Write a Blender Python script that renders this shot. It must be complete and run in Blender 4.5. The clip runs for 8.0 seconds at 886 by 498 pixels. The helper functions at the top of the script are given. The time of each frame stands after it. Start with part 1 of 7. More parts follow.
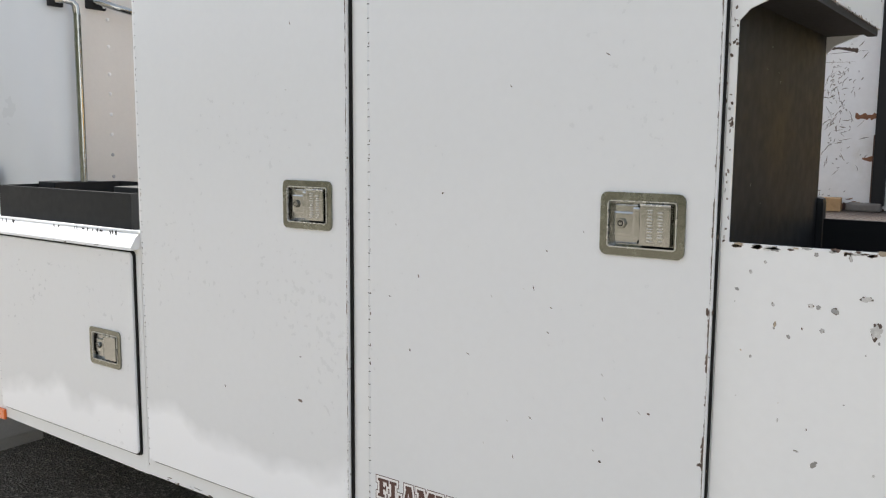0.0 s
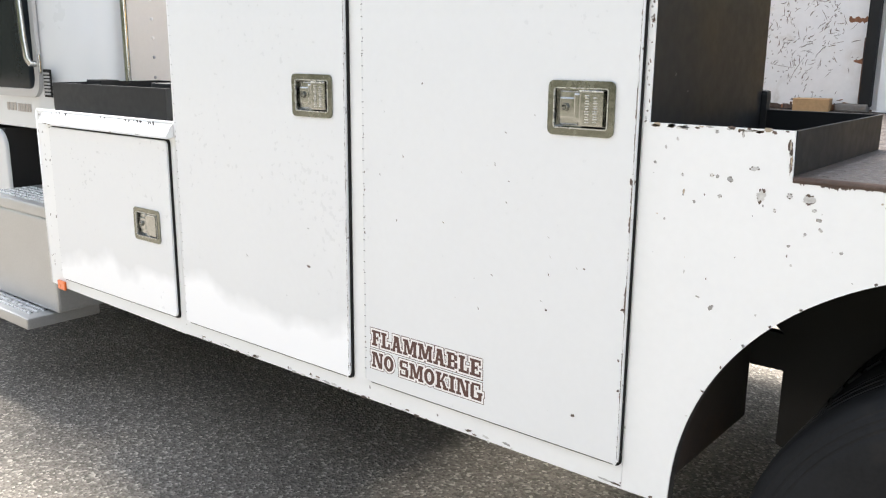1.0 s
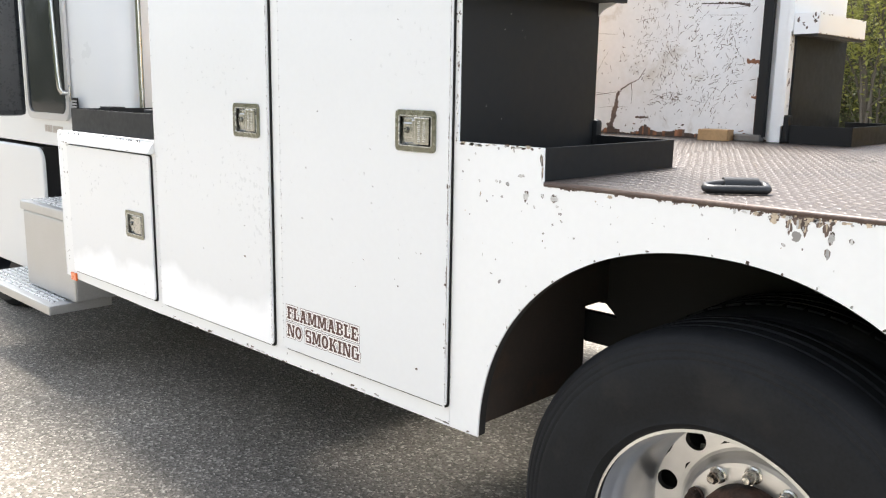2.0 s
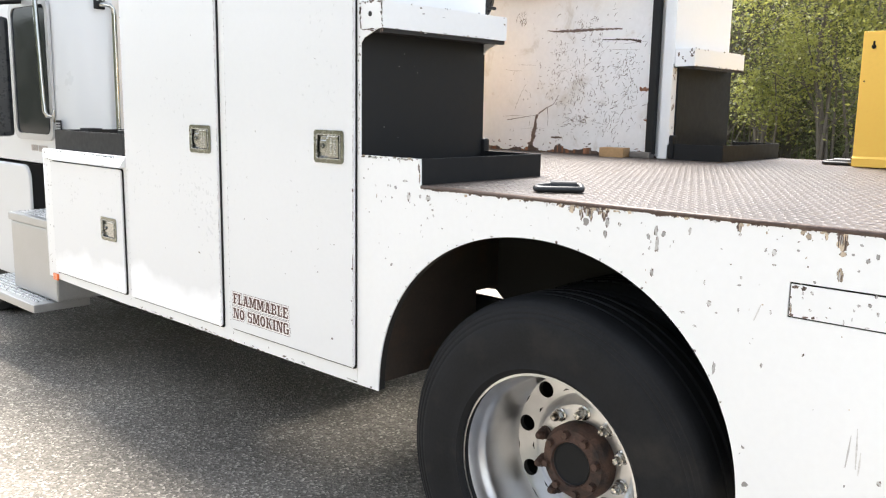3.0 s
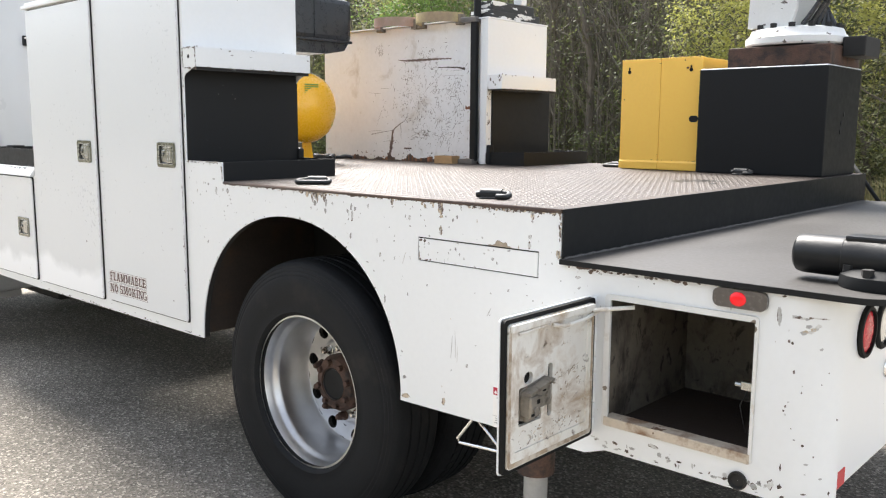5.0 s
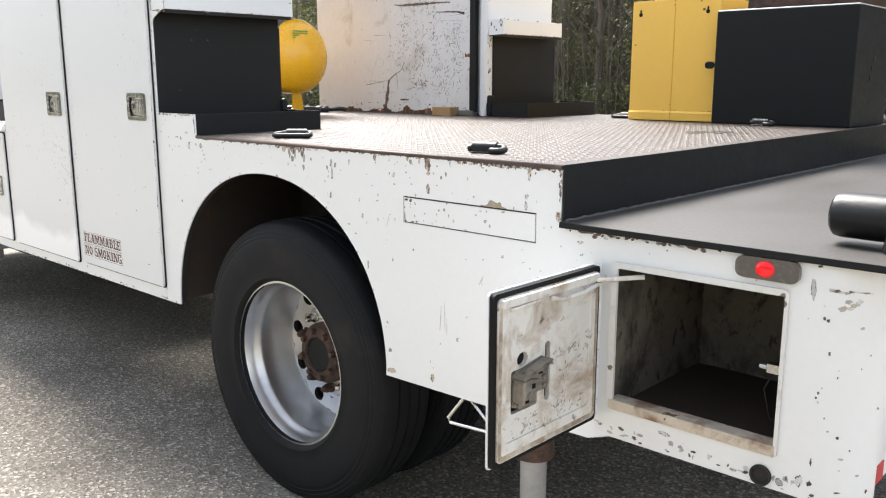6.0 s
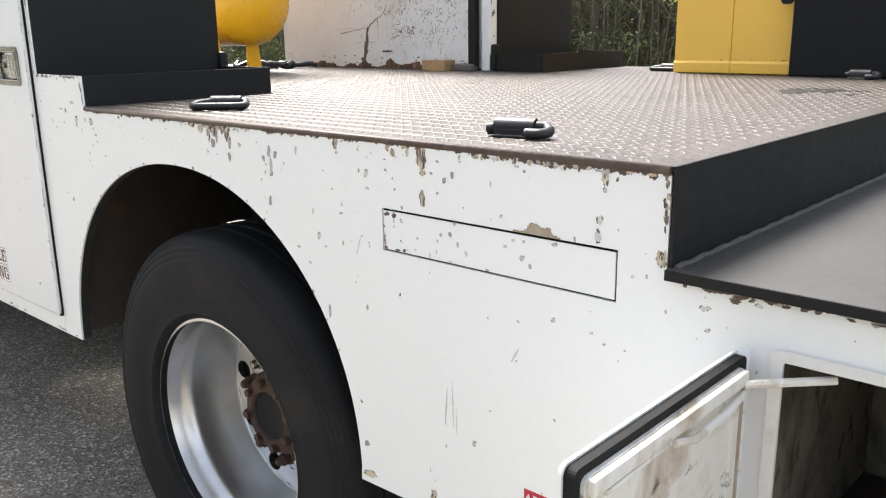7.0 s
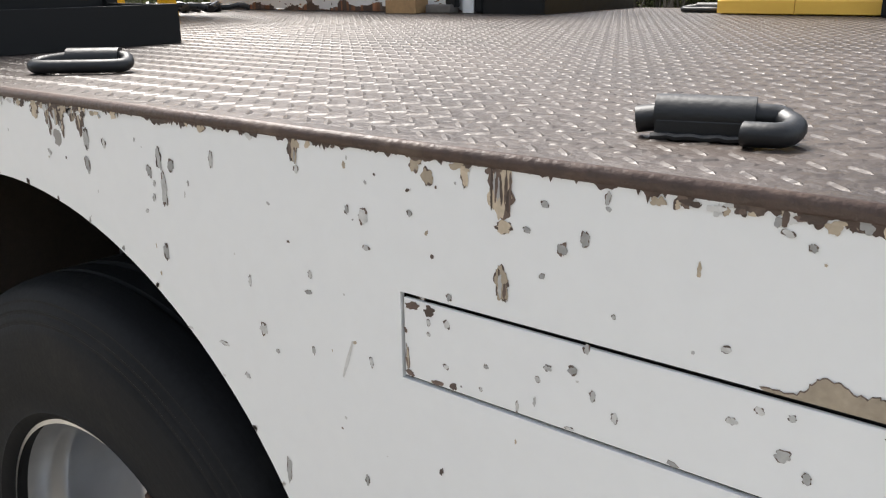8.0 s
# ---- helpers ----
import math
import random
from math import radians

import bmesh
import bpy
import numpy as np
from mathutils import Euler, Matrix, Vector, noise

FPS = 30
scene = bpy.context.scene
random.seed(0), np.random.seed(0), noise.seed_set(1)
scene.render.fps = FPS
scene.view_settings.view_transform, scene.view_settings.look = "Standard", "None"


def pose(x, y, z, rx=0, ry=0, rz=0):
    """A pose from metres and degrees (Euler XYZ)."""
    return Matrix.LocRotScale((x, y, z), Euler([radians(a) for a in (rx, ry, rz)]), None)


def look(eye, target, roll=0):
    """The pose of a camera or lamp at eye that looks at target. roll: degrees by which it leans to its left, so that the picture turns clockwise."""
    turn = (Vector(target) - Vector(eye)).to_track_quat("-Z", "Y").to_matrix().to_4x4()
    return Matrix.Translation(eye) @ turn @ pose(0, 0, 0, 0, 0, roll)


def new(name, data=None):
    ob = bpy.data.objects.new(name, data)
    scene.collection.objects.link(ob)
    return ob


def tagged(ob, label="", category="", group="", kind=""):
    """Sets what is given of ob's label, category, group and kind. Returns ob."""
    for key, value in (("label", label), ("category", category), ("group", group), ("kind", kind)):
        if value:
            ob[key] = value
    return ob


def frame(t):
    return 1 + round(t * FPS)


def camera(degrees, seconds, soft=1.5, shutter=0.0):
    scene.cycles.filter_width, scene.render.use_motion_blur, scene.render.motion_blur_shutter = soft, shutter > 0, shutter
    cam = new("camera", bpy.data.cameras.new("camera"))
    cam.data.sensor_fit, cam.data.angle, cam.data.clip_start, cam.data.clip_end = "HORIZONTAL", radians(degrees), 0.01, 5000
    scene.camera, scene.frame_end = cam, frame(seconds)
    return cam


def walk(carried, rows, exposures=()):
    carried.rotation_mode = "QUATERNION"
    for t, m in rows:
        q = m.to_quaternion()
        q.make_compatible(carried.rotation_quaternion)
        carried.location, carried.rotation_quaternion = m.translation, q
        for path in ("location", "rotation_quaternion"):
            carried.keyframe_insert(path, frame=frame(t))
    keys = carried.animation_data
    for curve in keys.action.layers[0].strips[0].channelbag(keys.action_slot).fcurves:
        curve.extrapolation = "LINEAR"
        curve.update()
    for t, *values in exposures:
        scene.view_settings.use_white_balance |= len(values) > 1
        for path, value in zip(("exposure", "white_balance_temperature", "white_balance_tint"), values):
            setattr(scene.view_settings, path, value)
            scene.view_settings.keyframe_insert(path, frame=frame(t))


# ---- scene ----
cam = camera(55.3, 8.0, 1.2)
PATH = [
    (0, (-0.31, -1.305, 1.477), (-1.478, 0.301, 1.232), 0.4),
    (0.1, (-0.306, -1.3, 1.463), (-1.471, 0.296, 1.15), 0.4),
    (0.5, (-0.235, -1.331, 1.435), (-1.419, 0.213, 0.972), 0.0),
    (0.6, (-0.214, -1.338, 1.446), (-1.403, 0.196, 0.963), 0.2),
    (1, (-0.019, -1.437, 1.447), (-1.256, 0.069, 1.0), 0.5),
    (1.5, (0.318, -1.443, 1.459), (-1.008, 0.0, 1.057), 0.6),
    (1.7, (0.486, -1.454, 1.458), (-0.864, -0.031, 1.068), 0.6),
    (2.8, (1.107, -1.724, 1.481), (-0.249, -0.295, 1.137), 1.7),
    (3, (1.25, -1.735, 1.473), (-0.093, -0.29, 1.147), 1.0),
    (3.5, (1.561, -1.759, 1.471), (0.249, -0.283, 1.156), -0.4),
    (4, (1.853, -1.879, 1.486), (0.555, -0.386, 1.19), -0.7),
    (4.5, (2.131, -1.95, 1.493), (0.816, -0.467, 1.221), -0.2),
    (5, (2.425, -1.87, 1.473), (1.09, -0.408, 1.187), 0.3),
    (5.2, (2.526, -1.824, 1.471), (1.189, -0.372, 1.15), 0.1),
    (6.5, (1.99, -1.38, 1.438), (0.658, 0.049, 1.009), -0.1),
    (7, (1.644, -0.979, 1.426), (0.34, 0.453, 0.928), -0.8),
    (7.5, (1.263, -0.678, 1.399), (0.016, 0.795, 0.873), -0.5),
    (8, (1.027, -0.471, 1.371), (-0.152, 1.025, 0.762), -0.8),
]
EXPOSURES = [(0.0, 1.58), (0.5, 1.96), (1.0, 2.15), (1.5, 2.21), (3.0, 2.24), (3.5, 1.96), (4.5, 1.90), (5.0, 1.90), (6.5, 1.92), (7.0, 1.87), (7.5, 1.69), (8.0, 1.39)]
walk(cam, [(t, look(eye, target, roll)) for t, eye, target, roll in PATH], EXPOSURES)

# ---- light and exposure ----
world = bpy.data.worlds.new("sky")
scene.world = world
world.use_nodes = True
wn = world.node_tree.nodes
sky = wn.new("ShaderNodeTexSky")
sky.sky_type = "NISHITA"
sky.sun_disc = False
sky.sun_elevation = radians(55)
sky.sun_rotation = radians(-58)
sky.air_density, sky.dust_density, sky.ozone_density = 1.0, 1.2, 0.6
soft_sky = wn.new("ShaderNodeHueSaturation")
soft_sky.inputs["Saturation"].default_value = 0.43
world.node_tree.links.new(sky.outputs[0], soft_sky.inputs["Color"])
world.node_tree.links.new(soft_sky.outputs[0], wn["Background"].inputs[0])
wn["Background"].inputs[1].default_value = 0.105

sun_data = bpy.data.lights.new("sun", "SUN")
sun_data.energy, sun_data.angle, sun_data.color = 3.7, radians(28), (1.0, 0.955, 0.90)
sun = new("sun", sun_data)
sun.matrix_world = look((-8.2, 5.0, 14.0), (0, 1, 0))

# ---- helpers of this scene ----


class Build:
    """Collects simple solids into one bmesh; m is the material slot."""

    def __init__(self):
        self.bm = bmesh.new()

    def _mark(self, faces, m, smooth=False):
        for f in faces:
            f.material_index, f.smooth = m, smooth

    def box(self, x0, x1, y0, y1, z0, z1, bevel=0.0, m=0, mat=None):
        base = Matrix.Translation(((x0 + x1) / 2, (y0 + y1) / 2, (z0 + z1) / 2)) @ Matrix.Diagonal((abs(x1 - x0), abs(y1 - y0), abs(z1 - z0), 1))
        vs = bmesh.ops.create_cube(self.bm, size=1, matrix=base)["verts"]
        faces = set(f for v in vs for f in v.link_faces)
        self._mark(faces, m)
        if bevel:
            edges = list(set(e for v in vs for e in v.link_edges))
            r = bmesh.ops.bevel(self.bm, geom=edges, offset=bevel, segments=2, profile=0.6, affect="EDGES")
            vs = list(set(v for f in r["faces"] for v in f.verts))
            self._mark(r["faces"], m)
        if mat:
            bmesh.ops.transform(self.bm, matrix=mat, verts=vs)
        return self

    def cyl(self, a, b, r, r2=None, n=16, m=0, caps=True, smooth=True):
        a, b = Vector(a), Vector(b)
        q = (b - a).to_track_quat("Z", "Y").to_matrix()
        r2 = r if r2 is None else r2
        rings = []
        for p, rr in ((a, r), (b, r2)):
            rings.append([self.bm.verts.new(p + q @ Vector((rr * math.cos(2 * math.pi * i / n), rr * math.sin(2 * math.pi * i / n), 0))) for i in range(n)])
        fs = [self.bm.faces.new((rings[0][i], rings[0][(i + 1) % n], rings[1][(i + 1) % n], rings[1][i])) for i in range(n)]
        self._mark(fs, m, smooth)
        if caps:
            self._mark([self.bm.faces.new(rings[0][::-1]), self.bm.faces.new(rings[1])], m)
        return self

    def lathe(self, profile, origin, axis="y", n=48, m=0, smooth=True, closed=False):
        """profile: (radius, along) pairs turned round an axis through origin. m may be a list, one slot a band."""
        o = Vector(origin)
        rings = []
        for r, h in profile:
            ring = []
            for i in range(n):
                c, s = r * math.cos(2 * math.pi * i / n), r * math.sin(2 * math.pi * i / n)
                d = {"y": (c, h, s), "z": (c, s, h), "x": (h, c, s)}[axis]
                ring.append(self.bm.verts.new(o + Vector(d)))
            rings.append(ring)
        pairs = list(zip(rings, rings[1:])) + ([(rings[-1], rings[0])] if closed else [])
        for k, (p, q) in enumerate(pairs):
            fs = [self.bm.faces.new((p[i], p[(i + 1) % n], q[(i + 1) % n], q[i])) for i in range(n)]
            self._mark(fs, m[k] if isinstance(m, (list, tuple)) else m, smooth)
        return self

    def tube(self, pts, r, n=10, m=0, closed=False):
        pts = [Vector(p) for p in pts]
        rings, up = [], Vector((0.13, 0.27, 0.95)).normalized()
        for i, p in enumerate(pts):
            a = pts[i - 1] if (i or closed) else p
            b = pts[(i + 1) % len(pts)] if (i < len(pts) - 1 or closed) else p
            d = (b - a).normalized()
            u = d.cross(up)
            u = (u if u.length > 0.05 else d.cross(Vector((1, 0.1, 0)))).normalized()
            w = d.cross(u)
            rings.append([self.bm.verts.new(p + r * (math.cos(2 * math.pi * k / n) * u + math.sin(2 * math.pi * k / n) * w)) for k in range(n)])
        pairs = list(zip(rings, rings[1:])) + ([(rings[-1], rings[0])] if closed else [])
        for p, q in pairs:
            self._mark([self.bm.faces.new((p[i], p[(i + 1) % n], q[(i + 1) % n], q[i])) for i in range(n)], m, True)
        if not closed:
            self._mark([self.bm.faces.new(rings[0][::-1]), self.bm.faces.new(rings[-1])], m)
        return self

    def sheet(self, outer, holes=(), w0=0.0, w1=0.004, place=lambda u, v, w: (u, w, v), m=0):
        """A flat plate with holes: (u, v) outlines, thickness from w0 to w1; place() sets it in the world."""
        def face_layer(w):
            edges = []
            for loop in (outer, *holes):
                vs = [self.bm.verts.new(place(u, v, w)) for u, v in loop]
                edges += [self.bm.edges.new((vs[i], vs[(i + 1) % len(vs)])) for i in range(len(vs))]
            got = bmesh.ops.triangle_fill(self.bm, use_beauty=True, use_dissolve=False, edges=edges)["geom"]
            self._mark([f for f in got if isinstance(f, bmesh.types.BMFace)], m)
            return edges
        a, b = face_layer(w0), face_layer(w1)
        for e, f in zip(a, b):
            v0, v1 = e.verts
            q0, q1 = f.verts
            self._mark([self.bm.faces.new((v0, v1, q1, q0))], m)
        return self

    def ball(self, c, r, m=0, seg=16, scale=(1, 1, 1), rings=10):
        mt = Matrix.Translation(c) @ Matrix.Diagonal((*scale, 1))
        vs = bmesh.ops.create_uvsphere(self.bm, u_segments=seg, v_segments=rings, radius=r, matrix=mt)["verts"]
        self._mark(set(f for v in vs for f in v.link_faces), m, True)
        return self

    def hexnut(self, a, b, r, m=0):
        return self.cyl(a, b, r, n=6, m=m, smooth=False)


def rrect(x0, x1, z0, z1, r, n=5):
    pts = []
    for cx, cz, a0 in ((x1 - r, z1 - r, 0), (x0 + r, z1 - r, 90), (x0 + r, z0 + r, 180), (x1 - r, z0 + r, 270)):
        pts += [(cx + r * math.cos(radians(a0 + 90 * i / n)), cz + r * math.sin(radians(a0 + 90 * i / n))) for i in range(n + 1)]
    return pts


def mesh_of(b, name, mats):
    bm = b.bm if isinstance(b, Build) else b
    bmesh.ops.recalc_face_normals(bm, faces=bm.faces)
    for e in bm.edges:                     # creases stay crisp beside rounded faces
        if len(e.link_faces) == 2 and e.calc_face_angle(0) > 0.6:
            e.smooth = False
    me = bpy.data.meshes.new(name)
    bm.to_mesh(me)
    bm.free()
    for mt in (mats if isinstance(mats, (list, tuple)) else [mats]):
        me.materials.append(mt)
    return me


def part(name, b, mats, parent, label=""):
    """One mesh object under a thing or under a part. Meshes are given in world metres."""
    me = b if isinstance(b, bpy.types.Mesh) else mesh_of(b, name, mats)
    ob = new(name, me)
    ob.parent = parent
    if parent is not None:
        ob.matrix_parent_inverse = Matrix.Translation(-world_at[parent.name])
    world_at[ob.name] = Vector((0, 0, 0)) if parent is None else Vector((0, 0, 0))
    if parent is not None:
        ob.matrix_parent_inverse = Matrix.Translation(-world_at[parent.name])
    if label:
        tagged(ob, label=label)
    return ob


world_at = {}


def thing(name, label, category, at=(0, 0, 0), group="", kind=""):
    e = new(name)
    e.empty_display_size = 0.1
    e.location = at
    world_at[e.name] = Vector(at)
    return tagged(e, label, category, group, kind)


def solid(name, b, mats, label, category, group="", kind=""):
    ob = new(name, mesh_of(b, name, mats))
    world_at[ob.name] = Vector((0, 0, 0))
    return tagged(ob, label, category, group, kind)


# ---- materials ----
def material(name, colour, rough=0.5, metal=0.0, vary=0.08, scale=6.0, fine=90.0, bump=0.03, coat=0.0, tint=None, tint_amount=0.0, tint_scale=2.5, spec=0.5, island=0.0, piece=0.0):
    mt = bpy.data.materials.new(name)
    mt.use_nodes = True
    nt = mt.node_tree
    n, l = nt.nodes, nt.links
    p = n["Principled BSDF"]
    p.inputs["Metallic"].default_value = metal
    p.inputs["Specular IOR Level"].default_value = spec
    p.inputs["Coat Weight"].default_value = coat
    p.inputs["Coat Roughness"].default_value = 0.12
    geo = n.new("ShaderNodeNewGeometry")
    big, small = n.new("ShaderNodeTexNoise"), n.new("ShaderNodeTexNoise")
    big.inputs["Scale"].default_value, big.inputs["Detail"].default_value = scale, 6
    small.inputs["Scale"].default_value, small.inputs["Detail"].default_value = fine, 4
    for t in (big, small):
        l.new(geo.outputs["Position"], t.inputs["Vector"])
    add = n.new("ShaderNodeMath")
    add.operation = "ADD"
    l.new(big.outputs[0], add.inputs[0])
    l.new(small.outputs[0], add.inputs[1])
    ramp = n.new("ShaderNodeMapRange")
    ramp.inputs[1].default_value, ramp.inputs[2].default_value = 0.6, 1.4
    ramp.inputs[3].default_value, ramp.inputs[4].default_value = 1 - vary, 1 + vary
    l.new(add.outputs[0], ramp.inputs[0])
    value = ramp.outputs[0]
    if island or piece:
        src = geo.outputs["Random Per Island"] if island else n.new("ShaderNodeObjectInfo").outputs["Random"]
        r2 = n.new("ShaderNodeMapRange")
        k = island or piece
        r2.inputs[3].default_value, r2.inputs[4].default_value = 1 - k, 1 + k
        l.new(src, r2.inputs[0])
        mul2 = n.new("ShaderNodeMath")
        mul2.operation = "MULTIPLY"
        l.new(value, mul2.inputs[0])
        l.new(r2.outputs[0], mul2.inputs[1])
        value = mul2.outputs[0]
    mul = n.new("ShaderNodeVectorMath")
    mul.operation = "SCALE"
    mul.inputs[0].default_value = colour[:3]
    l.new(value, mul.inputs["Scale"])
    col = mul.outputs[0]
    if tint:
        tn = n.new("ShaderNodeTexNoise")
        tn.inputs["Scale"].default_value, tn.inputs["Detail"].default_value, tn.inputs["Roughness"].default_value = tint_scale, 8, 0.65
        l.new(geo.outputs["Position"], tn.inputs["Vector"])
        tr = n.new("ShaderNodeMapRange")
        tr.inputs[1].default_value, tr.inputs[2].default_value = 0.62 - 0.3 * tint_amount, 0.78 - 0.3 * tint_amount
        l.new(tn.outputs[0], tr.inputs[0])
        mx = n.new("ShaderNodeMix")
        mx.data_type = "RGBA"
        l.new(tr.outputs[0], mx.inputs[0])
        l.new(col, mx.inputs[6])
        mx.inputs[7].default_value = (*tint, 1)
        col = mx.outputs[2]
    l.new(col, p.inputs["Base Color"])
    rr = n.new("ShaderNodeMapRange")
    rr.inputs[1].default_value, rr.inputs[2].default_value = 0.6, 1.4
    rr.inputs[3].default_value, rr.inputs[4].default_value = max(0.02, rough - 0.09), min(1, rough + 0.09)
    l.new(add.outputs[0], rr.inputs[0])
    l.new(rr.outputs[0], p.inputs["Roughness"])
    if bump:
        bp = n.new("ShaderNodeBump")
        bp.inputs["Strength"].default_value, bp.inputs["Distance"].default_value = bump, 0.01
        l.new(small.outputs[0], bp.inputs["Height"])
        l.new(bp.outputs[0], p.inputs["Normal"])
    return mt


def spotted(mt, colour, scale, limit, stretch=(1, 1, 1), depth=None, wobble=0.4):
    """Lays small irregular spots of a bare colour (chips, dings) over a material."""
    nt = mt.node_tree
    n, l = nt.nodes, nt.links
    p = n["Principled BSDF"]
    old = p.inputs["Base Color"].links[0].from_socket
    geo = n.new("ShaderNodeNewGeometry")
    mp = n.new("ShaderNodeMapping")
    mp.inputs["Scale"].default_value = stretch
    l.new(geo.outputs["Position"], mp.inputs[0])
    wob = n.new("ShaderNodeTexNoise")
    wob.inputs["Scale"].default_value, wob.inputs["Detail"].default_value = scale * 3, 3
    l.new(mp.outputs[0], wob.inputs["Vector"])
    ws = n.new("ShaderNodeVectorMath")
    ws.operation = "SCALE"
    ws.inputs["Scale"].default_value = wobble / scale
    l.new(wob.outputs[1], ws.inputs[0])
    ad = n.new("ShaderNodeVectorMath")
    l.new(mp.outputs[0], ad.inputs[0])
    l.new(ws.outputs[0], ad.inputs[1])
    vo = n.new("ShaderNodeTexVoronoi")
    vo.inputs["Scale"].default_value = scale
    l.new(ad.outputs[0], vo.inputs["Vector"])
    sz = n.new("ShaderNodeMath")            # each cell has its own spot size, most have none
    sz.operation = "MULTIPLY"
    sep = n.new("ShaderNodeSeparateColor")
    l.new(vo.outputs["Color"], sep.inputs[0])
    pw = n.new("ShaderNodeMath")
    pw.operation = "POWER"
    l.new(sep.outputs[0], pw.inputs[0])
    pw.inputs[1].default_value = 6.0
    l.new(pw.outputs[0], sz.inputs[0])
    sz.inputs[1].default_value = limit
    lt = n.new("ShaderNodeMath")
    lt.operation = "LESS_THAN"
    l.new(vo.outputs["Distance"], lt.inputs[0])
    l.new(sz.outputs[0], lt.inputs[1])
    mx = n.new("ShaderNodeMix")
    mx.data_type = "RGBA"
    l.new(lt.outputs[0], mx.inputs[0])
    l.new(old, mx.inputs[6])
    mx.inputs[7].default_value = (*colour, 1)
    l.new(mx.outputs[2], p.inputs["Base Color"])
    return mt


def smeared(mt, colour, scale, low, high, stretch=(1, 1, 1)):
    """Rubs soft-edged dirt of a second colour into a material."""
    n, l = mt.node_tree.nodes, mt.node_tree.links
    p = n["Principled BSDF"]
    old = p.inputs["Base Color"].links[0].from_socket
    geo, mp, ns, ramp, mx = n.new("ShaderNodeNewGeometry"), n.new("ShaderNodeMapping"), n.new("ShaderNodeTexNoise"), n.new("ShaderNodeMapRange"), n.new("ShaderNodeMix")
    mp.inputs["Scale"].default_value = stretch
    ns.inputs["Scale"].default_value, ns.inputs["Detail"].default_value, ns.inputs["Roughness"].default_value, ns.inputs["Distortion"].default_value = scale, 7, 0.66, 0.5
    ramp.inputs[1].default_value, ramp.inputs[2].default_value = low, high
    mx.data_type = "RGBA"
    mx.inputs[7].default_value = (*colour, 1)
    l.new(geo.outputs["Position"], mp.inputs[0])
    l.new(mp.outputs[0], ns.inputs["Vector"])
    l.new(ns.outputs[0], ramp.inputs[0])
    l.new(ramp.outputs[0], mx.inputs[0])
    l.new(old, mx.inputs[6])
    l.new(mx.outputs[2], p.inputs["Base Color"])
    return mt


WHITE = spotted(material("white_paint", (0.80, 0.81, 0.81), 0.36, vary=0.02, scale=1.6, fine=55, bump=0.015, coat=0.15), (0.25, 0.24, 0.23), 16, 0.16)
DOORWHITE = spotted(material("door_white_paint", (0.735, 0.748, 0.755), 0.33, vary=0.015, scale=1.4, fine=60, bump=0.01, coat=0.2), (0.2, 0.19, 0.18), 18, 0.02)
def foot_paled(mt, x_end, z_low, z_high, colour):
    """Paler cloudy patches of colour towards the foot of the doors ahead of x_end."""
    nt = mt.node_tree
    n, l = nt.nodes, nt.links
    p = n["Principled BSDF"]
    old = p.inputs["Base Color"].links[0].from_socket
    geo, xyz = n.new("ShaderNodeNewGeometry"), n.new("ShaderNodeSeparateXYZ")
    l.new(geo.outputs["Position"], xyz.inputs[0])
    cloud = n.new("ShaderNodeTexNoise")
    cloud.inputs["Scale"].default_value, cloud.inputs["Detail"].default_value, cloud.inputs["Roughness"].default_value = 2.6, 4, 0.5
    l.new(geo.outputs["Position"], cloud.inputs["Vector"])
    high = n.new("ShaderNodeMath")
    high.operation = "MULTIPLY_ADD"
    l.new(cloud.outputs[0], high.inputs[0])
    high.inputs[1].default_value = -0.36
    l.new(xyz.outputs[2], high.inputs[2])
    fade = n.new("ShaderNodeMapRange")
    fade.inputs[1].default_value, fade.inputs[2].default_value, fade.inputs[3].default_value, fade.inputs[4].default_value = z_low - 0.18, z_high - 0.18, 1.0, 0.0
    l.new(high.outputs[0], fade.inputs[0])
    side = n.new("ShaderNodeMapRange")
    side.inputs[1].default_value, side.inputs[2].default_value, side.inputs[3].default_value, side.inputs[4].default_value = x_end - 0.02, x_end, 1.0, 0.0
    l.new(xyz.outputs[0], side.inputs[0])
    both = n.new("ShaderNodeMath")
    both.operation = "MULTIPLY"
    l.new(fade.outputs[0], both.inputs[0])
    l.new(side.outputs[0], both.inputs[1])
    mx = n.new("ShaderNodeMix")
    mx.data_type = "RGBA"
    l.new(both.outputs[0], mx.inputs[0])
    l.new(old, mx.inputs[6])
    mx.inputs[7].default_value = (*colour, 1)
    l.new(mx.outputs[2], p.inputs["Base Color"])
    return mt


foot_paled(DOORWHITE, -1.47, 0.735, 0.785, (0.91, 0.92, 0.935))
SCRATCHED = smeared(material("scuffed_white_paint", (0.78, 0.785, 0.785), 0.5, vary=0.05, scale=4, fine=50, tint=(0.68, 0.66, 0.62), tint_amount=0.12, tint_scale=3), (0.55, 0.52, 0.47), 6, 0.58, 0.74)
CABWHITE = material("cab_white_paint", (0.61, 0.62, 0.62), 0.34, vary=0.015, scale=1.2, fine=4, bump=0.0, coat=0.08)
BEIGE = material("beige_cab_back", (0.66, 0.62, 0.57), 0.45, vary=0.03)
BLACK = spotted(material("black_paint", (0.0125, 0.0132, 0.0140), 0.52, vary=0.08, scale=5, fine=40, bump=0.02, spec=0.2), (0.45, 0.45, 0.43), 7, 0.025)
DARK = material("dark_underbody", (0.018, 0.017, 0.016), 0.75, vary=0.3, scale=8)
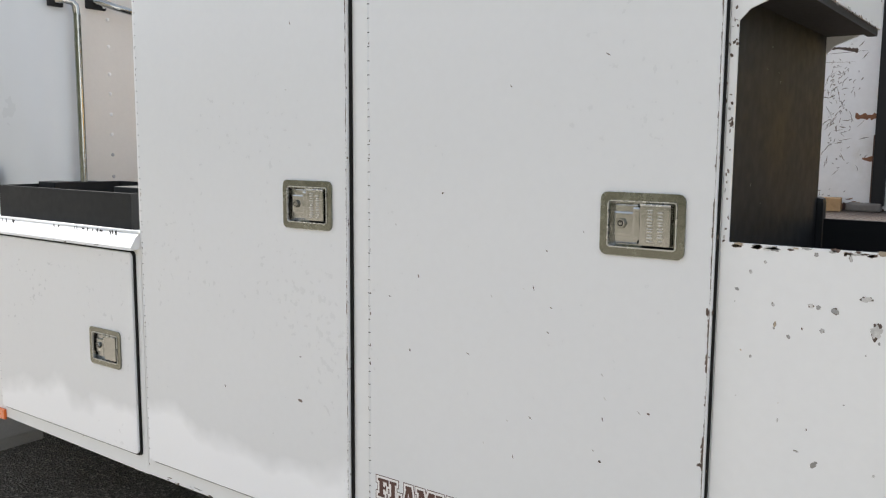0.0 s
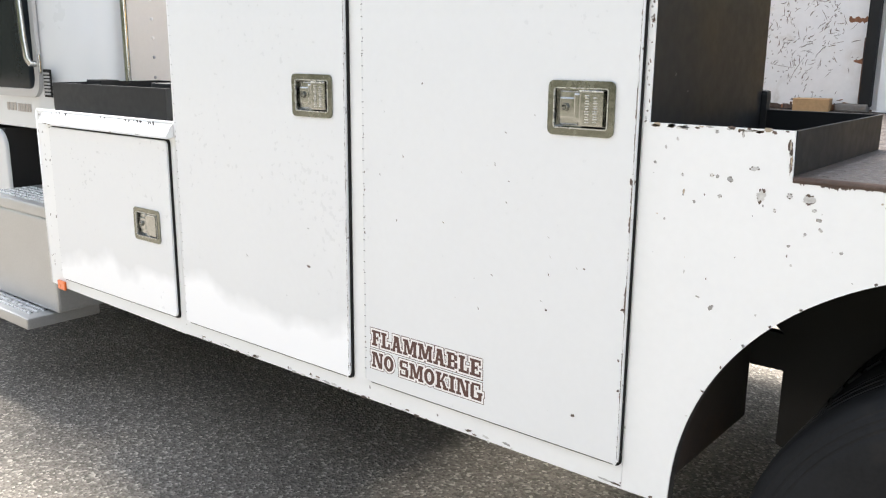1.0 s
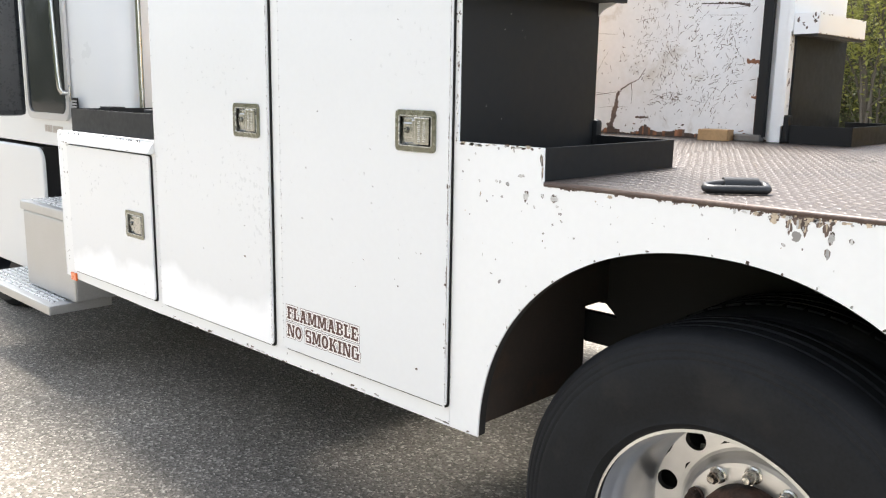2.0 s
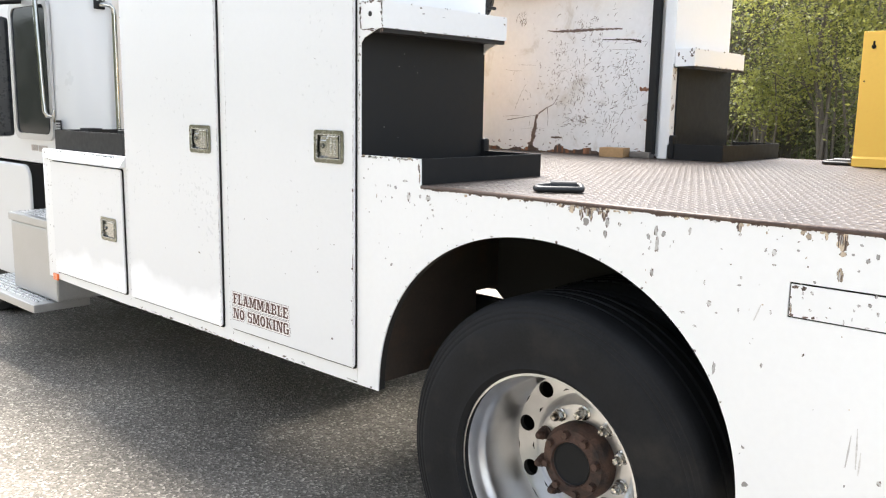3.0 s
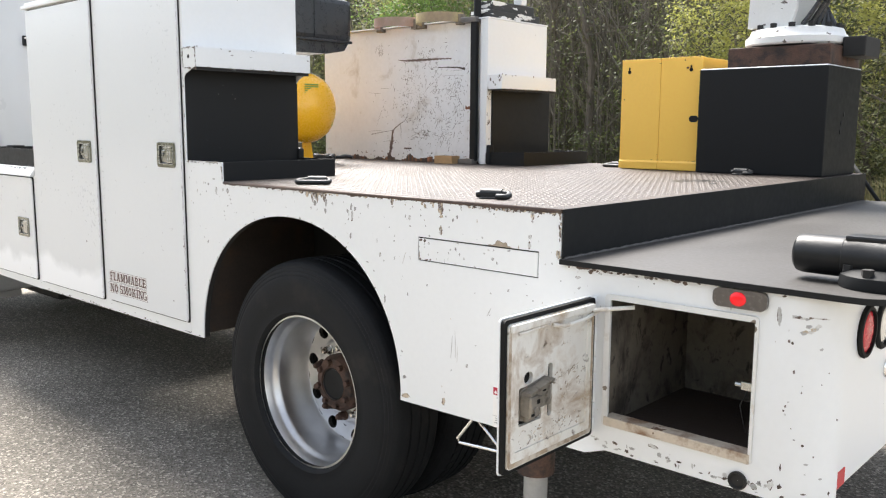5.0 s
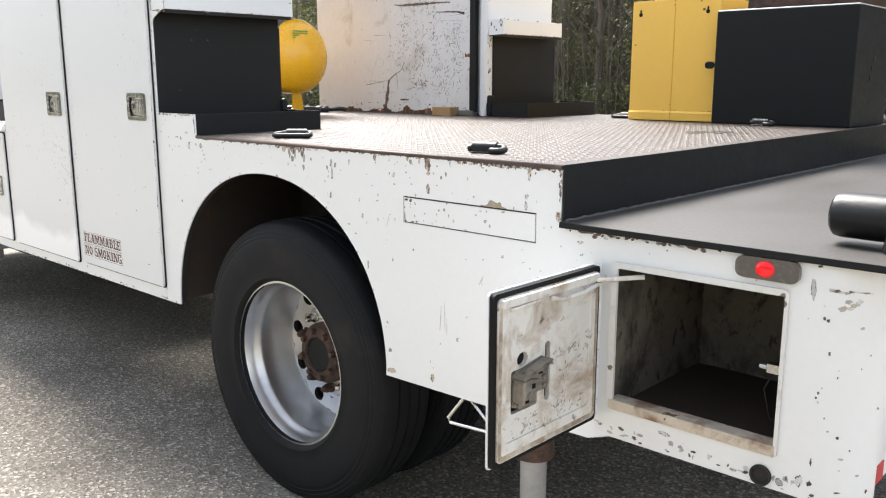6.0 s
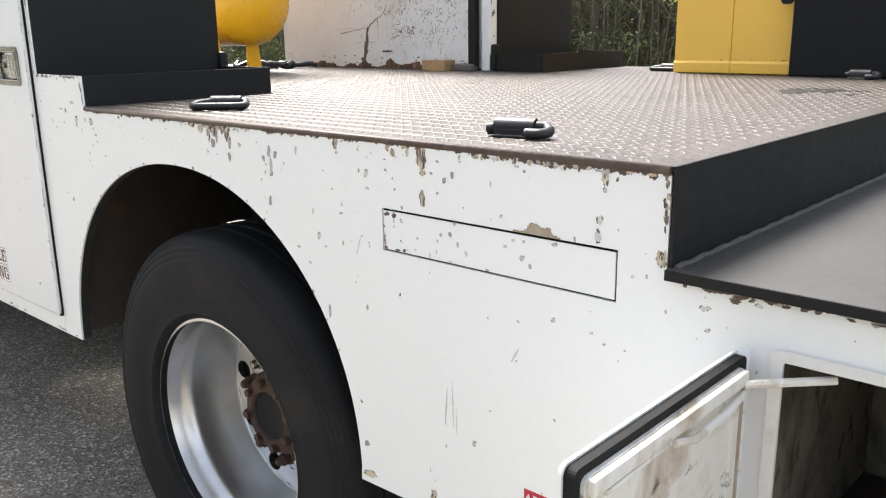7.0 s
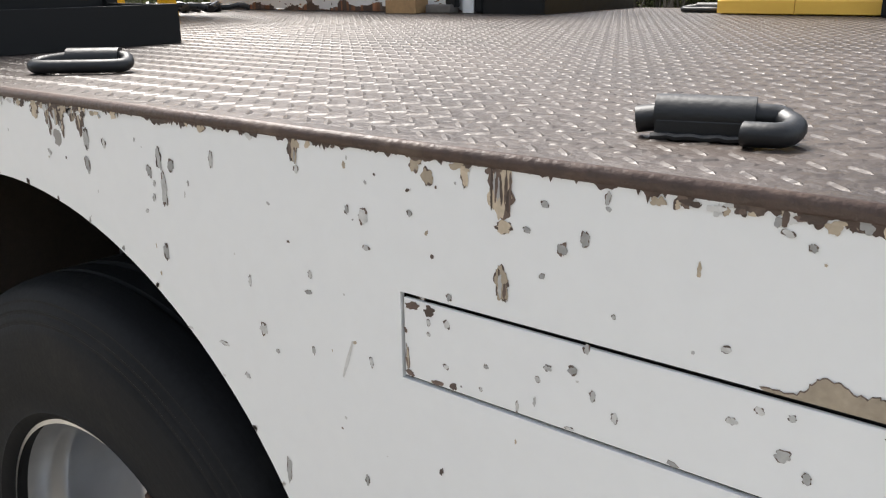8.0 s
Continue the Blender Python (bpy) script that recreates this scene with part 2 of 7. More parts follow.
LINER = material("rusty_wheel_liner", (0.055, 0.042, 0.034), 0.7, vary=0.3, scale=9, tint=(0.10, 0.06, 0.035), tint_amount=0.4)
RUBBER = material("tyre_rubber", (0.0142, 0.0148, 0.0160), 0.66, vary=0.3, scale=10, fine=140, bump=0.05, spec=0.13, tint=(0.026, 0.0245, 0.023), tint_amount=0.3, tint_scale=4)
RINGBLACK = material("satin_black_steel", (0.012, 0.0125, 0.0135), 0.48, vary=0.15, scale=20, fine=180, bump=0.06, spec=0.5)
GASKET = material("black_rubber_seal", (0.009, 0.0088, 0.0085), 0.7, vary=0.2, spec=0.2)
CHROME = material("chrome", (0.75, 0.75, 0.74), 0.12, metal=1.0, vary=0.06)
STEEL = material("stainless_latch", (0.38, 0.385, 0.37), 0.18, metal=1.0, vary=0.15, scale=25, fine=80, bump=0.02)
BEZEL = material("latch_bezel", (0.21, 0.215, 0.185), 0.24, metal=1.0, vary=0.3, scale=14, fine=60, bump=0.03)
RUST = material("rusty_iron", (0.085, 0.046, 0.032), 0.75, vary=0.45, scale=24, fine=160, bump=0.3, tint=(0.028, 0.021, 0.018), tint_amount=0.5, tint_scale=14)
DECK = material("deck_plate_steel", (0.062, 0.0485, 0.041), 0.46, metal=0.10, vary=0.22, scale=3.0, fine=70, bump=0.45, tint=(0.034, 0.026, 0.022), tint_amount=0.3, tint_scale=2.2, spec=0.35)
LUG = material("deck_plate_lugs", (0.061, 0.0495, 0.0425), 0.46, spec=0.36, metal=0.12, vary=0.18, scale=4.0, fine=80, bump=0.25, island=0.12)
EDGE = material("bare_deck_edge", (0.070, 0.044, 0.034), 0.55, vary=0.35, scale=16, fine=150, bump=0.2, tint=(0.13, 0.092, 0.068), tint_amount=0.3, tint_scale=12)
LOWDECK = material("grey_rear_deck", (0.043, 0.040, 0.037), 0.52, metal=0.05, vary=0.12, scale=3, fine=80, tint=(0.030, 0.026, 0.022), tint_amount=0.32, tint_scale=2)
YELLOW = spotted(material("yellow_paint", (1.0, 0.60, 0.10), 0.42, vary=0.04, scale=3, fine=70, bump=0.02), (0.15, 0.08, 0.03), 12, 0.05)
TANKYELLOW = material("gloss_yellow_paint", (0.88, 0.46, 0.014), 0.28, vary=0.03, scale=4, bump=0.01, coat=0.3)
GREENINK = material("green_print", (0.12, 0.30, 0.06), 0.5)
CHIPGREY = material("bare_primer_grey", (0.47, 0.465, 0.45), 0.6, vary=0.25, scale=60, fine=220, bump=0.1, island=0.35)
CHIPDARK = material("chip_rust_dark", (0.115, 0.082, 0.066), 0.75, vary=0.4, scale=60, fine=220, bump=0.2, island=0.4)
CHIPTAN = material("chip_tan_filler", (0.47, 0.39, 0.29), 0.7, vary=0.2, scale=45, fine=200, bump=0.1, island=0.25)
INKBROWN = material("brown_sticker_ink", (0.085, 0.035, 0.028), 0.5, vary=0.12, scale=40)
INKWHITE = material("sticker_white", (0.82, 0.80, 0.78), 0.45, vary=0.03)
INKRED = material("danger_red", (0.44, 0.02, 0.05), 0.45, vary=0.06, scale=30)
INKBLACK = material("sticker_black", (0.02, 0.02, 0.02), 0.5)
INKGREY = material("sticker_grey", (0.35, 0.35, 0.35), 0.55)
ORANGE = material("orange_lens", (0.80, 0.16, 0.02), 0.3, coat=0.5)
REDLENS = material("red_lens", (0.50, 0.006, 0.022), 0.25, vary=0.15, scale=60, spec=0.25)
WHITELENS = material("clear_lens", (0.62, 0.62, 0.60), 0.18, metal=0.5, vary=0.1, scale=60, coat=0.6)
REDTAPE = material("red_reflector", (0.55, 0.018, 0.025), 0.35, vary=0.1, scale=80)
WOOD = material("weathered_wood", (0.40, 0.25, 0.12), 0.7, vary=0.2, scale=18, fine=90, bump=0.15)
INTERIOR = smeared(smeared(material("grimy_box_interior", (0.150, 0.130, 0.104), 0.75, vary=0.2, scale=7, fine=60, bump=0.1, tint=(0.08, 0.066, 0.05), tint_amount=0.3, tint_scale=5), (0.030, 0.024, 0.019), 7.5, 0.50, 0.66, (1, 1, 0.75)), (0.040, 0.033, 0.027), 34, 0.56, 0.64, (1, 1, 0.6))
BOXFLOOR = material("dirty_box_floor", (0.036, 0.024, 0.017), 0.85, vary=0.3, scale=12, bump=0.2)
DOORIN = smeared(smeared(material("grimy_door_inside", (0.77, 0.75, 0.70), 0.55, vary=0.05, scale=7, fine=50, tint=(0.60, 0.51, 0.40), tint_amount=0.24, tint_scale=7), (0.40, 0.30, 0.205), 9, 0.50, 0.70), (0.115, 0.085, 0.06), 24, 0.60, 0.70, (1, 1, 1.3))
GREYPLASTIC = material("grey_black_plastic", (0.022, 0.024, 0.027), 0.30, vary=0.15, scale=20)
GLASS = material("dark_cab_glass", (0.012, 0.016, 0.02), 0.08, vary=0.05, bump=0.0, spec=0.07)
TREAD = material("alu_step_tread", (0.80, 0.80, 0.79), 0.30, metal=0.6, vary=0.1, scale=30, bump=0.05)
GALV = material("brushed_alu_tank", (0.42, 0.42, 0.415), 0.40, metal=0.6, vary=0.12, scale=6, fine=120, bump=0.05)
GREYLEG = material("grey_leg_paint", (0.36, 0.35, 0.33), 0.5, vary=0.12, scale=15)
CUPPINK = material("rubbed_pink_primer", (0.45, 0.30, 0.25), 0.55, vary=0.2, scale=14, tint=(0.30, 0.22, 0.14), tint_amount=0.3)
CUPGOLD = material("rubbed_ochre_primer", (0.50, 0.40, 0.20), 0.55, vary=0.2, scale=14, tint=(0.30, 0.22, 0.14), tint_amount=0.3)

# ---- ground ----
def ground_material():
    mt = bpy.data.materials.new("asphalt_and_verge")
    mt.use_nodes = True
    nt = mt.node_tree
    n, l = nt.nodes, nt.links
    p = n["Principled BSDF"]
    geo = n.new("ShaderNodeNewGeometry")
    fine, mid, big = (n.new("ShaderNodeTexNoise") for _ in range(3))
    for t, s in ((fine, 150), (mid, 18), (big, 0.9)):
        t.inputs["Scale"].default_value, t.inputs["Detail"].default_value = s, 5
        l.new(geo.outputs["Position"], t.inputs["Vector"])
    stones = n.new("ShaderNodeTexVoronoi")
    stones.inputs["Scale"].default_value = 105
    l.new(geo.outputs["Position"], stones.inputs["Vector"])
    sep = n.new("ShaderNodeSeparateColor")
    l.new(stones.outputs["Color"], sep.inputs[0])
    cr = n.new("ShaderNodeValToRGB")
    e = cr.color_ramp.elements
    e[0].position, e[0].color = 0.0, (0.130, 0.117, 0.098, 1)
    e[1].position, e[1].color = 1.0, (0.55, 0.50, 0.42, 1)
    mid_el = cr.color_ramp.elements.new(0.82)
    mid_el.color = (0.276, 0.249, 0.210, 1)
    l.new(sep.outputs[0], cr.inputs[0])
    sc = n.new("ShaderNodeMapRange")
    sc.inputs[1].default_value, sc.inputs[2].default_value, sc.inputs[3].default_value, sc.inputs[4].default_value = 0.3, 0.7, 0.66, 1.28
    l.new(big.outputs[0], sc.inputs[0])
    m1 = n.new("ShaderNodeVectorMath")
    m1.operation = "SCALE"
    l.new(cr.outputs[0], m1.inputs[0])
    l.new(sc.outputs[0], m1.inputs["Scale"])
    # verge: grass and litter past the edge of the tarmac
    xyz = n.new("ShaderNodeSeparateXYZ")
    l.new(geo.outputs["Position"], xyz.inputs[0])
    edge = n.new("ShaderNodeMath")
    l.new(xyz.outputs[1], edge.inputs[0])
    l.new(big.outputs[0], edge.inputs[1])
    er = n.new("ShaderNodeMapRange")
    er.inputs[1].default_value, er.inputs[2].default_value = 13.4, 13.7
    l.new(edge.outputs[0], er.inputs[0])
    gr = n.new("ShaderNodeValToRGB")
    gr.color_ramp.elements[0].color = (0.075, 0.085, 0.035, 1)
    gr.color_ramp.elements[1].color = (0.21, 0.19, 0.10, 1)
    gr.color_ramp.elements[0].position, gr.color_ramp.elements[1].position = 0.35, 0.7
    l.new(mid.outputs[0], gr.inputs[0])
    mx = n.new("ShaderNodeMix")
    mx.data_type = "RGBA"
    l.new(er.outputs[0], mx.inputs[0])
    l.new(m1.outputs[0], mx.inputs[6])
    l.new(gr.outputs[0], mx.inputs[7])
    l.new(mx.outputs[2], p.inputs["Base Color"])
    p.inputs["Roughness"].default_value = 0.85
    p.inputs["Specular IOR Level"].default_value = 0.25
    bp = n.new("ShaderNodeBump")
    bp.inputs["Strength"].default_value, bp.inputs["Distance"].default_value = 0.7, 0.006
    l.new(stones.outputs["Distance"], bp.inputs["Height"])
    l.new(bp.outputs[0], p.inputs["Normal"])
    return mt


g = Build()
g.sheet([(-400, -400), (400, -400), (400, 400), (-400, 400)], w0=-0.3, w1=0.0, place=lambda u, v, w: (u, v, w))
solid("ground", g, ground_material(), "worn grey asphalt lot with a grassy verge", "ground", kind="structure")

# ---- the truck: bed, skirts, deck ----
DECK_Z, LOW_Z = 1.256, 1.122
WIDTH = 2.595
truck = thing("service_truck", "white service truck with chipped paint and steel flatbed", "truck", (0, WIDTH / 2, 0))


def arch(n=72):
    """Wheel arch outline from its front foot to its rear foot."""
    pts = []
    for i in range(n + 1):
        a = math.pi * (1 - i / n)
        c, s = math.cos(a), math.sin(a)
        k = 2.1 if c < 0 else 2.08
        pts.append((-0.044 + (0.586 if c < 0 else 0.579) * math.copysign(abs(c) ** (2 / k), c), 0.596 + 0.551 * s ** (2 / k)))
    return pts


TAIL_X, TAIL_R = 1.752, 0.100
SLOT = (0.612, 1.073, 1.061, 1.136)
BOX = (1.305, 1.686, 0.718, 1.038)


def bed_side(y0, y1, near):
    b = Build()
    ar = arch()
    outer = [(-0.7275, 0.594), (-0.631, 0.595)] + ar[1:-1] + [(0.533, 0.592), (1.24, 0.606), (1.30, 0.628), (TAIL_X, 0.628), (TAIL_X, LOW_Z - 0.006), (1.146, LOW_Z - 0.006), (1.146, DECK_Z - 0.012),
             (1.136, DECK_Z - 0.003)]
    outer += [(-0.455, DECK_Z - 0.003), (-0.457, 1.331), (-0.716, 1.331), (-0.716, 1.664), (-0.700, 1.70), (-0.7275, 1.70)] if near else [(-0.7275, DECK_Z - 0.003)]
    holes = [rrect(BOX[0], BOX[1], BOX[2], BOX[3], 0.006)]
    if near:
        holes.append([(SLOT[0], SLOT[2]), (SLOT[1], SLOT[2]), (SLOT[1], SLOT[3]), (SLOT[0], SLOT[3])])
    b.sheet(outer, holes if near else (), y0, y1)
    return b


part("bed_side_panel", bed_side(0.0, 0.005, True), WHITE, truck, "white painted side skirt with rust chips")
part("bed_side_panel", bed_side(WIDTH - 0.005, WIDTH, False), WHITE, truck)

# slot cover set in its cut-out
b = Build()
b.box(SLOT[0] + 0.003, SLOT[1] - 0.0035, 0.0006, 0.004, SLOT[2] + 0.0032, SLOT[3] - 0.0042, 0.0008)
part("slot_cover", b, WHITE, truck, "white cover plate with chipped corners")
b = Build()
b.box(SLOT[0] - 0.01, SLOT[1] + 0.01, 0.016, 0.020, SLOT[2] - 0.01, SLOT[3] + 0.01)
part("slot_backing", b, DARK, truck)

# arch lip, wheel-well liner
b = Build()
ar = arch()
for (u0, v0), (u1, v1) in zip(ar, ar[1:]):
    vs = [b.bm.verts.new(p) for p in ((u0, 0.005, v0), (u1, 0.005, v1), (u1, 0.028, v1 + 0.001), (u0, 0.028, v0 + 0.001))]
    b.bm.faces.new(vs)
part("arch_lip", b, DARK, truck)
b = Build()
b.box(-0.672, -0.662, 0.006, 0.50, 0.605, 1.19)
b.box(-0.672, -0.662, 0.50, 0.617, 0.84, 1.19)
part("wheel_well_front", b, LINER, truck, "brown stained wheel-well wall")
part("wheel_well_back", Build().box(0.545, 0.555, 0.006, 0.62, 0.60, 1.20), DARK, truck)
part("wheel_well_top", Build().box(-0.665, 0.545, 0.006, WIDTH - 0.01, 1.195, 1.21), DARK, truck)

# tail corner and rear face

def tail_corner(cy, sign, name):
    b = Build()
    n = 20
    ring = []
    for i in range(n + 1):
        a = radians(90 * i / n)
        ring.append((TAIL_X + TAIL_R * math.sin(a), cy + sign * TAIL_R * (1 - math.cos(a))))
    zs = (0.628, LOW_Z - 0.006)
    inner = [(x - 0.004 * (x - TAIL_X) / TAIL_R, y + sign * 0.004 * (TAIL_R - abs(y - cy)) / TAIL_R) for x, y in ring]
    cols = [[b.bm.verts.new((x, y, z)) for x, y in line] for line, z in ((ring, zs[0]), (ring, zs[1]), (inner, zs[1]), (inner, zs[0]))]
    for p, q in zip(cols, cols[1:] + cols[:1]):
        for i in range(n):
            f = b.bm.faces.new((p[i], p[i + 1], q[i + 1], q[i]))
            f.smooth = p is cols[0] or p is cols[2]
    for e in (0, n):
        b.bm.faces.new([c[e] for c in cols])
    return part(name, b, WHITE, truck, "rounded white corner with paint chips")


tail_corner(0.0, 1, "tail_corner")
tail_corner(WIDTH, -1, "tail_corner")
b = Build()
b.sheet([(TAIL_R, 0.645), (WIDTH - TAIL_R, 0.645), (WIDTH - TAIL_R, LOW_Z - 0.006), (TAIL_R, LOW_Z - 0.006)], w0=1.840, w1=1.845, place=lambda u, v, w: (w, u, v))
part("tail_panel", b, WHITE, truck, "white rear panel")

# deck plate, rear step riser, rear lower deck
b = Build()
b.box(-0.70, 1.149, 0.006, WIDTH - 0.006, DECK_Z - 0.008, DECK_Z, 0.0)
deck = part("deck_plate", b, DECK, truck, "brown-grey steel chequer plate")
part("front_deck_plate", Build().box(-2.228, -0.70, 0.557, 2.019, DECK_Z - 0.008, DECK_Z), DECK, truck, "brown-grey steel chequer plate")
for yy in (0.003, WIDTH - 0.003):
    part("deck_edge", Build().cyl((-0.453, yy, DECK_Z - 0.005), (1.144, yy, DECK_Z - 0.005), 0.0062, n=10), EDGE, truck, "bare rusty folded deck edge")
b = Build()
b.box(1.1495, 1.1545, -0.0015, WIDTH - 0.004, LOW_Z - 0.004, DECK_Z + 0.002, 0.0012)
part("step_riser", b, BLACK, truck, "black painted step riser")
b = Build()
n = 8
lo = [(1.150, -0.012), (1.890, -0.012)] + [(1.890 + 0.075 * math.sin(radians(90 * i / n)), 0.063 - 0.075 * math.cos(radians(90 * i / n))) for i in range(1, n + 1)]
hi = [(x, WIDTH - y) for x, y in reversed(lo)]
b.sheet(lo + hi, w0=LOW_Z - 0.006, w1=LOW_Z + 0.003, place=lambda u, v, w: (u, v, w))
part("rear_deck", b, LOWDECK, truck, "worn grey painted lower rear deck")
b = Build()
b.tube([(1.159, 0.0 + i * 0.02, LOW_Z + 0.004 + 0.0015 * math.sin(i * 2.1)) for i in range(130)], 0.004, n=6)
part("weld_bead", b, material("weld_scale", (0.10, 0.095, 0.09), 0.55, metal=0.3, vary=0.3, scale=40, bump=0.3), truck, "rough grey weld bead")

b = Build()
rim_line = [(x, y - 0.002) for x, y in lo[:2]] + [(1.890 + 0.077 * math.sin(radians(90 * i / n)), 0.063 - 0.077 * math.cos(radians(90 * i / n))) for i in range(1, n + 1)] + [(1.967, WIDTH - 0.065)]
back_line = [(x, y + 0.0018) for x, y in lo[:2]] + [(1.890 + 0.0752 * math.sin(radians(90 * i / n)), 0.063 - 0.0752 * math.cos(radians(90 * i / n))) for i in range(1, n + 1)] + [(1.9652, WIDTH - 0.065)]
b.sheet(rim_line + back_line[::-1], w0=LOW_Z - 0.011, w1=LOW_Z + 0.0026, place=lambda u, v, w: (u, v, w))
b.box(1.156, 1.80, -0.0118, -0.001, LOW_Z - 0.010, LOW_Z - 0.0065)
part("rear_deck_lip", b, BLACK, truck, "black worn edge of the rear deck")

part("stay_bar", Build().cyl((1.085, 2.60, 1.30), (1.25, 2.615, 1.075), 0.010, n=10), BLACK, truck)

# raised lugs of the chequer plate
def lug_mesh():
    verts, faces = [], []
    pitch, rl = 0.0255, random.Random(3)
    spans = [(-0.43, 1.125, 0.02, WIDTH - 0.02), (-0.69, -0.43, 0.60, 1.95), (-2.15, -0.69, 0.64, 1.95)]
    for x0, x1, y0, y1 in spans:
        ni, nj = int((x1 - x0) / pitch), int((y1 - y0) / pitch)
        for i in range(ni):
            for j in range(nj):
                cx, cy = x0 + (i + (0.25 if j % 2 else 0.75)) * pitch + rl.uniform(-0.0006, 0.0006), y0 + (j + 0.5) * pitch
                a = radians((45 if j % 2 else -45) + rl.uniform(-4, 4))
                c, s = math.cos(a), math.sin(a)
                hl, hw, h = 0.0138, 0.0040, 0.0015
                k = len(verts)
                for u, v, z in ((-hl, 0, 0), (-hl * 0.5, -hw, 0), (hl * 0.5, -hw, 0), (hl, 0, 0), (hl * 0.5, hw, 0), (-hl * 0.5, hw, 0), (-hl * 0.62, 0, h), (hl * 0.62, 0, h)):
                    verts.append((cx + u * c - v * s, cy + u * s + v * c, DECK_Z - 0.0003 + z))
                faces += [(k, k + 1, k + 6), (k + 1, k + 2, k + 7, k + 6), (k + 2, k + 3, k + 7), (k + 3, k + 4, k + 7), (k + 4, k + 5, k + 6, k + 7), (k + 5, k, k + 6)]
    me = bpy.data.meshes.new("lugs")
    me.from_pydata(verts, [], faces)
    me.materials.append(LUG)
    return me


tagged(part("chequer_relief", lug_mesh(), None, deck, "raised lugs worn bright"), kind="stuff")

# ---- rear storage box in the tail, with its open door ----
RUSTCREAM = spotted(material("rust_stained_cream", (0.58, 0.50, 0.40), 0.6, vary=0.12, scale=14, tint=(0.24, 0.14, 0.08), tint_amount=0.45, tint_scale=12), (0.16, 0.09, 0.05), 30, 0.5, wobble=1.0)
X0, X1, Z0, Z1 = BOX
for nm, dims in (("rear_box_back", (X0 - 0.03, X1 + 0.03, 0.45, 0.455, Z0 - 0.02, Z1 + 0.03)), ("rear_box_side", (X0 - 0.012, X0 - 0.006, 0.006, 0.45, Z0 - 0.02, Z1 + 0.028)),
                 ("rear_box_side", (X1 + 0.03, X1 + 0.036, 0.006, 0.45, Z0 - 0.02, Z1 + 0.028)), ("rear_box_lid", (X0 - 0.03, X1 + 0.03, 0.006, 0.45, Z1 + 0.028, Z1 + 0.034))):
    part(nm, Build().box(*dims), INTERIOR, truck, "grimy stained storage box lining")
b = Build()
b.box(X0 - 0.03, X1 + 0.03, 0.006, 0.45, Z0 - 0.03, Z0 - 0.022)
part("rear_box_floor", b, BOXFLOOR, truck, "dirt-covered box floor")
b = Build()
t = 0.012
b.sheet(rrect(X0 - 0.014, X1 + 0.006, Z0 - 0.020, Z1 + 0.012, 0.01), [rrect(X0 + 0.002, X1 - 0.002, Z0 + 0.004, Z1 - 0.002, 0.004)], -0.006, -0.0005)
part("rear_box_frame", b, spotted(material("stained_box_frame", (0.72, 0.71, 0.68), 0.5, vary=0.06, scale=8, tint=(0.5, 0.44, 0.36), tint_amount=0.1, tint_scale=10), (0.2, 0.16, 0.12), 26, 0.25), truck, "raised frame round the box opening")
part("rear_box_sill", Build().box(X0 - 0.008, X1 + 0.002, -0.0085, 0.035, Z0 - 0.018, Z0 + 0.006, 0.003), RUSTCREAM, truck, "rust-stained cream sill")
part("loose_wire", Build().tube([(X1 - 0.02, 0.1, Z1 - 0.05), (X1 - 0.03, 0.11, 0.90), (X1 - 0.07, 0.10, 0.80), (X1 - 0.05, 0.09, 0.74), (X1 - 0.01, 0.09, 0.73)], 0.002, n=6), DARK, truck)
b = Build()
b.box(X1 - 0.035, X1 + 0.0, 0.012, 0.03, 0.868, 0.888, 0.002)
b.cyl((X1 - 0.05, 0.02, 0.878), (X1 - 0.01, 0.02, 0.878), 0.006, n=8)
part("strike_pin", b, STEEL, truck)

DX = 1.262                                # the open door stands square to the side
box_door = part("rear_box_door", Build().sheet(rrect(-0.392, -0.006, 0.662, 1.040, 0.010), w0=DX - 0.014, w1=DX - 0.010, place=lambda u, v, w: (w, u, v)), WHITE, truck, "small white box door standing open")
b = Build()
b.sheet(rrect(-0.389, -0.009, 0.665, 1.037, 0.010), [rrect(-0.379, -0.019, 0.675, 1.027, 0.010)], DX - 0.010, DX + 0.002, place=lambda u, v, w: (w, u, v))
part("door_seal", b, GASKET, box_door, "black rubber door seal")
b = Build()
b.sheet(rrect(-0.378, -0.020, 0.676, 1.026, 0.012), [rrect(-0.331, -0.240, 0.770, 0.864, 0.006), rrect(-0.312, -0.276, 0.868, 0.898, 0.0149), rrect(-0.2150, -0.1960, 0.768, 0.902, 0.008)], DX - 0.0095, DX + 0.002, place=lambda u, v, w: (w, u, v))
b.sheet(rrect(-0.378, -0.020, 0.676, 1.026, 0.012), [rrect(-0.352, -0.046, 0.712, 0.992, 0.01)], DX + 0.002, DX + 0.006, place=lambda u, v, w: (w, u, v))
# dark plate behind the pan's cut-outs stands in for the shade inside them
part("latch_void_shade", Build().box(DX - 0.0098, DX - 0.0088, -0.338, -0.190, 0.760, 0.910), GASKET, box_door)
part("door_liner", b, DOORIN, box_door, "dirty cream inner door pan")
b = Build()
b.sheet([(-0.329, 0.786), (-0.300, 0.776), (-0.272, 0.780), (-0.264, 0.798), (-0.236, 0.806), (-0.222, 0.812), (-0.222, 0.872), (-0.230, 0.876), (-0.318, 0.862), (-0.329, 0.852)], w0=DX - 0.004, w1=DX + 0.003, place=lambda u, v, w: (w, u, v))
b.box(DX + 0.002, DX + 0.034, -0.327, -0.288, 0.796, 0.848, 0.005)
b.box(DX + 0.002, DX + 0.022, -0.290, -0.228, 0.808, 0.858, 0.004)
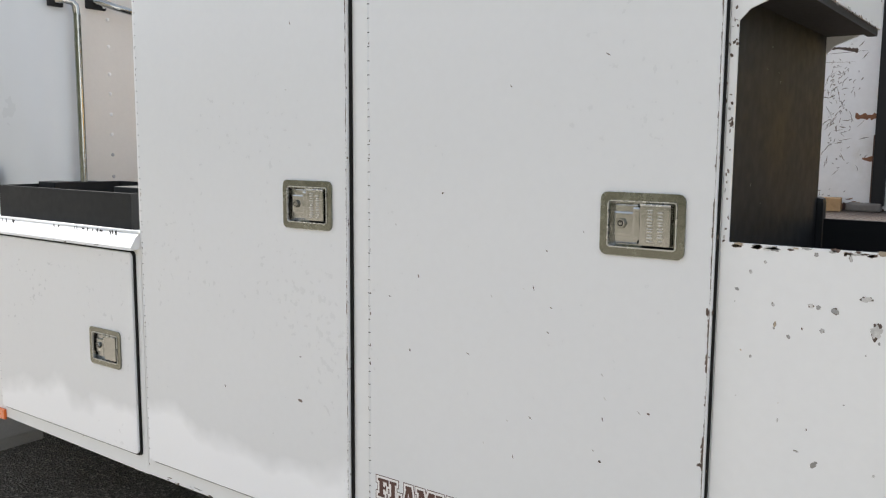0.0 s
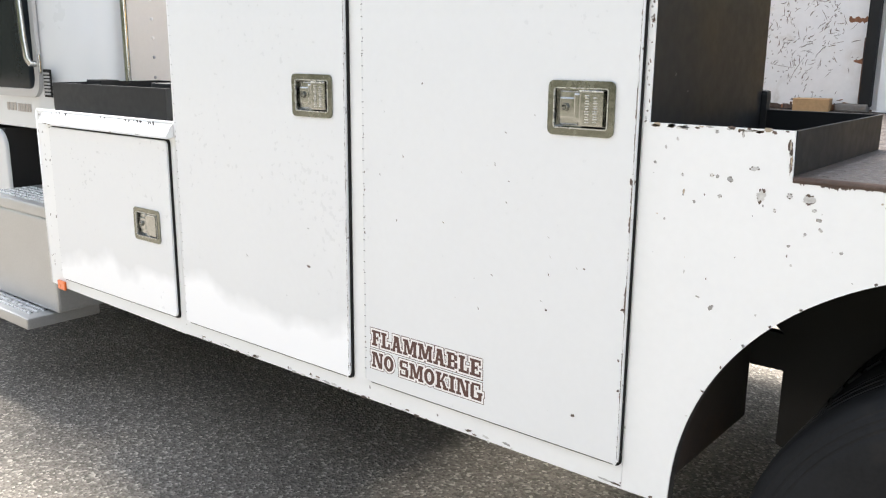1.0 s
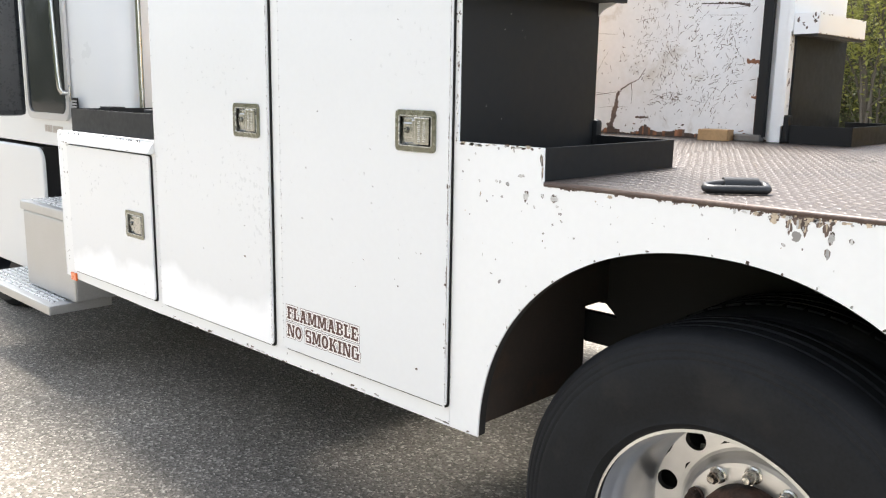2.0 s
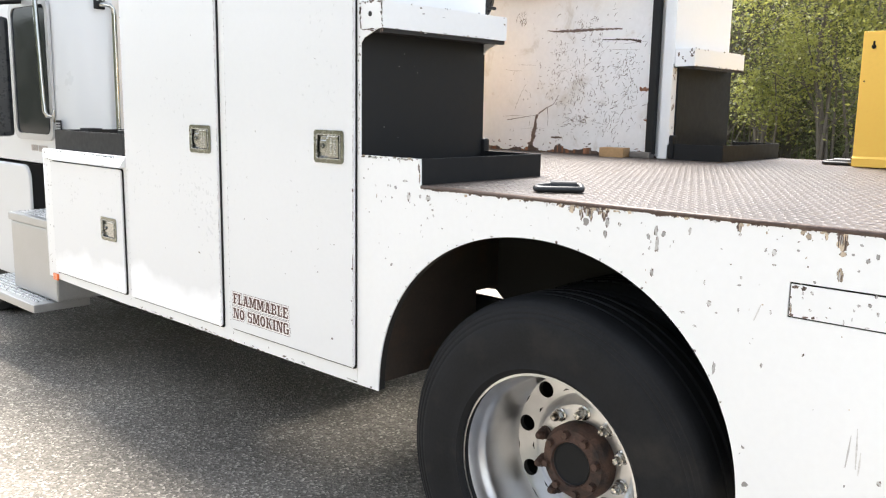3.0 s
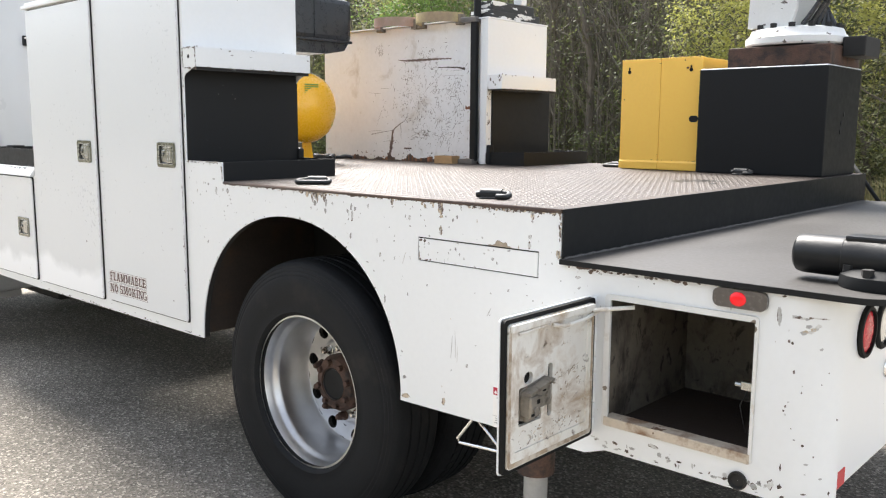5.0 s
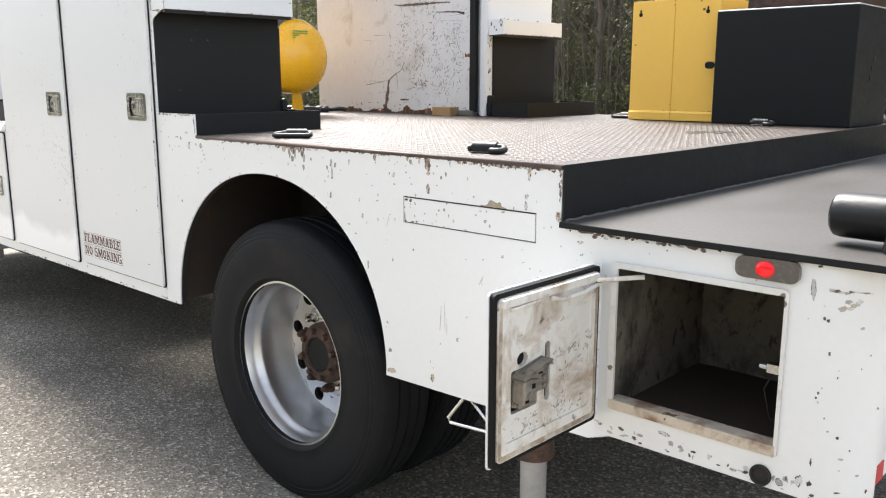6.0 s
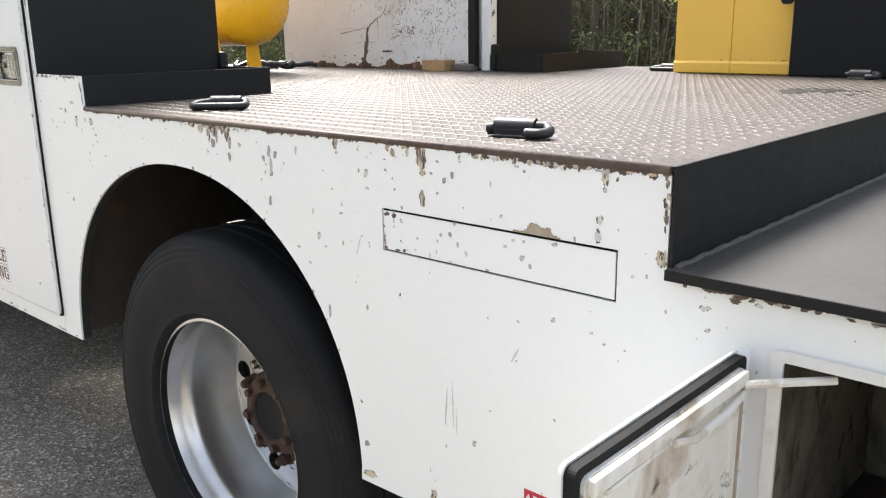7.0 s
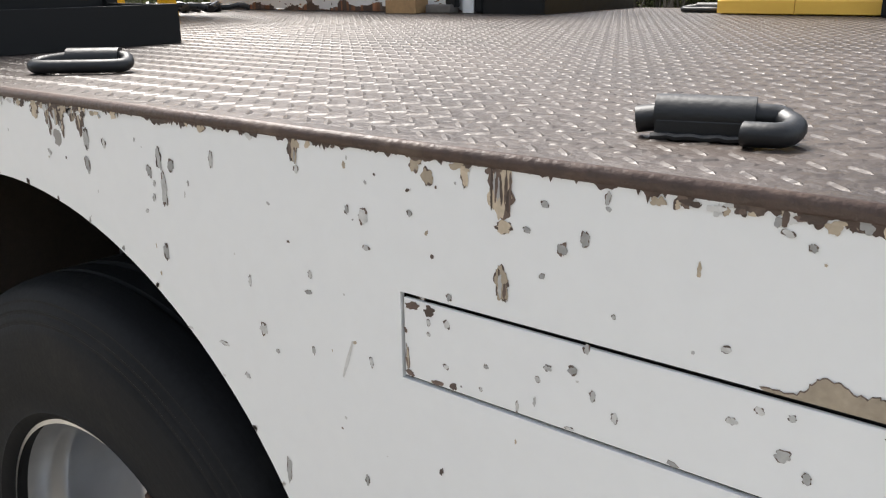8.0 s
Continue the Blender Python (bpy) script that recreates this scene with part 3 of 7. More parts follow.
b.sheet([(-0.322, 0.846), (-0.223, 0.866), (-0.223, 0.873), (-0.322, 0.855)], w0=DX + 0.002, w1=DX + 0.030, place=lambda u, v, w: (w, u, v))
b.box(DX + 0.020, DX + 0.027, -0.282, -0.266, 0.814, 0.840, 0.003)
b.cyl((DX + 0.033, -0.308, 0.814), (DX + 0.038, -0.308, 0.814), 0.0085, n=12)
b.cyl((DX + 0.021, -0.246, 0.838), (DX + 0.028, -0.246, 0.838), 0.0075, n=10)
b.cyl((DX + 0.021, -0.246, 0.818), (DX + 0.026, -0.246, 0.818), 0.0060, n=10)
b.box(DX + 0.002, DX + 0.012, -0.312, -0.278, 0.778, 0.800, 0.003)
latch_gear = part("latch_mechanism", b, material("worn_latch_steel", (0.30, 0.275, 0.24), 0.38, metal=0.7, vary=0.25, scale=40, tint=(0.13, 0.10, 0.075), tint_amount=0.25, tint_scale=30), box_door, "exposed worn latch mechanism")
for dx, y0, y1, z0, z1 in ((0.0342, -0.302, -0.291, 0.828, 0.838), (0.0222, -0.264, -0.250, 0.847, 0.851), (0.0342, -0.324, -0.312, 0.801, 0.807)):
    part("latch_slit", Build().box(DX + dx, DX + dx + 0.0008, y0, y1, z0, z1), GASKET, latch_gear)
b = Build()
b.tube([(DX + 0.012, -0.213, 1.000), (DX + 0.016, -0.17, 0.990), (DX + 0.016, -0.09, 0.992), (DX + 0.012, -0.014, 1.000)], 0.0048, n=8)
b.tube([(DX + 0.010, -0.345, 1.000), (DX + 0.010, -0.22, 1.003)], 0.0035, n=6)
b.tube([(DX + 0.012, -0.035, 1.008), (DX + 0.10, 0.02, 1.020)], 0.0055, n=8)
b.box(DX + 0.002, DX + 0.014, -0.372, -0.026, 1.006, 1.024, 0.003)
part("door_stay_rod", b, DOORIN, box_door, "cream painted stay rod")
b = Build()
b.sheet(rrect(-0.3765, -0.0215, 0.6775, 1.0245, 0.011), [rrect(-0.3665, -0.0305, 0.689, 1.0185, 0.008)], DX + 0.0061, DX + 0.0064, place=lambda u, v, w: (w, u, v))
part("stained_rim", b, material("brown_rim_stain", (0.34, 0.26, 0.18), 0.7, vary=0.35, scale=30, tint=(0.58, 0.52, 0.44), tint_amount=0.55, tint_scale=16), box_door, "brown stained pan rim")
gg = random.Random(44)
b = Build()
spots = [(gg.gauss(-0.13, 0.035), gg.gauss(0.84, 0.03), 0.014) for _ in range(9)] + [(gg.uniform(-0.33, -0.07), 0.718 + 0.055 * gg.random() ** 1.5, 0.022) for _ in range(22)] + [(gg.uniform(-0.2, -0.05), gg.uniform(0.86, 0.96), 0.008) for _ in range(4)]
for k in range(150):
    cu, cv, sp = spots[k % len(spots)]
    u, v = gg.gauss(cu, sp), gg.gauss(cv, sp * 0.55)
    if not (-0.345 < u < -0.052 and 0.716 < v < 0.98) or (-0.337 < u < -0.190 and 0.758 < v < 0.905):
        continue
    w, h, n = 0.004 + 0.018 * gg.random() ** 2, gg.uniform(0.0018, 0.0065), 10
    a0 = gg.gauss(0.35, 0.6)
    ring = []
    for i in range(n):
        t, kk = 2 * math.pi * i / n, gg.uniform(0.5, 1.3)
        p, q = w * kk * math.cos(t) / 2, h * kk * math.sin(t) / 2
        ring.append(b.bm.verts.new((DX + 0.0023 + 0.00003 * (k % 13), u + p * math.cos(a0) - q * math.sin(a0), v + p * math.sin(a0) + q * math.cos(a0))))
    b.bm.faces.new(ring).material_index = gg.choice((0, 1, 1))
tagged(part("grime_wear", b, [material("brown_grime", (0.36, 0.295, 0.225), 0.8, vary=0.3, scale=60, island=0.4), material("pale_grime", (0.52, 0.46, 0.38), 0.8, vary=0.3, scale=60, island=0.3)], box_door), kind="stuff")
b = Build()
for k in range(9):
    b.cyl((DX - 0.003, -0.003, 0.672 + k * 0.041), (DX - 0.003, -0.003, 0.672 + k * 0.041 + 0.039), 0.006, n=8)
part("door_hinge", b, WHITE, box_door)

# ---- lamps and reflectors on the tail ----
b = Build()
b.sheet(rrect(1.582, 1.710, 1.064, 1.108, 0.016), w0=-0.012, w1=-0.0005)
mk = part("side_marker_lamp", b, material("smoked_lamp_housing", (0.075, 0.065, 0.058), 0.25, coat=0.5, vary=0.25, scale=60), truck, "smoked marker lamp glowing red")
lens = bpy.data.materials.new("lit_red_lens")
lens.use_nodes = True
pb = lens.node_tree.nodes["Principled BSDF"]
pb.inputs["Base Color"].default_value = (0.45, 0.004, 0.01, 1)
pb.inputs["Roughness"].default_value = 0.15
pb.inputs["Emission Color"].default_value = (1.0, 0.008, 0.012, 1)
pb.inputs["Emission Strength"].default_value = 0.14
b = Build()
b.ball((1.643, -0.012, 1.086), 0.0185, scale=(1.05, 0.42, 0.9))
part("red_bulb_lens", b, lens, mk)
for i, (y, kind) in enumerate(((0.254, REDLENS), (0.391, WHITELENS), (0.539, REDLENS))):
    b = Build()
    b.lathe([(0.046, 0.0), (0.063, 0.0), (0.065, 0.005), (0.061, 0.010), (0.053, 0.011), (0.051, 0.003)], (1.845, y, 0.998 - 0.004 * i), axis="x", n=32)
    gr = part("tail_lamp", b, GASKET, truck, ("red", "clear", "red")[i] + " round tail lamp in a black rubber grommet")
    b = Build()
    b.lathe([(0.0005, 0.010), (0.02, 0.0095), (0.040, 0.0075), (0.0515, 0.004)], (1.845, y, 0.998 - 0.004 * i), axis="x", n=32)
    part("lens", b, kind, gr)
b = Build()
b.box(1.8445, 1.8475, 0.101, 0.170, 0.646, 0.686, 0.0008)
part("corner_reflector", b, REDTAPE, truck, "small red reflector patch")
b = Build()
b.lathe([(0.0005, 0.020), (0.012, 0.017), (0.017, 0.008), (0.024, 0.003), (0.024, 0.0)], (1.845, 0.453, 0.868), axis="x", n=20)
part("licence_lamp", b, CHROME, truck, "small chrome lamp")
b = Build()
b.lathe([(0.0005, 0.030), (0.020, 0.026), (0.028, 0.010), (0.034, 0.004), (0.034, 0.0)], (1.845, 0.785, 0.871), axis="x", n=20)
part("rear_plug", b, STEEL, truck)
b = Build()
b.lathe([(0.0225, 0.0), (0.0225, -0.006), (0.0185, -0.0075), (0.0165, -0.004), (0.0150, -0.0012), (0.0005, -0.0012)], (1.662, 0.0, 0.652), axis="y", n=20)
part("drain_socket", b, DARK, truck, "round socket with a rusty rim")

# ---- chassis underneath ----
b = Build()
b.box(-4.3, 1.80, 0.86, 0.94, 0.78, 1.02, 0.004)
part("frame_rail", b, DARK, truck)
b = Build()
b.box(-4.3, 1.80, 1.655, 1.735, 0.78, 1.02, 0.004)
part("frame_rail", b, DARK, truck)
b = Build()
b.cyl((0, 0.3, 0.485), (0, 2.3, 0.485), 0.075, n=16)
b.ball((0, 1.30, 0.485), 0.20, scale=(1, 0.9, 1))
part("rear_axle", b, DARK, truck)
for x in (-1.9, -1.2, -0.735, 0.62):
    part("cross_member", Build().box(x, x + 0.06, 0.63, WIDTH - 0.63, 1.04, 1.235), DARK, truck)
part("leaf_spring", Build().box(-0.5, 0.5, 0.80, 0.86, 0.62, 0.70), DARK, truck)
part("inner_fender", Build().sheet([(-1.05, 0.812), (-0.668, 0.826), (-0.618, 0.783), (-0.618, 0.50), (-0.45, 0.45), (0.40, 0.70), (0.40, 1.19), (-1.05, 1.19)], w0=0.618, w1=0.628), DARK, truck)
part("brake_line_bar", Build().box(-1.10, -0.60, 0.63, 0.66, 0.69, 0.785), DARK, truck)
b = Build()
b.box(0.72, 1.24, 0.12, 0.80, 0.62, 1.10, 0.01)
part("hydraulic_tank", b, DARK, truck)
# unseen shapes and a gap plate, added to block light under the truck
part("under_block_fore", Build().box(-4.1, -2.5, 0.95, 1.65, 0.30, 0.78, 0.03), DARK, truck)
part("gap_plate", Build().box(-3.42, -2.24, 0.58, 2.015, 1.100, 1.110), DARK, truck)
part("under_block_shaft", Build().cyl((-0.8, 1.30, 0.62), (-0.1, 1.30, 0.50), 0.05, n=12), DARK, truck)
part("under_block_drum", Build().cyl((0.70, 0.95, 0.52), (0.70, 2.3, 0.52), 0.14, n=16), DARK, truck)
part("under_block_aft", Build().box(0.80, 1.30, 0.85, 1.75, 0.45, 0.60, 0.02), DARK, truck)

# fold-down wire step under the skirt
b = Build()
b.tube([(0.823, 0.03, 0.596), (0.757, 0.03, 0.512), (0.765, 0.03, 0.500), (0.918, 0.03, 0.512), (0.925, 0.03, 0.524), (0.832, 0.03, 0.596)], 0.0055, n=8)
part("wire_step", b, CHROME, truck, "bent shiny wire triangle")

# stabiliser leg
leg = thing("stabiliser_leg", "grey tubular stabiliser leg standing on the ground", "stabiliser", (1.00, 0.11, 0))
b = Build()
b.cyl((1.00, 0.11, 0.03), (1.00, 0.11, 0.52), 0.036, n=20)
part("inner_tube", b, GREYLEG, leg)
b = Build()
b.cyl((1.00, 0.11, 0.45), (1.00, 0.11, 0.66), 0.056, n=20)
b.box(0.94, 1.06, 0.05, 0.17, 0.585, 0.62, 0.004)
part("outer_tube", b, RUST, leg, "rusty outer tube")
b = Build()
b.box(0.90, 1.10, 0.01, 0.21, 0.0, 0.03, 0.006)
part("foot_plate", b, RUST, leg)

# ---- wheels ----
WX = -0.021


def turned_metal():
    """Spun alloy: fine concentric tool marks round the axle."""
    mt = bpy.data.materials.new("spun_alloy")
    mt.use_nodes = True
    n, l = mt.node_tree.nodes, mt.node_tree.links
    p = n["Principled BSDF"]
    p.inputs["Metallic"].default_value = 1.0
    geo, xyz = n.new("ShaderNodeNewGeometry"), n.new("ShaderNodeSeparateXYZ")
    sub = n.new("ShaderNodeVectorMath")
    sub.operation = "SUBTRACT"
    sub.inputs[1].default_value = (WX, 0, 0.485)
    l.new(geo.outputs["Position"], sub.inputs[0])
    l.new(sub.outputs[0], xyz.inputs[0])
    flat = n.new("ShaderNodeCombineXYZ")
    l.new(xyz.outputs[0], flat.inputs[0])
    l.new(xyz.outputs[2], flat.inputs[1])
    rad = n.new("ShaderNodeVectorMath")
    rad.operation = "LENGTH"
    l.new(flat.outputs[0], rad.inputs[0])
    ry = n.new("ShaderNodeCombineXYZ")
    l.new(rad.outputs["Value"], ry.inputs[0])
    l.new(xyz.outputs[1], ry.inputs[1])
    fine, broad = n.new("ShaderNodeTexNoise"), n.new("ShaderNodeTexNoise")
    fine.inputs["Scale"].default_value, fine.inputs["Detail"].default_value = 260, 3
    broad.inputs["Scale"].default_value, broad.inputs["Detail"].default_value = 9, 3
    l.new(ry.outputs[0], fine.inputs["Vector"])
    l.new(geo.outputs["Position"], broad.inputs["Vector"])
    rr = n.new("ShaderNodeMapRange")
    rr.inputs[1].default_value, rr.inputs[2].default_value, rr.inputs[3].default_value, rr.inputs[4].default_value = 0.3, 0.7, 0.31, 0.35
    l.new(fine.outputs[0], rr.inputs[0])
    l.new(rr.outputs[0], p.inputs["Roughness"])
    cr = n.new("ShaderNodeValToRGB")
    cr.color_ramp.elements[0].position, cr.color_ramp.elements[0].color = 0.3, (0.55, 0.55, 0.555, 1)
    cr.color_ramp.elements[1].position, cr.color_ramp.elements[1].color = 0.65, (0.68, 0.68, 0.68, 1)
    l.new(broad.outputs[0], cr.inputs[0])
    l.new(cr.outputs[0], p.inputs["Base Color"])
    return mt


RIMMETAL = turned_metal()

def worn_rubber():
    """Tyre rubber with faint moulded rings round the axle."""
    mt = RUBBER.copy()
    mt.name = "worn_tyre_rubber"
    n, l = mt.node_tree.nodes, mt.node_tree.links
    p = n["Principled BSDF"]
    geo, sub, xyz, flat = n.new("ShaderNodeNewGeometry"), n.new("ShaderNodeVectorMath"), n.new("ShaderNodeSeparateXYZ"), n.new("ShaderNodeCombineXYZ")
    sub.operation = "SUBTRACT"
    sub.inputs[1].default_value = (WX, 0, 0.485)
    l.new(geo.outputs["Position"], sub.inputs[0])
    l.new(sub.outputs[0], xyz.inputs[0])
    l.new(xyz.outputs[0], flat.inputs[0])
    l.new(xyz.outputs[2], flat.inputs[1])
    rad = n.new("ShaderNodeVectorMath")
    rad.operation = "LENGTH"
    l.new(flat.outputs[0], rad.inputs[0])
    ry = n.new("ShaderNodeCombineXYZ")
    l.new(rad.outputs["Value"], ry.inputs[0])
    l.new(xyz.outputs[1], ry.inputs[1])
    lines = n.new("ShaderNodeTexNoise")
    lines.inputs["Scale"].default_value, lines.inputs["Detail"].default_value = 95, 2
    l.new(ry.outputs[0], lines.inputs["Vector"])
    bp = n.new("ShaderNodeBump")
    bp.inputs["Strength"].default_value, bp.inputs["Distance"].default_value = 0.18, 0.003
    l.new(lines.outputs[0], bp.inputs["Height"])
    l.new(p.inputs["Normal"].links[0].from_socket, bp.inputs["Normal"])
    l.new(bp.outputs[0], p.inputs["Normal"])
    return mt


TYRE = worn_rubber()


def tyre(cy):
    """Radial truck tyre: rim guard, bulged wall, three moulded ribs at the shoulder and grooves in the crown."""
    b = Build()
    h = 0.1225
    side = [(0.287, 0.80), (0.296, 0.92), (0.303, 0.958), (0.3065, 0.975), (0.310, 0.962), (0.34, 1.0), (0.38, 1.03), (0.41, 1.03), (0.430, 1.012), (0.4395, 0.988), (0.4408, 0.978), (0.4450, 0.973), (0.4464, 0.979),
            (0.4545, 0.962), (0.4558, 0.950), (0.4598, 0.944), (0.4612, 0.950), (0.4690, 0.925), (0.4702, 0.914), (0.4738, 0.905), (0.4752, 0.908), (0.483, 0.865), (0.4905, 0.80), (0.4955, 0.70), (0.4985, 0.58)]
    crown = [(0.4998, 0.44), (0.4998, 0.40), (0.4925, 0.385), (0.4925, 0.335), (0.4998, 0.32), (0.500, 0.06), (0.493, 0.045)]
    half = side + crown
    b.lathe([(r, -a * h) for r, a in half] + [(r, a * h) for r, a in reversed(half)], (WX, cy, 0.485), n=96, closed=True)
    return b


BELTS = ((0.1970, 0.2225), (0.186, 0.2220), (0.179, 0.2190), (0.172, 0.2100), (0.166, 0.2000), (0.158, 0.1940), (0.148, 0.1925), (0.09, 0.192))


def rim(cy, s):
    """Deep-dished alloy rim with ten hand holes; s = -1 with the dish open to -y."""
    b = Build()
    y = lambda d: s * d                      # depth below the lip, away from the viewer
    # barrel and lip
    b.lathe([(0.284, y(-0.0)), (0.2925, y(0.0015)), (0.2945, y(0.006)), (0.294, y(0.012)), (0.290, y(0.0155)), (0.2875, y(0.018)), (0.2865, y(0.021)), (0.283, y(0.030)), (0.279, y(0.045)), (0.2770, y(0.053)),
             (0.2750, y(0.057)), (0.270, y(0.066)), (0.2655, y(0.074)), (0.2640, y(0.080)), (0.2632, y(0.088)), (0.2626, y(0.12)), (0.2622, y(0.16)), (0.2612, y(0.185)), (0.2585, y(0.203)), (0.2550, y(0.2135)), (0.2520, y(0.2175))], (WX, cy, 0.485), n=96)
    # disc with hand holes
    n, holes = 240, 10
    hole_r, hole_R = 0.0255, 0.2255
    def vert(r, d, a):
        return b.bm.verts.new((WX + r * math.cos(a), cy + y(d), 0.485 + r * math.sin(a)))
    # full rings outside and inside the hole belt
    def belt(r0, d0, r1, d1, m=0):
        A = [vert(r0, d0, 2 * math.pi * i / n) for i in range(n)]
        C = [vert(r1, d1, 2 * math.pi * i / n) for i in range(n)]
        b._mark([b.bm.faces.new((A[i], A[(i + 1) % n], C[(i + 1) % n], C[i])) for i in range(n)], m, True)
    for (ra, da), (rb, db) in zip(BELTS, BELTS[1:]):
        belt(ra, da, rb, db)
    # belt with round holes, sector by sector
    for k in range(holes):
        a0 = 2 * math.pi * (k + 0.714) / holes
        half = math.pi / holes
        ring_pts, out_pts = [], []
        m = 40
        for i in range(m):
            th = 2 * math.pi * i / m
            u, v = math.cos(th), math.sin(th)
            ring_pts.append((hole_R + hole_r * u, a0 + hole_r * v / hole_R))
            # project to the sector's border
            du, dv = u, v
            tr = (0.2520 - hole_R) / du if du > 1e-6 else ((0.1970 - hole_R) / du if du < -1e-6 else 9)
            ta = half * hole_R / abs(dv) if abs(dv) > 1e-6 else 9
            q = min(tr, ta)
            out_pts.append((hole_R + q * du, a0 + q * dv / hole_R))
        dep = lambda r: 0.2225 - (r - 0.1970) / 0.055 * 0.005
        H = [vert(r, dep(r), a) for r, a in ring_pts]
        O = [vert(r, dep(r), a) for r, a in out_pts]
        T = [vert(r, dep(r) + 0.018, a) for r, a in ring_pts]
        b._mark([b.bm.faces.new((H[i], H[(i + 1) % m], O[(i + 1) % m], O[i])) for i in range(m)], 0, True)
        b._mark([b.bm.faces.new((H[i], H[(i + 1) % m], T[(i + 1) % m], T[i])) for i in range(m)], 1, False)
    return b


def hub(cy, s):
    b = Build()
    y = lambda d: s * d
    b.lathe([(0.112, y(0.194)), (0.112, y(0.160)), (0.107, y(0.152)), (0.102, y(0.146)), (0.098, y(0.139)), (0.072, y(0.134)), (0.066, y(0.131)), (0.062, y(0.139))], (WX, cy, 0.485), n=40)
    return b


def turned(radius, count, phase, at, k):
    a = 2 * math.pi * (k + phase) / count
    return (at[0] + radius * math.cos(a), at[1], at[2] + radius * math.sin(a))


NUTBRIGHT = material("bright_nut", (0.62, 0.60, 0.56), 0.25, metal=0.95, vary=0.2, scale=30, tint=(0.13, 0.08, 0.055), tint_amount=0.4, tint_scale=16)


def nut_mesh(s, mt):
    b = Build()
    b.lathe([(0.0205, s * 0.193), (0.0205, s * 0.188), (0.0160, s * 0.186)], (0, 0, 0), n=16)
    b.hexnut((0, s * 0.188, 0), (0, s * 0.166, 0), 0.0165)
    b.lathe([(0.0135, s * 0.167), (0.0120, s * 0.156), (0.0085, s * 0.150), (0.0005, s * 0.148)], (0, 0, 0), n=14)
    return mesh_of(b, "lug_nut", mt)


def bolt_mesh(s):
    b = Build()
    b.lathe([(0.0135, s * 0.142), (0.0135, s * 0.134)], (0, 0, 0), n=12)
    b.hexnut((0, s * 0.138, 0), (0, s * 0.122, 0), 0.0105)
    return mesh_of(b, "flange_bolt", RUST)


def dual_wheel(y_lip, s, name_label):
    root = thing("rear_wheel", name_label, "wheel", (WX, y_lip, 0))
    part("tyre", tyre(y_lip + s * 0.105), TYRE, root, "worn black truck tyre")
    part("rim", rim(y_lip, s), [RIMMETAL, DARK], root, "polished deep-dish alloy rim with round hand holes")
    hb = part("hub", hub(y_lip, s), RUST, root, "rusty axle hub flange")
    c = Build().lathe([(0.063, s * 0.138), (0.060, s * 0.136), (0.056, s * 0.140), (0.030, s * 0.1425), (0.0005, s * 0.143)], (WX, y_lip, 0.485), n=32)
    part("hub_cap", c, BLACK, hb, "black greasy hub centre")
    nut, rusty, bolt = nut_mesh(s, NUTBRIGHT), nut_mesh(s, RUST), bolt_mesh(s)
    for k in range(10):
        part("lug_nut", nut if k in (0, 1, 2, 3, 8, 9) else rusty, None, root).location = turned(0.138, 10, 0.5, (WX, y_lip, 0.485), k)
    for k in range(8):
        part("flange_bolt", bolt, None, hb).location = turned(0.085, 8, 0.3, (WX, y_lip, 0.485), k)
    inner = part("inner_tyre", tyre(y_lip + s * 0.42), RUBBER, root)
    b = Build()
    for k in range(64):
        a = 2 * math.pi * k / 64
        for j in range(4):
            c0 = y_lip + s * 0.42 - 0.085 + j * 0.044
            m = Matrix.Translation((WX, 0, 0.485)) @ Matrix.Rotation(-a - 0.02 * (j % 2), 4, "Y")
            b.box(0.488, 0.5003, c0, c0 + 0.036, -0.018, 0.018, mat=m)
    tagged(part("tread_relief", b, RUBBER, inner), kind="stuff")
    return root


dual_wheel(0.047, 1, "dual rear wheel with polished alloy rim and rusty hub")
dual_wheel(WIDTH - 0.040, -1, "far dual rear wheel under the bed")

# ---- latches, hinges ----
# paler steel puts highlights on the lips into the colour; raised marks share it
LATCHRIM = material("pale_highlight_steel", (0.54, 0.54, 0.52), 0.28, metal=0.7, vary=0.05, scale=20, bump=0.0)


def latch_mesh(embossed):
    """Stainless paddle latch, centred on the origin, face to -y: bezel, pan, lock housing, paddle with raised marks."""
    b = Build()
    w, h = 0.0725, 0.0520
    iw, ih = w - 0.0135, h - 0.0135
    b.sheet(rrect(-w, w, -h, h, 0.012), [rrect(-iw, iw, -ih, ih, 0.005)], -0.0030, 0.0, m=1)
    b.sheet(rrect(-iw - 0.0005, iw + 0.0005, -ih - 0.0005, ih + 0.0005, 0.006), [rrect(-iw + 0.0015, iw - 0.0015, -ih + 0.0015, ih - 0.0015, 0.004)], -0.0046, 0.0, m=3)
    b.sheet(rrect(-iw, iw, -ih, ih, 0.005), (), 0.012, 0.014, m=0)
    b.sheet(rrect(-iw, iw, -ih, ih, 0.006), [rrect(-iw + 0.001, iw - 0.001, -ih + 0.001, ih - 0.001, 0.005)], 0.0, 0.0125, m=0)
    # lock housing, stepped down towards the paddle
    b.box(-0.052, -0.016, 0.0035, 0.0125, -0.020, 0.0205, 0.0035, m=0)
    b.box(-0.052, -0.010, 0.0065, 0.0125, -0.033, 0.033, 0.003, m=0)
    b.box(-0.018, -0.0045, 0.0015, 0.0125, -0.027, 0.029, 0.004, m=0)
    b.cyl((-0.037, 0.0045, 0.001), (-0.037, 0.0000, 0.001), 0.0092, n=6, m=1, smooth=False)
    b.cyl((-0.037, 0.0002, 0.001), (-0.037, -0.0018, 0.001), 0.0078, 0.0070, n=24, m=0)
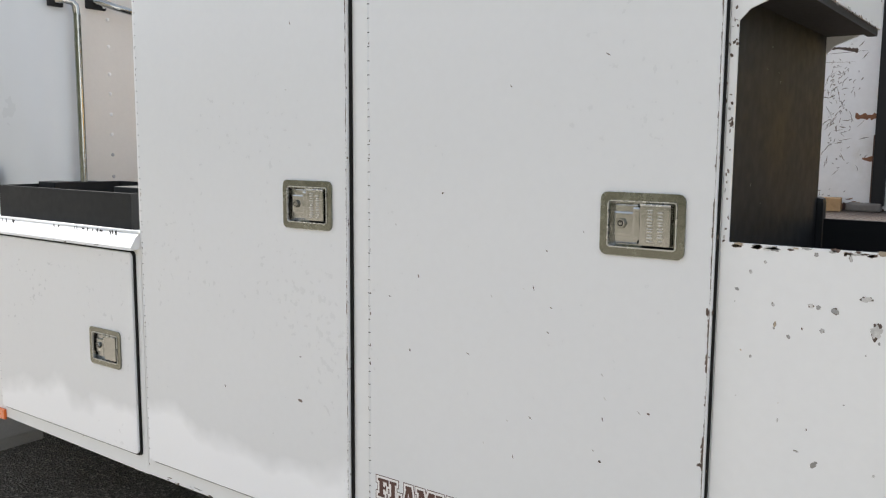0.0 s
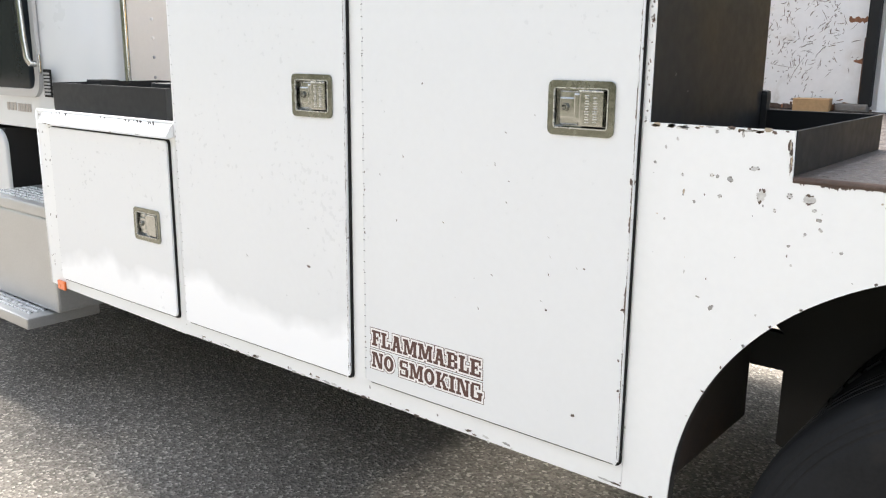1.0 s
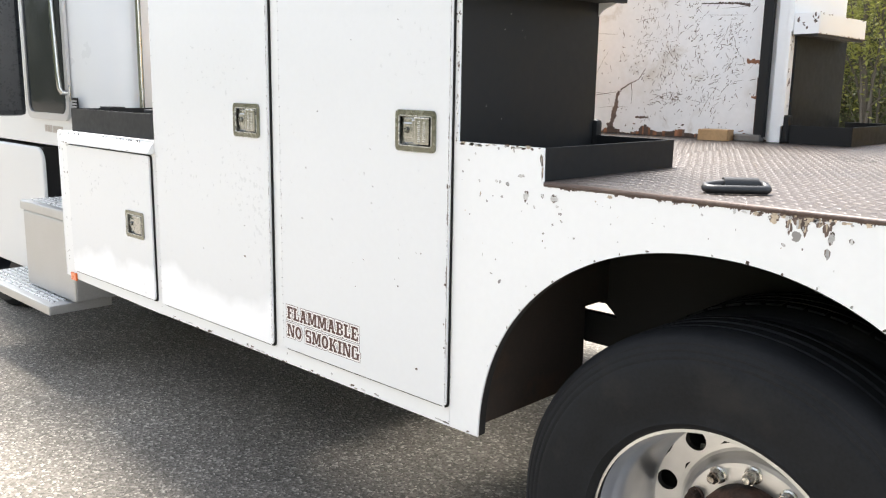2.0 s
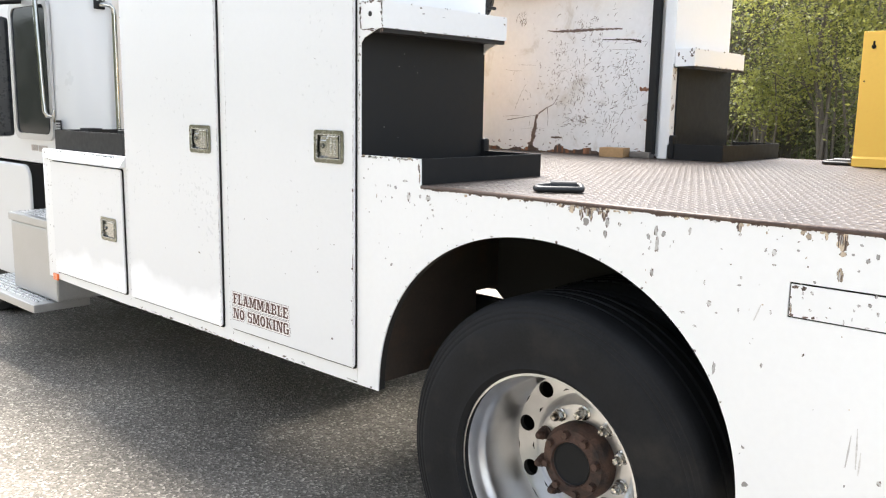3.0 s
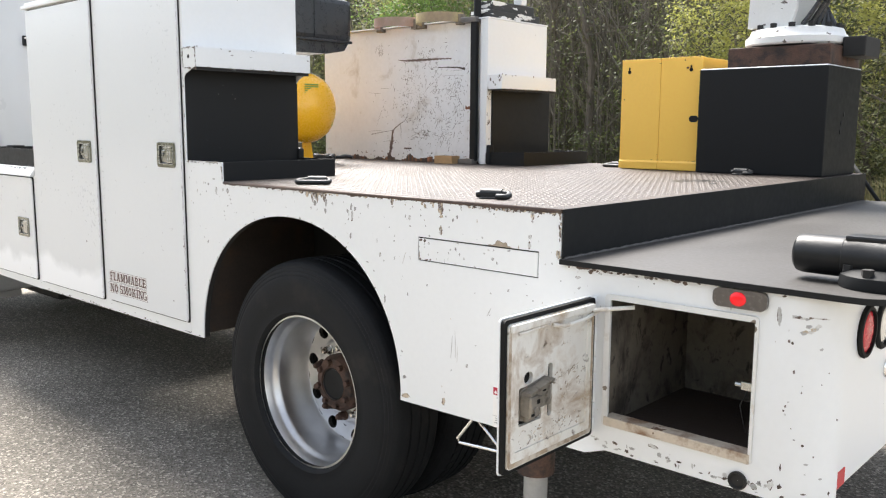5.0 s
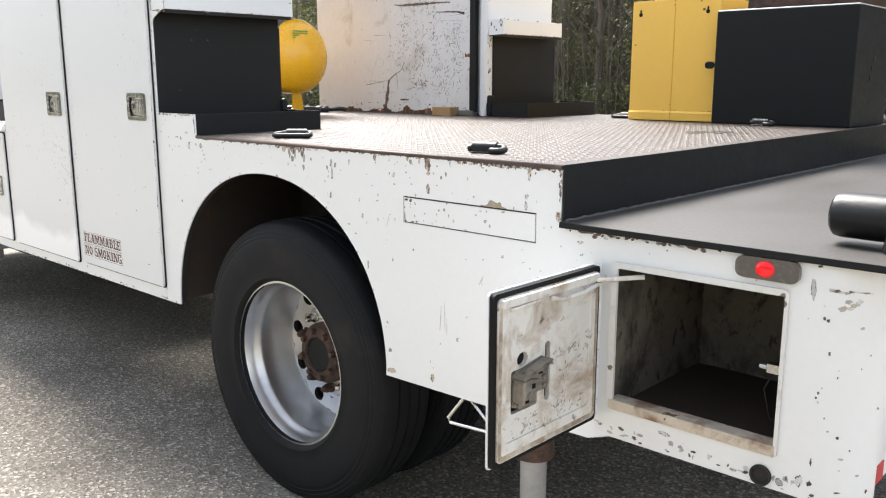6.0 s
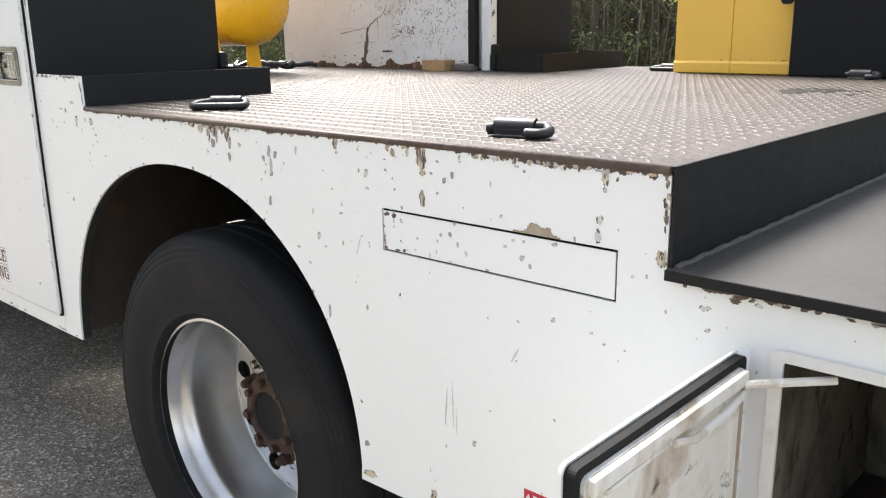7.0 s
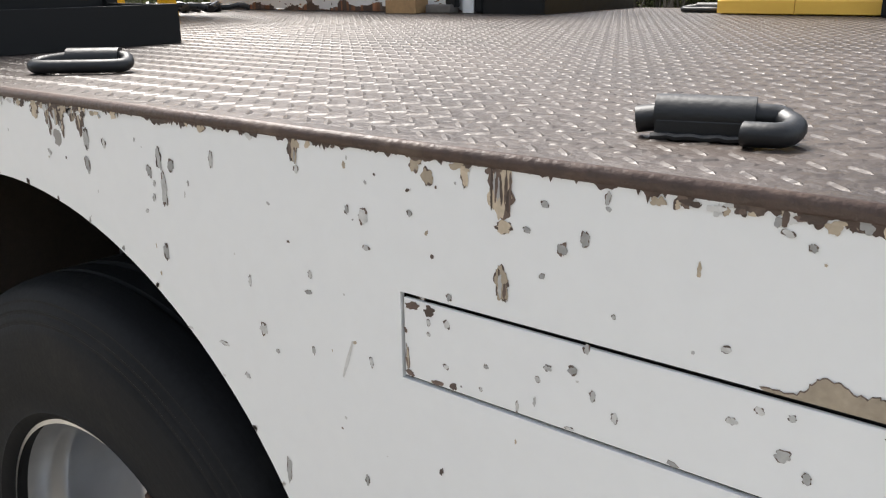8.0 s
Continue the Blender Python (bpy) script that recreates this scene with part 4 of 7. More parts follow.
    b.lathe([(0.0032, -0.0019), (0.0034, -0.0022), (0.0050, -0.0022), (0.0052, -0.0019)], (-0.037, 0, 0.001), n=18, m=2)
    b.box(-0.0376, -0.0364, -0.0021, -0.0010, 0.001, 0.0055, m=2)
    # paddle with rolled upper lip; dark strips stand for shade in its gap
    b.box(-0.0035, 0.0490, -0.0030, 0.0125, -0.0335, 0.0335, 0.0030, m=0)
    b.box(-0.0030, 0.0485, -0.0042, -0.0020, 0.0310, 0.0345, 0.0010, m=3)
    b.box(0.0500, 0.0535, 0.0080, 0.0123, -0.0350, 0.0350, m=1)
    b.box(-0.0030, 0.0540, 0.0080, 0.0123, -0.0378, -0.0350, m=2)
    if embossed:
        for c, n, lo in ((0.0145, 11, -0.0265), (0.0320, 10, -0.0255)):
            for k in range(n):
                wide = (0.0040, 0.0046, 0.0034)[k % 3]
                b.box(c - wide, c + wide, -0.0046, -0.0026, lo + k * 0.0050, lo + k * 0.0050 + (0.0018, 0.0027)[k % 2], 0.0005, m=3)
    return mesh_of(b, "paddle_latch", [STEEL, BEZEL, GASKET, LATCHRIM])


LATCH, LATCHPLAIN = latch_mesh(True), latch_mesh(False)


def latch(x, y, z, parent, embossed=True):
    ob = new("paddle_latch", LATCH if embossed else LATCHPLAIN)
    ob.parent = parent
    ob.location = (x, y, z)
    return tagged(ob, label="stainless steel paddle latch with key lock and raised marks" if embossed else "plain stainless steel paddle latch with key lock")


def hinge(x, z0, z1, y=-0.004):
    b = Build()
    k, step = z0, 0.0275
    while k < z1 - 0.01:
        e = min(k + step - 0.0016, z1)
        b.cyl((x, y, k), (x, y, e), 0.0055, n=8, m=0)
        b.cyl((x, y, e), (x, y, e + 0.0016), 0.0057, n=8, m=1, caps=False)
        k += step
    b.box(x + 0.0052, x + 0.0066, y - 0.0040, y + 0.003, z0, z1, m=1)
    return b


def door_panel(x0, x1, z0, z1, lx, lz):
    b = Build()
    b.sheet(rrect(x0, x1, z0, z1, 0.014), [rrect(lx - 0.0595, lx + 0.0595, lz - 0.040, lz + 0.040, 0.007)], w0=-0.012, w1=0.014)
    es = [e for e in b.bm.edges if len(e.link_faces) == 2 and all(v.co.y < -0.01 for v in e.verts) and e.calc_face_angle(0) > 1.0 and not any(abs(v.co.x - lx) < 0.07 and abs(v.co.z - lz) < 0.05 for v in e.verts)]
    bmesh.ops.bevel(b.bm, geom=es, offset=0.003, segments=2, profile=0.6, affect="EDGES")
    return b


def cabinet_door(x0, x1, z0, z1, owner, lx, lz, label, embossed=True, seal=0.0060):
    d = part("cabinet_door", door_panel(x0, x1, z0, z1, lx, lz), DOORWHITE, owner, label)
    b = Build()
    # rubber seal; its strip below the door also stands for a shadow line
    b.sheet(rrect(x0 + 0.003, x1 + seal, z0 - 0.0045, z1 + 0.004, 0.012), [rrect(x0 + 0.02, x1 - 0.02, z0 + 0.02, z1 - 0.02, 0.01)], -0.0055, -0.0003)
    part("door_seal", b, GASKET, d, "black rubber edge seal, its foot doubling as a shadow line")
    part("piano_hinge", hinge(x0 - 0.004, z0 + 0.004, z1 - 0.004), [DOORWHITE, GASKET], d)
    latch(lx, -0.0125, lz, d, embossed)
    return d


# ---- tall two-door cabinet on the near side ----
CAB_TOP = 2.095
tall = thing("tall_tool_cabinet", "tall white two-door tool cabinet with chipped edges", "cabinet", (-1.47, 0.29, 0.59))
D1, D2 = (-2.208, -1.495, 0.640, 2.052), (-1.435, -0.733, 0.648, 2.052)
XL, XR = -2.234, -0.7285
frame_out = [(XL, 0.592), (XR, 0.594), (XR, CAB_TOP - 0.03), (XL, CAB_TOP - 0.03)]
part("wall_sheet", Build().sheet(frame_out, [rrect(D1[0] + 0.02, D1[1] - 0.02, D1[2] + 0.02, D1[3] - 0.02, 0.01), rrect(D2[0] + 0.02, D2[1] - 0.02, D2[2] + 0.02, D2[3] - 0.02, 0.01)], 0.0, 0.004), WHITE, tall, "white sheet-steel carcass")
part("wall_sheet", Build().box(XL, XL + 0.004, 0.004, 0.575, 0.592, CAB_TOP - 0.03), WHITE, tall, "white sheet-steel carcass")
part("wall_sheet", Build().box(XL + 0.004, -0.716, 0.571, 0.575, 1.2565, CAB_TOP - 0.03), WHITE, tall, "white sheet-steel carcass")
# unseen faces coloured near-black to keep bounced light off the ground below
part("inner_wall", Build().box(XL + 0.004, XR - 0.004, 0.55, 0.556, 0.592, 1.24), DARK, tall, "unseen inner wall, near-black to cut bounced light")
part("cabinet_floor", Build().box(XL + 0.004, XR - 0.004, 0.004, 0.55, 0.592, 0.598), DARK, tall, "unseen cabinet floor, near-black to cut bounced light")
part("wall_sheet", Build().box(XR - 0.004, XR, 0.004, 0.55, 0.598, 1.24), WHITE, tall, "white sheet-steel carcass")
b = Build()
b.box(XL, -0.712, -0.004, 0.58, CAB_TOP - 0.03, CAB_TOP, 0.004)
b.box(XL - 0.004, -0.712, -0.022, -0.004, CAB_TOP - 0.034, CAB_TOP - 0.016, 0.004)
part("cabinet_roof", b, WHITE, tall, "white roof with drip rail")
# rear face: white above, black below, with a shallow shelf between
b = Build()
b.box(-0.7345, -0.716, -0.0005, 0.571, 1.70, CAB_TOP - 0.03, 0.001)
part("upper_back", b, WHITE, tall)
b = Build()
b.box(-0.730, -0.7155, 0.0055, 0.577, 1.2575, 1.700, 0.001)
b.box(-0.735, -0.70, 0.569, 0.600, 1.2565, 1.375, 0.012)
part("lower_back", b, BLACK, tall, "matt black lower back plate")


def shelf(ya, yb, name_parent, dz=0.0):
    b = Build()
    b.box(-0.622, -0.618, ya, yb, 1.706, 1.784, 0.001)
    b.box(-0.716, -0.622, ya, yb, 1.780, 1.784)
    foot = [(-0.7155, 1.664), (-0.700, 1.680), (-0.640, 1.704)] if not dz else [(-0.7155, 1.704)]
    for y in (ya, yb - 0.004):
        b.sheet(foot + [(-0.622, 1.706), (-0.622, 1.780), (-0.7155, 1.780)], w0=y, w1=y + 0.004)
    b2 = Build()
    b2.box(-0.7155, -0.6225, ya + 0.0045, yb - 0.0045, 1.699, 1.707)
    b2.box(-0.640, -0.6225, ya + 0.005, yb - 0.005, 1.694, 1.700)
    if dz:
        for q in (b, b2):
            bmesh.ops.translate(q.bm, vec=(0, 0, dz), verts=q.bm.verts)
    s = part("back_shelf", b, WHITE, name_parent, "narrow white shelf with chipped paint")
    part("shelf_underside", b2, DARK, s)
    return s


shelf(-0.001, 0.575, tall)
b = Build()
b.cyl((-0.672, -0.0015, 1.748), (-0.672, 0.003, 1.748), 0.008, n=14)
part("shelf_bolt_hole", b, DARK, tall)
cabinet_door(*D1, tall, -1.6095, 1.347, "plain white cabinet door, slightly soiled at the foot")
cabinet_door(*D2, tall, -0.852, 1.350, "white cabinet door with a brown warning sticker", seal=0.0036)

# ---- low one-door cabinet in front of it ----
low = thing("low_tool_cabinet", "low white one-door tool cabinet beside the cab", "cabinet", (-2.66, 0.3, 0.59))
D0 = (-2.985, -2.262, 0.641, 1.190)
part("wall_sheet", Build().sheet([(-3.098, 0.605), (-3.02, 0.60), (-2.2325, 0.590), (-2.2325, 1.243), (-3.098, 1.243)], [rrect(D0[0] + 0.02, D0[1] - 0.02, D0[2] + 0.02, D0[3] - 0.02, 0.01)], 0.0, 0.004), WHITE, low)
part("wall_sheet", Build().box(-3.098, -2.2365, 0.004, 0.575, 1.239, 1.243), WHITE, low)
part("wall_sheet", Build().box(-3.098, -3.092, 0.004, 0.575, 0.605, 1.239), WHITE, low)
# near-black colour here again only cuts bounced light under the truck
part("cabinet_floor", Build().box(-3.09, -2.2365, 0.004, 0.575, 0.600, 0.606), DARK, low, "unseen cabinet floor, near-black to cut bounced light")
part("wall_sheet", Build().box(-3.09, -2.2365, 0.57, 0.575, 0.606, 1.239), WHITE, low)
part("wall_sheet", Build().cyl((-3.094, 0.006, 0.606), (-3.094, 0.006, 1.241), 0.0075, n=10), WHITE, low)
b = Build()
b.sheet([(-0.0005, 1.2405), (-0.010, 1.233), (-0.023, 1.212), (-0.0275, 1.206), (-0.0275, 1.199), (-0.006, 1.200), (-0.0005, 1.204)], w0=-3.03, w1=-2.238, place=lambda u, v, w: (w, u, v))
part("drip_rail", b, WHITE, low, "white drip rail with worn edge")
b = Build()
b.tube([(-3.09, 0.004, 1.243), (-2.24, 0.004, 1.243)], 0.006, n=8)
part("rolled_edge", b, WHITE, low)
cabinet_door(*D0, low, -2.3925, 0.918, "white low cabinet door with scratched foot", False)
b = Build()
b.box(-3.035, -2.985, -0.010, -0.0005, 0.592, 0.626, 0.003)
part("orange_marker", b, ORANGE, low, "small orange marker lamp")
tr = thing("black_tray", "long black steel tray on the low cabinet", "tray", (-2.65, 0.2, 1.244))
part("tray_wall", Build().box(-3.01, -2.312, 0.028, 0.034, 1.2435, 1.342, 0.0015), BLACK, tr)
part("tray_wall", Build().box(-3.01, -3.004, 0.034, 0.45, 1.2435, 1.342), BLACK, tr)
part("tray_wall", Build().box(-2.318, -2.312, 0.034, 0.45, 1.2435, 1.342), BLACK, tr)
part("tray_wall", Build().box(-3.01, -2.312, 0.444, 0.45, 1.2435, 1.342), BLACK, tr)
part("tray_wall", Build().box(-3.004, -2.318, 0.034, 0.444, 1.2435, 1.248), BLACK, tr)
part("tray_divider", Build().box(-2.50, -2.36, 0.10, 0.20, 1.248, 1.352, 0.003), BLACK, tr)
part("tray_divider", Build().box(-3.0, -2.90, 0.15, 0.22, 1.248, 1.350, 0.003), BLACK, tr)

# black trays at the deck end of the two cabinets
def deck_tray(ya, yb):
    t = thing("deck_tray", "low black open tray welded to the deck", "tray", (-0.58, (ya + yb) / 2, DECK_Z), group="deck trays")
    b = Build()
    b.box(-0.461, -0.455, ya + 0.006, yb, DECK_Z, 1.331, 0.0012)
    b.box(-0.70, -0.461, yb - 0.006, yb, DECK_Z, 1.331, 0.0012)
    b.box(-0.70, -0.461, ya + 0.006, ya + 0.012, DECK_Z, 1.330, 0.0012)
    part("tray_rim", b, BLACK, t, "black painted tray wall with rubbed rim")
    b = Build()
    b.box(-0.715, -0.462, ya + 0.013, yb - 0.007, DECK_Z, DECK_Z + 0.004)
    part("tray_floor", b, DARK, t)
    return t


deck_tray(0.0, 0.575)
deck_tray(1.95, WIDTH)

# ---- far cabinet, its inner wall is scraped ----
far = thing("far_tool_cabinet", "white tool cabinet across the bed, inner wall badly scratched", "cabinet", (-1.47, 2.28, DECK_Z))
b = Build()
b.box(-2.19, -0.78, 1.972, 1.976, DECK_Z + 0.006, CAB_TOP - 0.01)
part("inner_wall", b, SCRATCHED, far, "scuffed and scratched white wall with rust at the foot")
part("wall_sheet", Build().box(-2.2, -0.735, 2.512, 2.517, DECK_Z, CAB_TOP - 0.01), WHITE, far)
part("wall_sheet", Build().box(-2.2, -2.195, 1.976, 2.512, DECK_Z, CAB_TOP - 0.01), WHITE, far)
part("wall_sheet", Build().box(-0.735, -0.716, 1.94, 2.51, 1.70, CAB_TOP - 0.01, 0.001), WHITE, far)
part("wall_sheet", Build().box(-0.78, -0.735, 1.952, 1.976, DECK_Z + 0.002, CAB_TOP - 0.01, 0.001), WHITE, far)
part("wall_sheet", Build().box(-0.735, -0.722, 1.940, 2.02, DECK_Z + 0.07, 1.70, 0.001), WHITE, far)
# unseen lower far body, mirrored from the near side, stops sun under the bed
part("wall_sheet", Build().box(-2.23, -0.735, WIDTH - 0.006, WIDTH, 0.592, DECK_Z - 0.006), WHITE, far)
# its floor and inner wall are near-black against bounced light
part("cabinet_floor", Build().box(-2.23, -0.735, 2.02, WIDTH - 0.006, 0.592, 0.598), DARK, far, "unseen cabinet floor, near-black to cut bounced light")
part("inner_wall", Build().box(-2.23, -0.735, 2.02, 2.026, 0.598, DECK_Z - 0.01), DARK, far, "unseen inner wall, near-black to cut bounced light")
part("wall_sheet", Build().box(-3.09, -2.236, 2.02, WIDTH, 0.60, 1.24), WHITE, far)
b = Build()
b.box(-2.2, -0.716, 1.945, 2.52, CAB_TOP - 0.008, CAB_TOP, 0.002)
part("cabinet_roof", b, WHITE, far)
b = Build()
b.box(-0.734, -0.712, 1.985, 2.545, DECK_Z + 0.002, 1.700, 0.001)
b.box(-0.730, -0.700, 1.945, 1.99, DECK_Z + 0.002, 1.37, 0.010)
part("lower_back", b, BLACK, far, "matt black lower back plate")
shelf(1.948, 2.478, far, -0.016)
b = Build()
b.box(-0.835, -0.795, 1.925, 1.955, DECK_Z + 0.02, CAB_TOP - 0.02, 0.004)
part("corner_post", b, BLACK, far, "black corner post")
part("post_rust", Build().box(-0.8395, -0.8345, 1.930, 1.957, DECK_Z + 0.032, 1.52, 0.002), RUST, far, "brown rusty strip along the post")
GREYBR = material("grey_bracket", (0.16, 0.15, 0.14), 0.5, metal=0.5, vary=0.2, scale=30)
part("post_bracket", Build().box(-0.90, -0.79, 1.915, 1.965, CAB_TOP - 0.025, CAB_TOP + 0.005, 0.004), GREYBR, far)
part("post_bracket", Build().box(-0.91, -0.80, 1.905, 1.955, DECK_Z + 0.001, DECK_Z + 0.03, 0.005), GREYBR, far)
FOOT = material("bracket_foot", (0.20, 0.17, 0.13), 0.6, vary=0.3, scale=30)
# ring brackets on the top edge
def ring_bracket(xc, mt, label):
    r = thing("ring_bracket", label, "bracket", (xc, 1.87, CAB_TOP - 0.01), group="ring brackets")
    b = Build()
    pts_o, pts_i = [], []
    for i in range(17):
        a = radians(180 * i / 16)
        pts_o.append((xc + 0.16 * math.cos(a), 1.972 - 0.17 * math.sin(a)))
        pts_i.append((xc + 0.145 * math.cos(a), 1.972 - 0.155 * math.sin(a)))
    b.sheet(pts_o + list(reversed(pts_i)), w0=CAB_TOP - 0.015, w1=CAB_TOP + 0.04, place=lambda u, v, w: (u, v, w))
    part("band", b, mt, r)
    for sx in (-1, 1):
        b = Build().box(xc + sx * 0.155 - 0.022, xc + sx * 0.155 + 0.022, 1.93, 1.972, CAB_TOP - 0.03, CAB_TOP + 0.03, 0.004)
        part("band_foot", b, FOOT, r)


ring_bracket(-1.455, CUPPINK, "half-ring bracket in rubbed pink primer")
ring_bracket(-1.090, CUPGOLD, "half-ring bracket in rubbed ochre primer")
# flaking black base with a pole on the cabinet roof
base = thing("roof_pole_base", "black base with flaking white paint on the cabinet roof", "mount", (-0.77, 2.2, CAB_TOP))
b = Build()
b.box(-0.90, -0.735, 2.00, 2.46, CAB_TOP, CAB_TOP + 0.045, 0.004)
b.box(-0.88, -0.75, 2.02, 2.42, CAB_TOP + 0.045, CAB_TOP + 0.10, 0.006)
part("base_block", b, spotted(material("flaking_black_white", (0.03, 0.03, 0.03), 0.5, vary=0.2), (0.72, 0.72, 0.70), 22, 1.3, (0.6, 0.4, 1.6), wobble=1.0), base)
b = Build()
b.cyl((-0.83, 1.98, CAB_TOP), (-0.83, 1.98, CAB_TOP + 0.5), 0.022, n=14)
part("pole", b, BLACK, base)
b = Build()
b.box(-0.80, -0.74, 2.28, 2.33, CAB_TOP + 0.10, CAB_TOP + 0.32, 0.004)
part("white_bracket", b, WHITE, base)

# ---- yellow cabinet on the deck ----
yc = thing("yellow_cabinet", "yellow steel two-leaf cabinet standing on the deck", "cabinet", (0.265, 2.37, DECK_Z))
b = Build()
b.box(0.046, 0.498, 2.150, 2.56, DECK_Z + 0.001, 1.822, 0.003)
part("carcass", b, YELLOW, yc)
for xa, xb in ((0.043, 0.268), (0.270, 0.497)):
    b = Build()
    b.box(xa, xb, 2.140, 2.1495, DECK_Z + 0.004, 1.826, 0.002)
    b.sheet([(2.1405, DECK_Z + 0.004), (2.1335, DECK_Z + 0.005), (2.1335, DECK_Z + 0.040), (2.1405, DECK_Z + 0.050)], w0=xa, w1=xb, place=lambda u, v, w: (w, u, v))
    lf = part("cabinet_leaf", b, YELLOW, yc)
    b = Build()
    xk = xa + (0.045 if xa < 0.1 else 0.165)
    b.cyl((xk, 2.1375, 1.762), (xk, 2.1392, 1.762), 0.0095, n=14)
    b.box(xk - 0.004, xk + 0.004, 2.1376, 2.1391, 1.762, 1.785, 0.0)
    part("keyhole_slot", b, GASKET, lf)
b = Build()
rk = random.Random(31)
for k in range(26):                       # rust along the top edge, the seam and the foot
    x, z = rk.choice(((rk.uniform(0.05, 0.49), 1.8235), (0.269 + rk.gauss(0, 0.006), rk.choice((1.822, 1.80, 1.76, DECK_Z + 0.08))), (rk.uniform(0.05, 0.49), DECK_Z + 0.052)))
    w, h, n = rk.uniform(0.003, 0.012), rk.uniform(0.002, 0.004), 8
    b.bm.faces.new([b.bm.verts.new((x + 0.5 * w * rk.uniform(0.6, 1.2) * math.cos(2 * math.pi * q / n), 2.1397, z + 0.5 * h * rk.uniform(0.6, 1.2) * math.sin(2 * math.pi * q / n))) for q in range(n)])
for x, z, r in ((0.415, 1.772, 0.007), (0.062, 1.62, 0.004), (0.40, 1.81, 0.004)):
    b.bm.faces.new([b.bm.verts.new((x + r * rk.uniform(0.7, 1.2) * math.cos(2 * math.pi * q / 9), 2.1397, z + r * rk.uniform(0.7, 1.2) * math.sin(2 * math.pi * q / 9))) for q in range(9)])
tagged(part("rust_wear", b, material("rust_on_yellow", (0.16, 0.075, 0.03), 0.8, vary=0.4, scale=60, island=0.4), yc), kind="stuff")
b = Build()
b.sheet(rrect(0.462, 0.508, 1.502, 1.534, 0.0155), [[(0.478 + 0.0055 * math.cos(2 * math.pi * i / 12), 1.518 + 0.0055 * math.sin(2 * math.pi * i / 12)) for i in range(12)]], 2.082, 2.0858)
b.cyl((0.478, 2.139, 1.518), (0.478, 2.086, 1.518), 0.006, n=12)
part("hasp", b, BLACK, yc, "black hasp tab with a round hole")

# ---- crane pedestal box and crane foot ----
ped = thing("crane_pedestal", "matt black crane pedestal box on the deck", "pedestal", (0.81, 2.33, DECK_Z))
b = Build()
b.box(0.506, 1.113, 2.086, 2.54, DECK_Z + 0.001, 1.754, 0.006)
part("pedestal_box", b, BLACK, ped)
b = Build()
b.tube([(0.512, 2.090, 1.7545), (1.108, 2.090, 1.7545), (1.108, 2.536, 1.7545)], 0.0035, n=6)
part("pale_edge", b, WHITE, ped, "pale top edge")
for dy, dz in ((2.30, 1.50), (2.325, 1.54), (2.29, 1.46)):
    part("bolt_hole", Build().cyl((1.112, dy, dz), (1.116, dy, dz), 0.011, n=12), DARK, ped)
crane = thing("truck_crane", "white crane turret on a rusty base plate", "crane", (0.86, 2.34, 1.754))
b = Build()
b.box(0.625, 1.10, 2.13, 2.54, 1.756, 1.852, 0.006)
part("base_plate", b, RUST, crane, "thick rusty base plate")
b = Build()
b.box(1.10, 1.20, 2.28, 2.50, 1.80, 1.89, 0.008)
part("base_lug", b, DARK, crane)
CW = spotted(material("crane_white_paint", (0.76, 0.76, 0.74), 0.45, vary=0.05, scale=10), (0.12, 0.10, 0.09), 24, 0.42, (1, 1, 1.6), wobble=0.8)
b = Build()
b.lathe([(0.0005, 1.860), (0.225, 1.860), (0.232, 1.868), (0.232, 1.895), (0.222, 1.905), (0.215, 1.912), (0.205, 1.935), (0.17, 1.945), (0.0005, 1.946)], (0.87, 2.34, 0), axis="z", n=48)
part("turret_flange", b, CW, crane, "chipped white turret flange")
bolt = mesh_of(Build().hexnut((0, 0, 1.938), (0, 0, 1.958), 0.016), "flange_bolt", DARK)
for k in range(14):
    a = 2 * math.pi * k / 14
    part("flange_bolt", bolt, None, crane).location = (0.87 + 0.19 * math.cos(a), 2.34 + 0.19 * math.sin(a), 0)
b = Build()
b.sheet([(0.69, 1.945), (0.89, 1.945), (0.915, 2.02), (0.905, 2.45), (0.715, 2.45), (0.695, 2.10)], [[(0.775 + 0.045 * math.cos(2 * math.pi * i / 14), 2.175 + 0.05 * math.sin(2 * math.pi * i / 14)) for i in range(14)]], 2.19, 2.215)
part("turret_cheek", b, CW, crane, "white turret cheek plate with an opening")
part("turret_cheek", Build().sheet([(0.69, 1.945), (0.89, 1.945), (0.915, 2.02), (0.905, 2.45), (0.715, 2.45), (0.695, 2.10)], [], 2.44, 2.465), CW, crane)
part("turret_web", Build().box(0.69, 0.715, 2.215, 2.44, 1.945, 2.45), CW, crane)
for k in range(6):
    y = 2.24 + 0.03 * k
    b = Build()
    b.tube([(0.93 + 0.02 * k, y, 1.95), (0.99 + 0.02 * math.sin(k), y + 0.02, 2.05), (1.03, y, 2.16 + 0.03 * k), (0.98 - 0.03 * k, y - 0.02, 2.30), (0.90, y, 2.4)], 0.012, n=8)
    part("hydraulic_hose", b, GREYPLASTIC, crane, "black hydraulic hose")

# ---- air compressor between the cabinets ----
comp = thing("air_compressor", "yellow air compressor tank with black motor housing", "compressor", (-1.9, 1.33, DECK_Z))
b = Build()
R = 0.205
prof = [(0.0005, 0.0)] + [(R * math.sin(radians(a)), -0.115 * (1 - math.cos(radians(a)))) for a in (12, 24, 36, 48, 60, 72, 82, 90)] + [(R, -0.75), (R * 0.7, -0.83), (0.0005, -0.86)]
b.lathe(prof, (-1.50, 1.345, 1.580), axis="x", n=48)
tank = part("tank", b, TANKYELLOW, comp, "glossy yellow pressure tank with domed end")
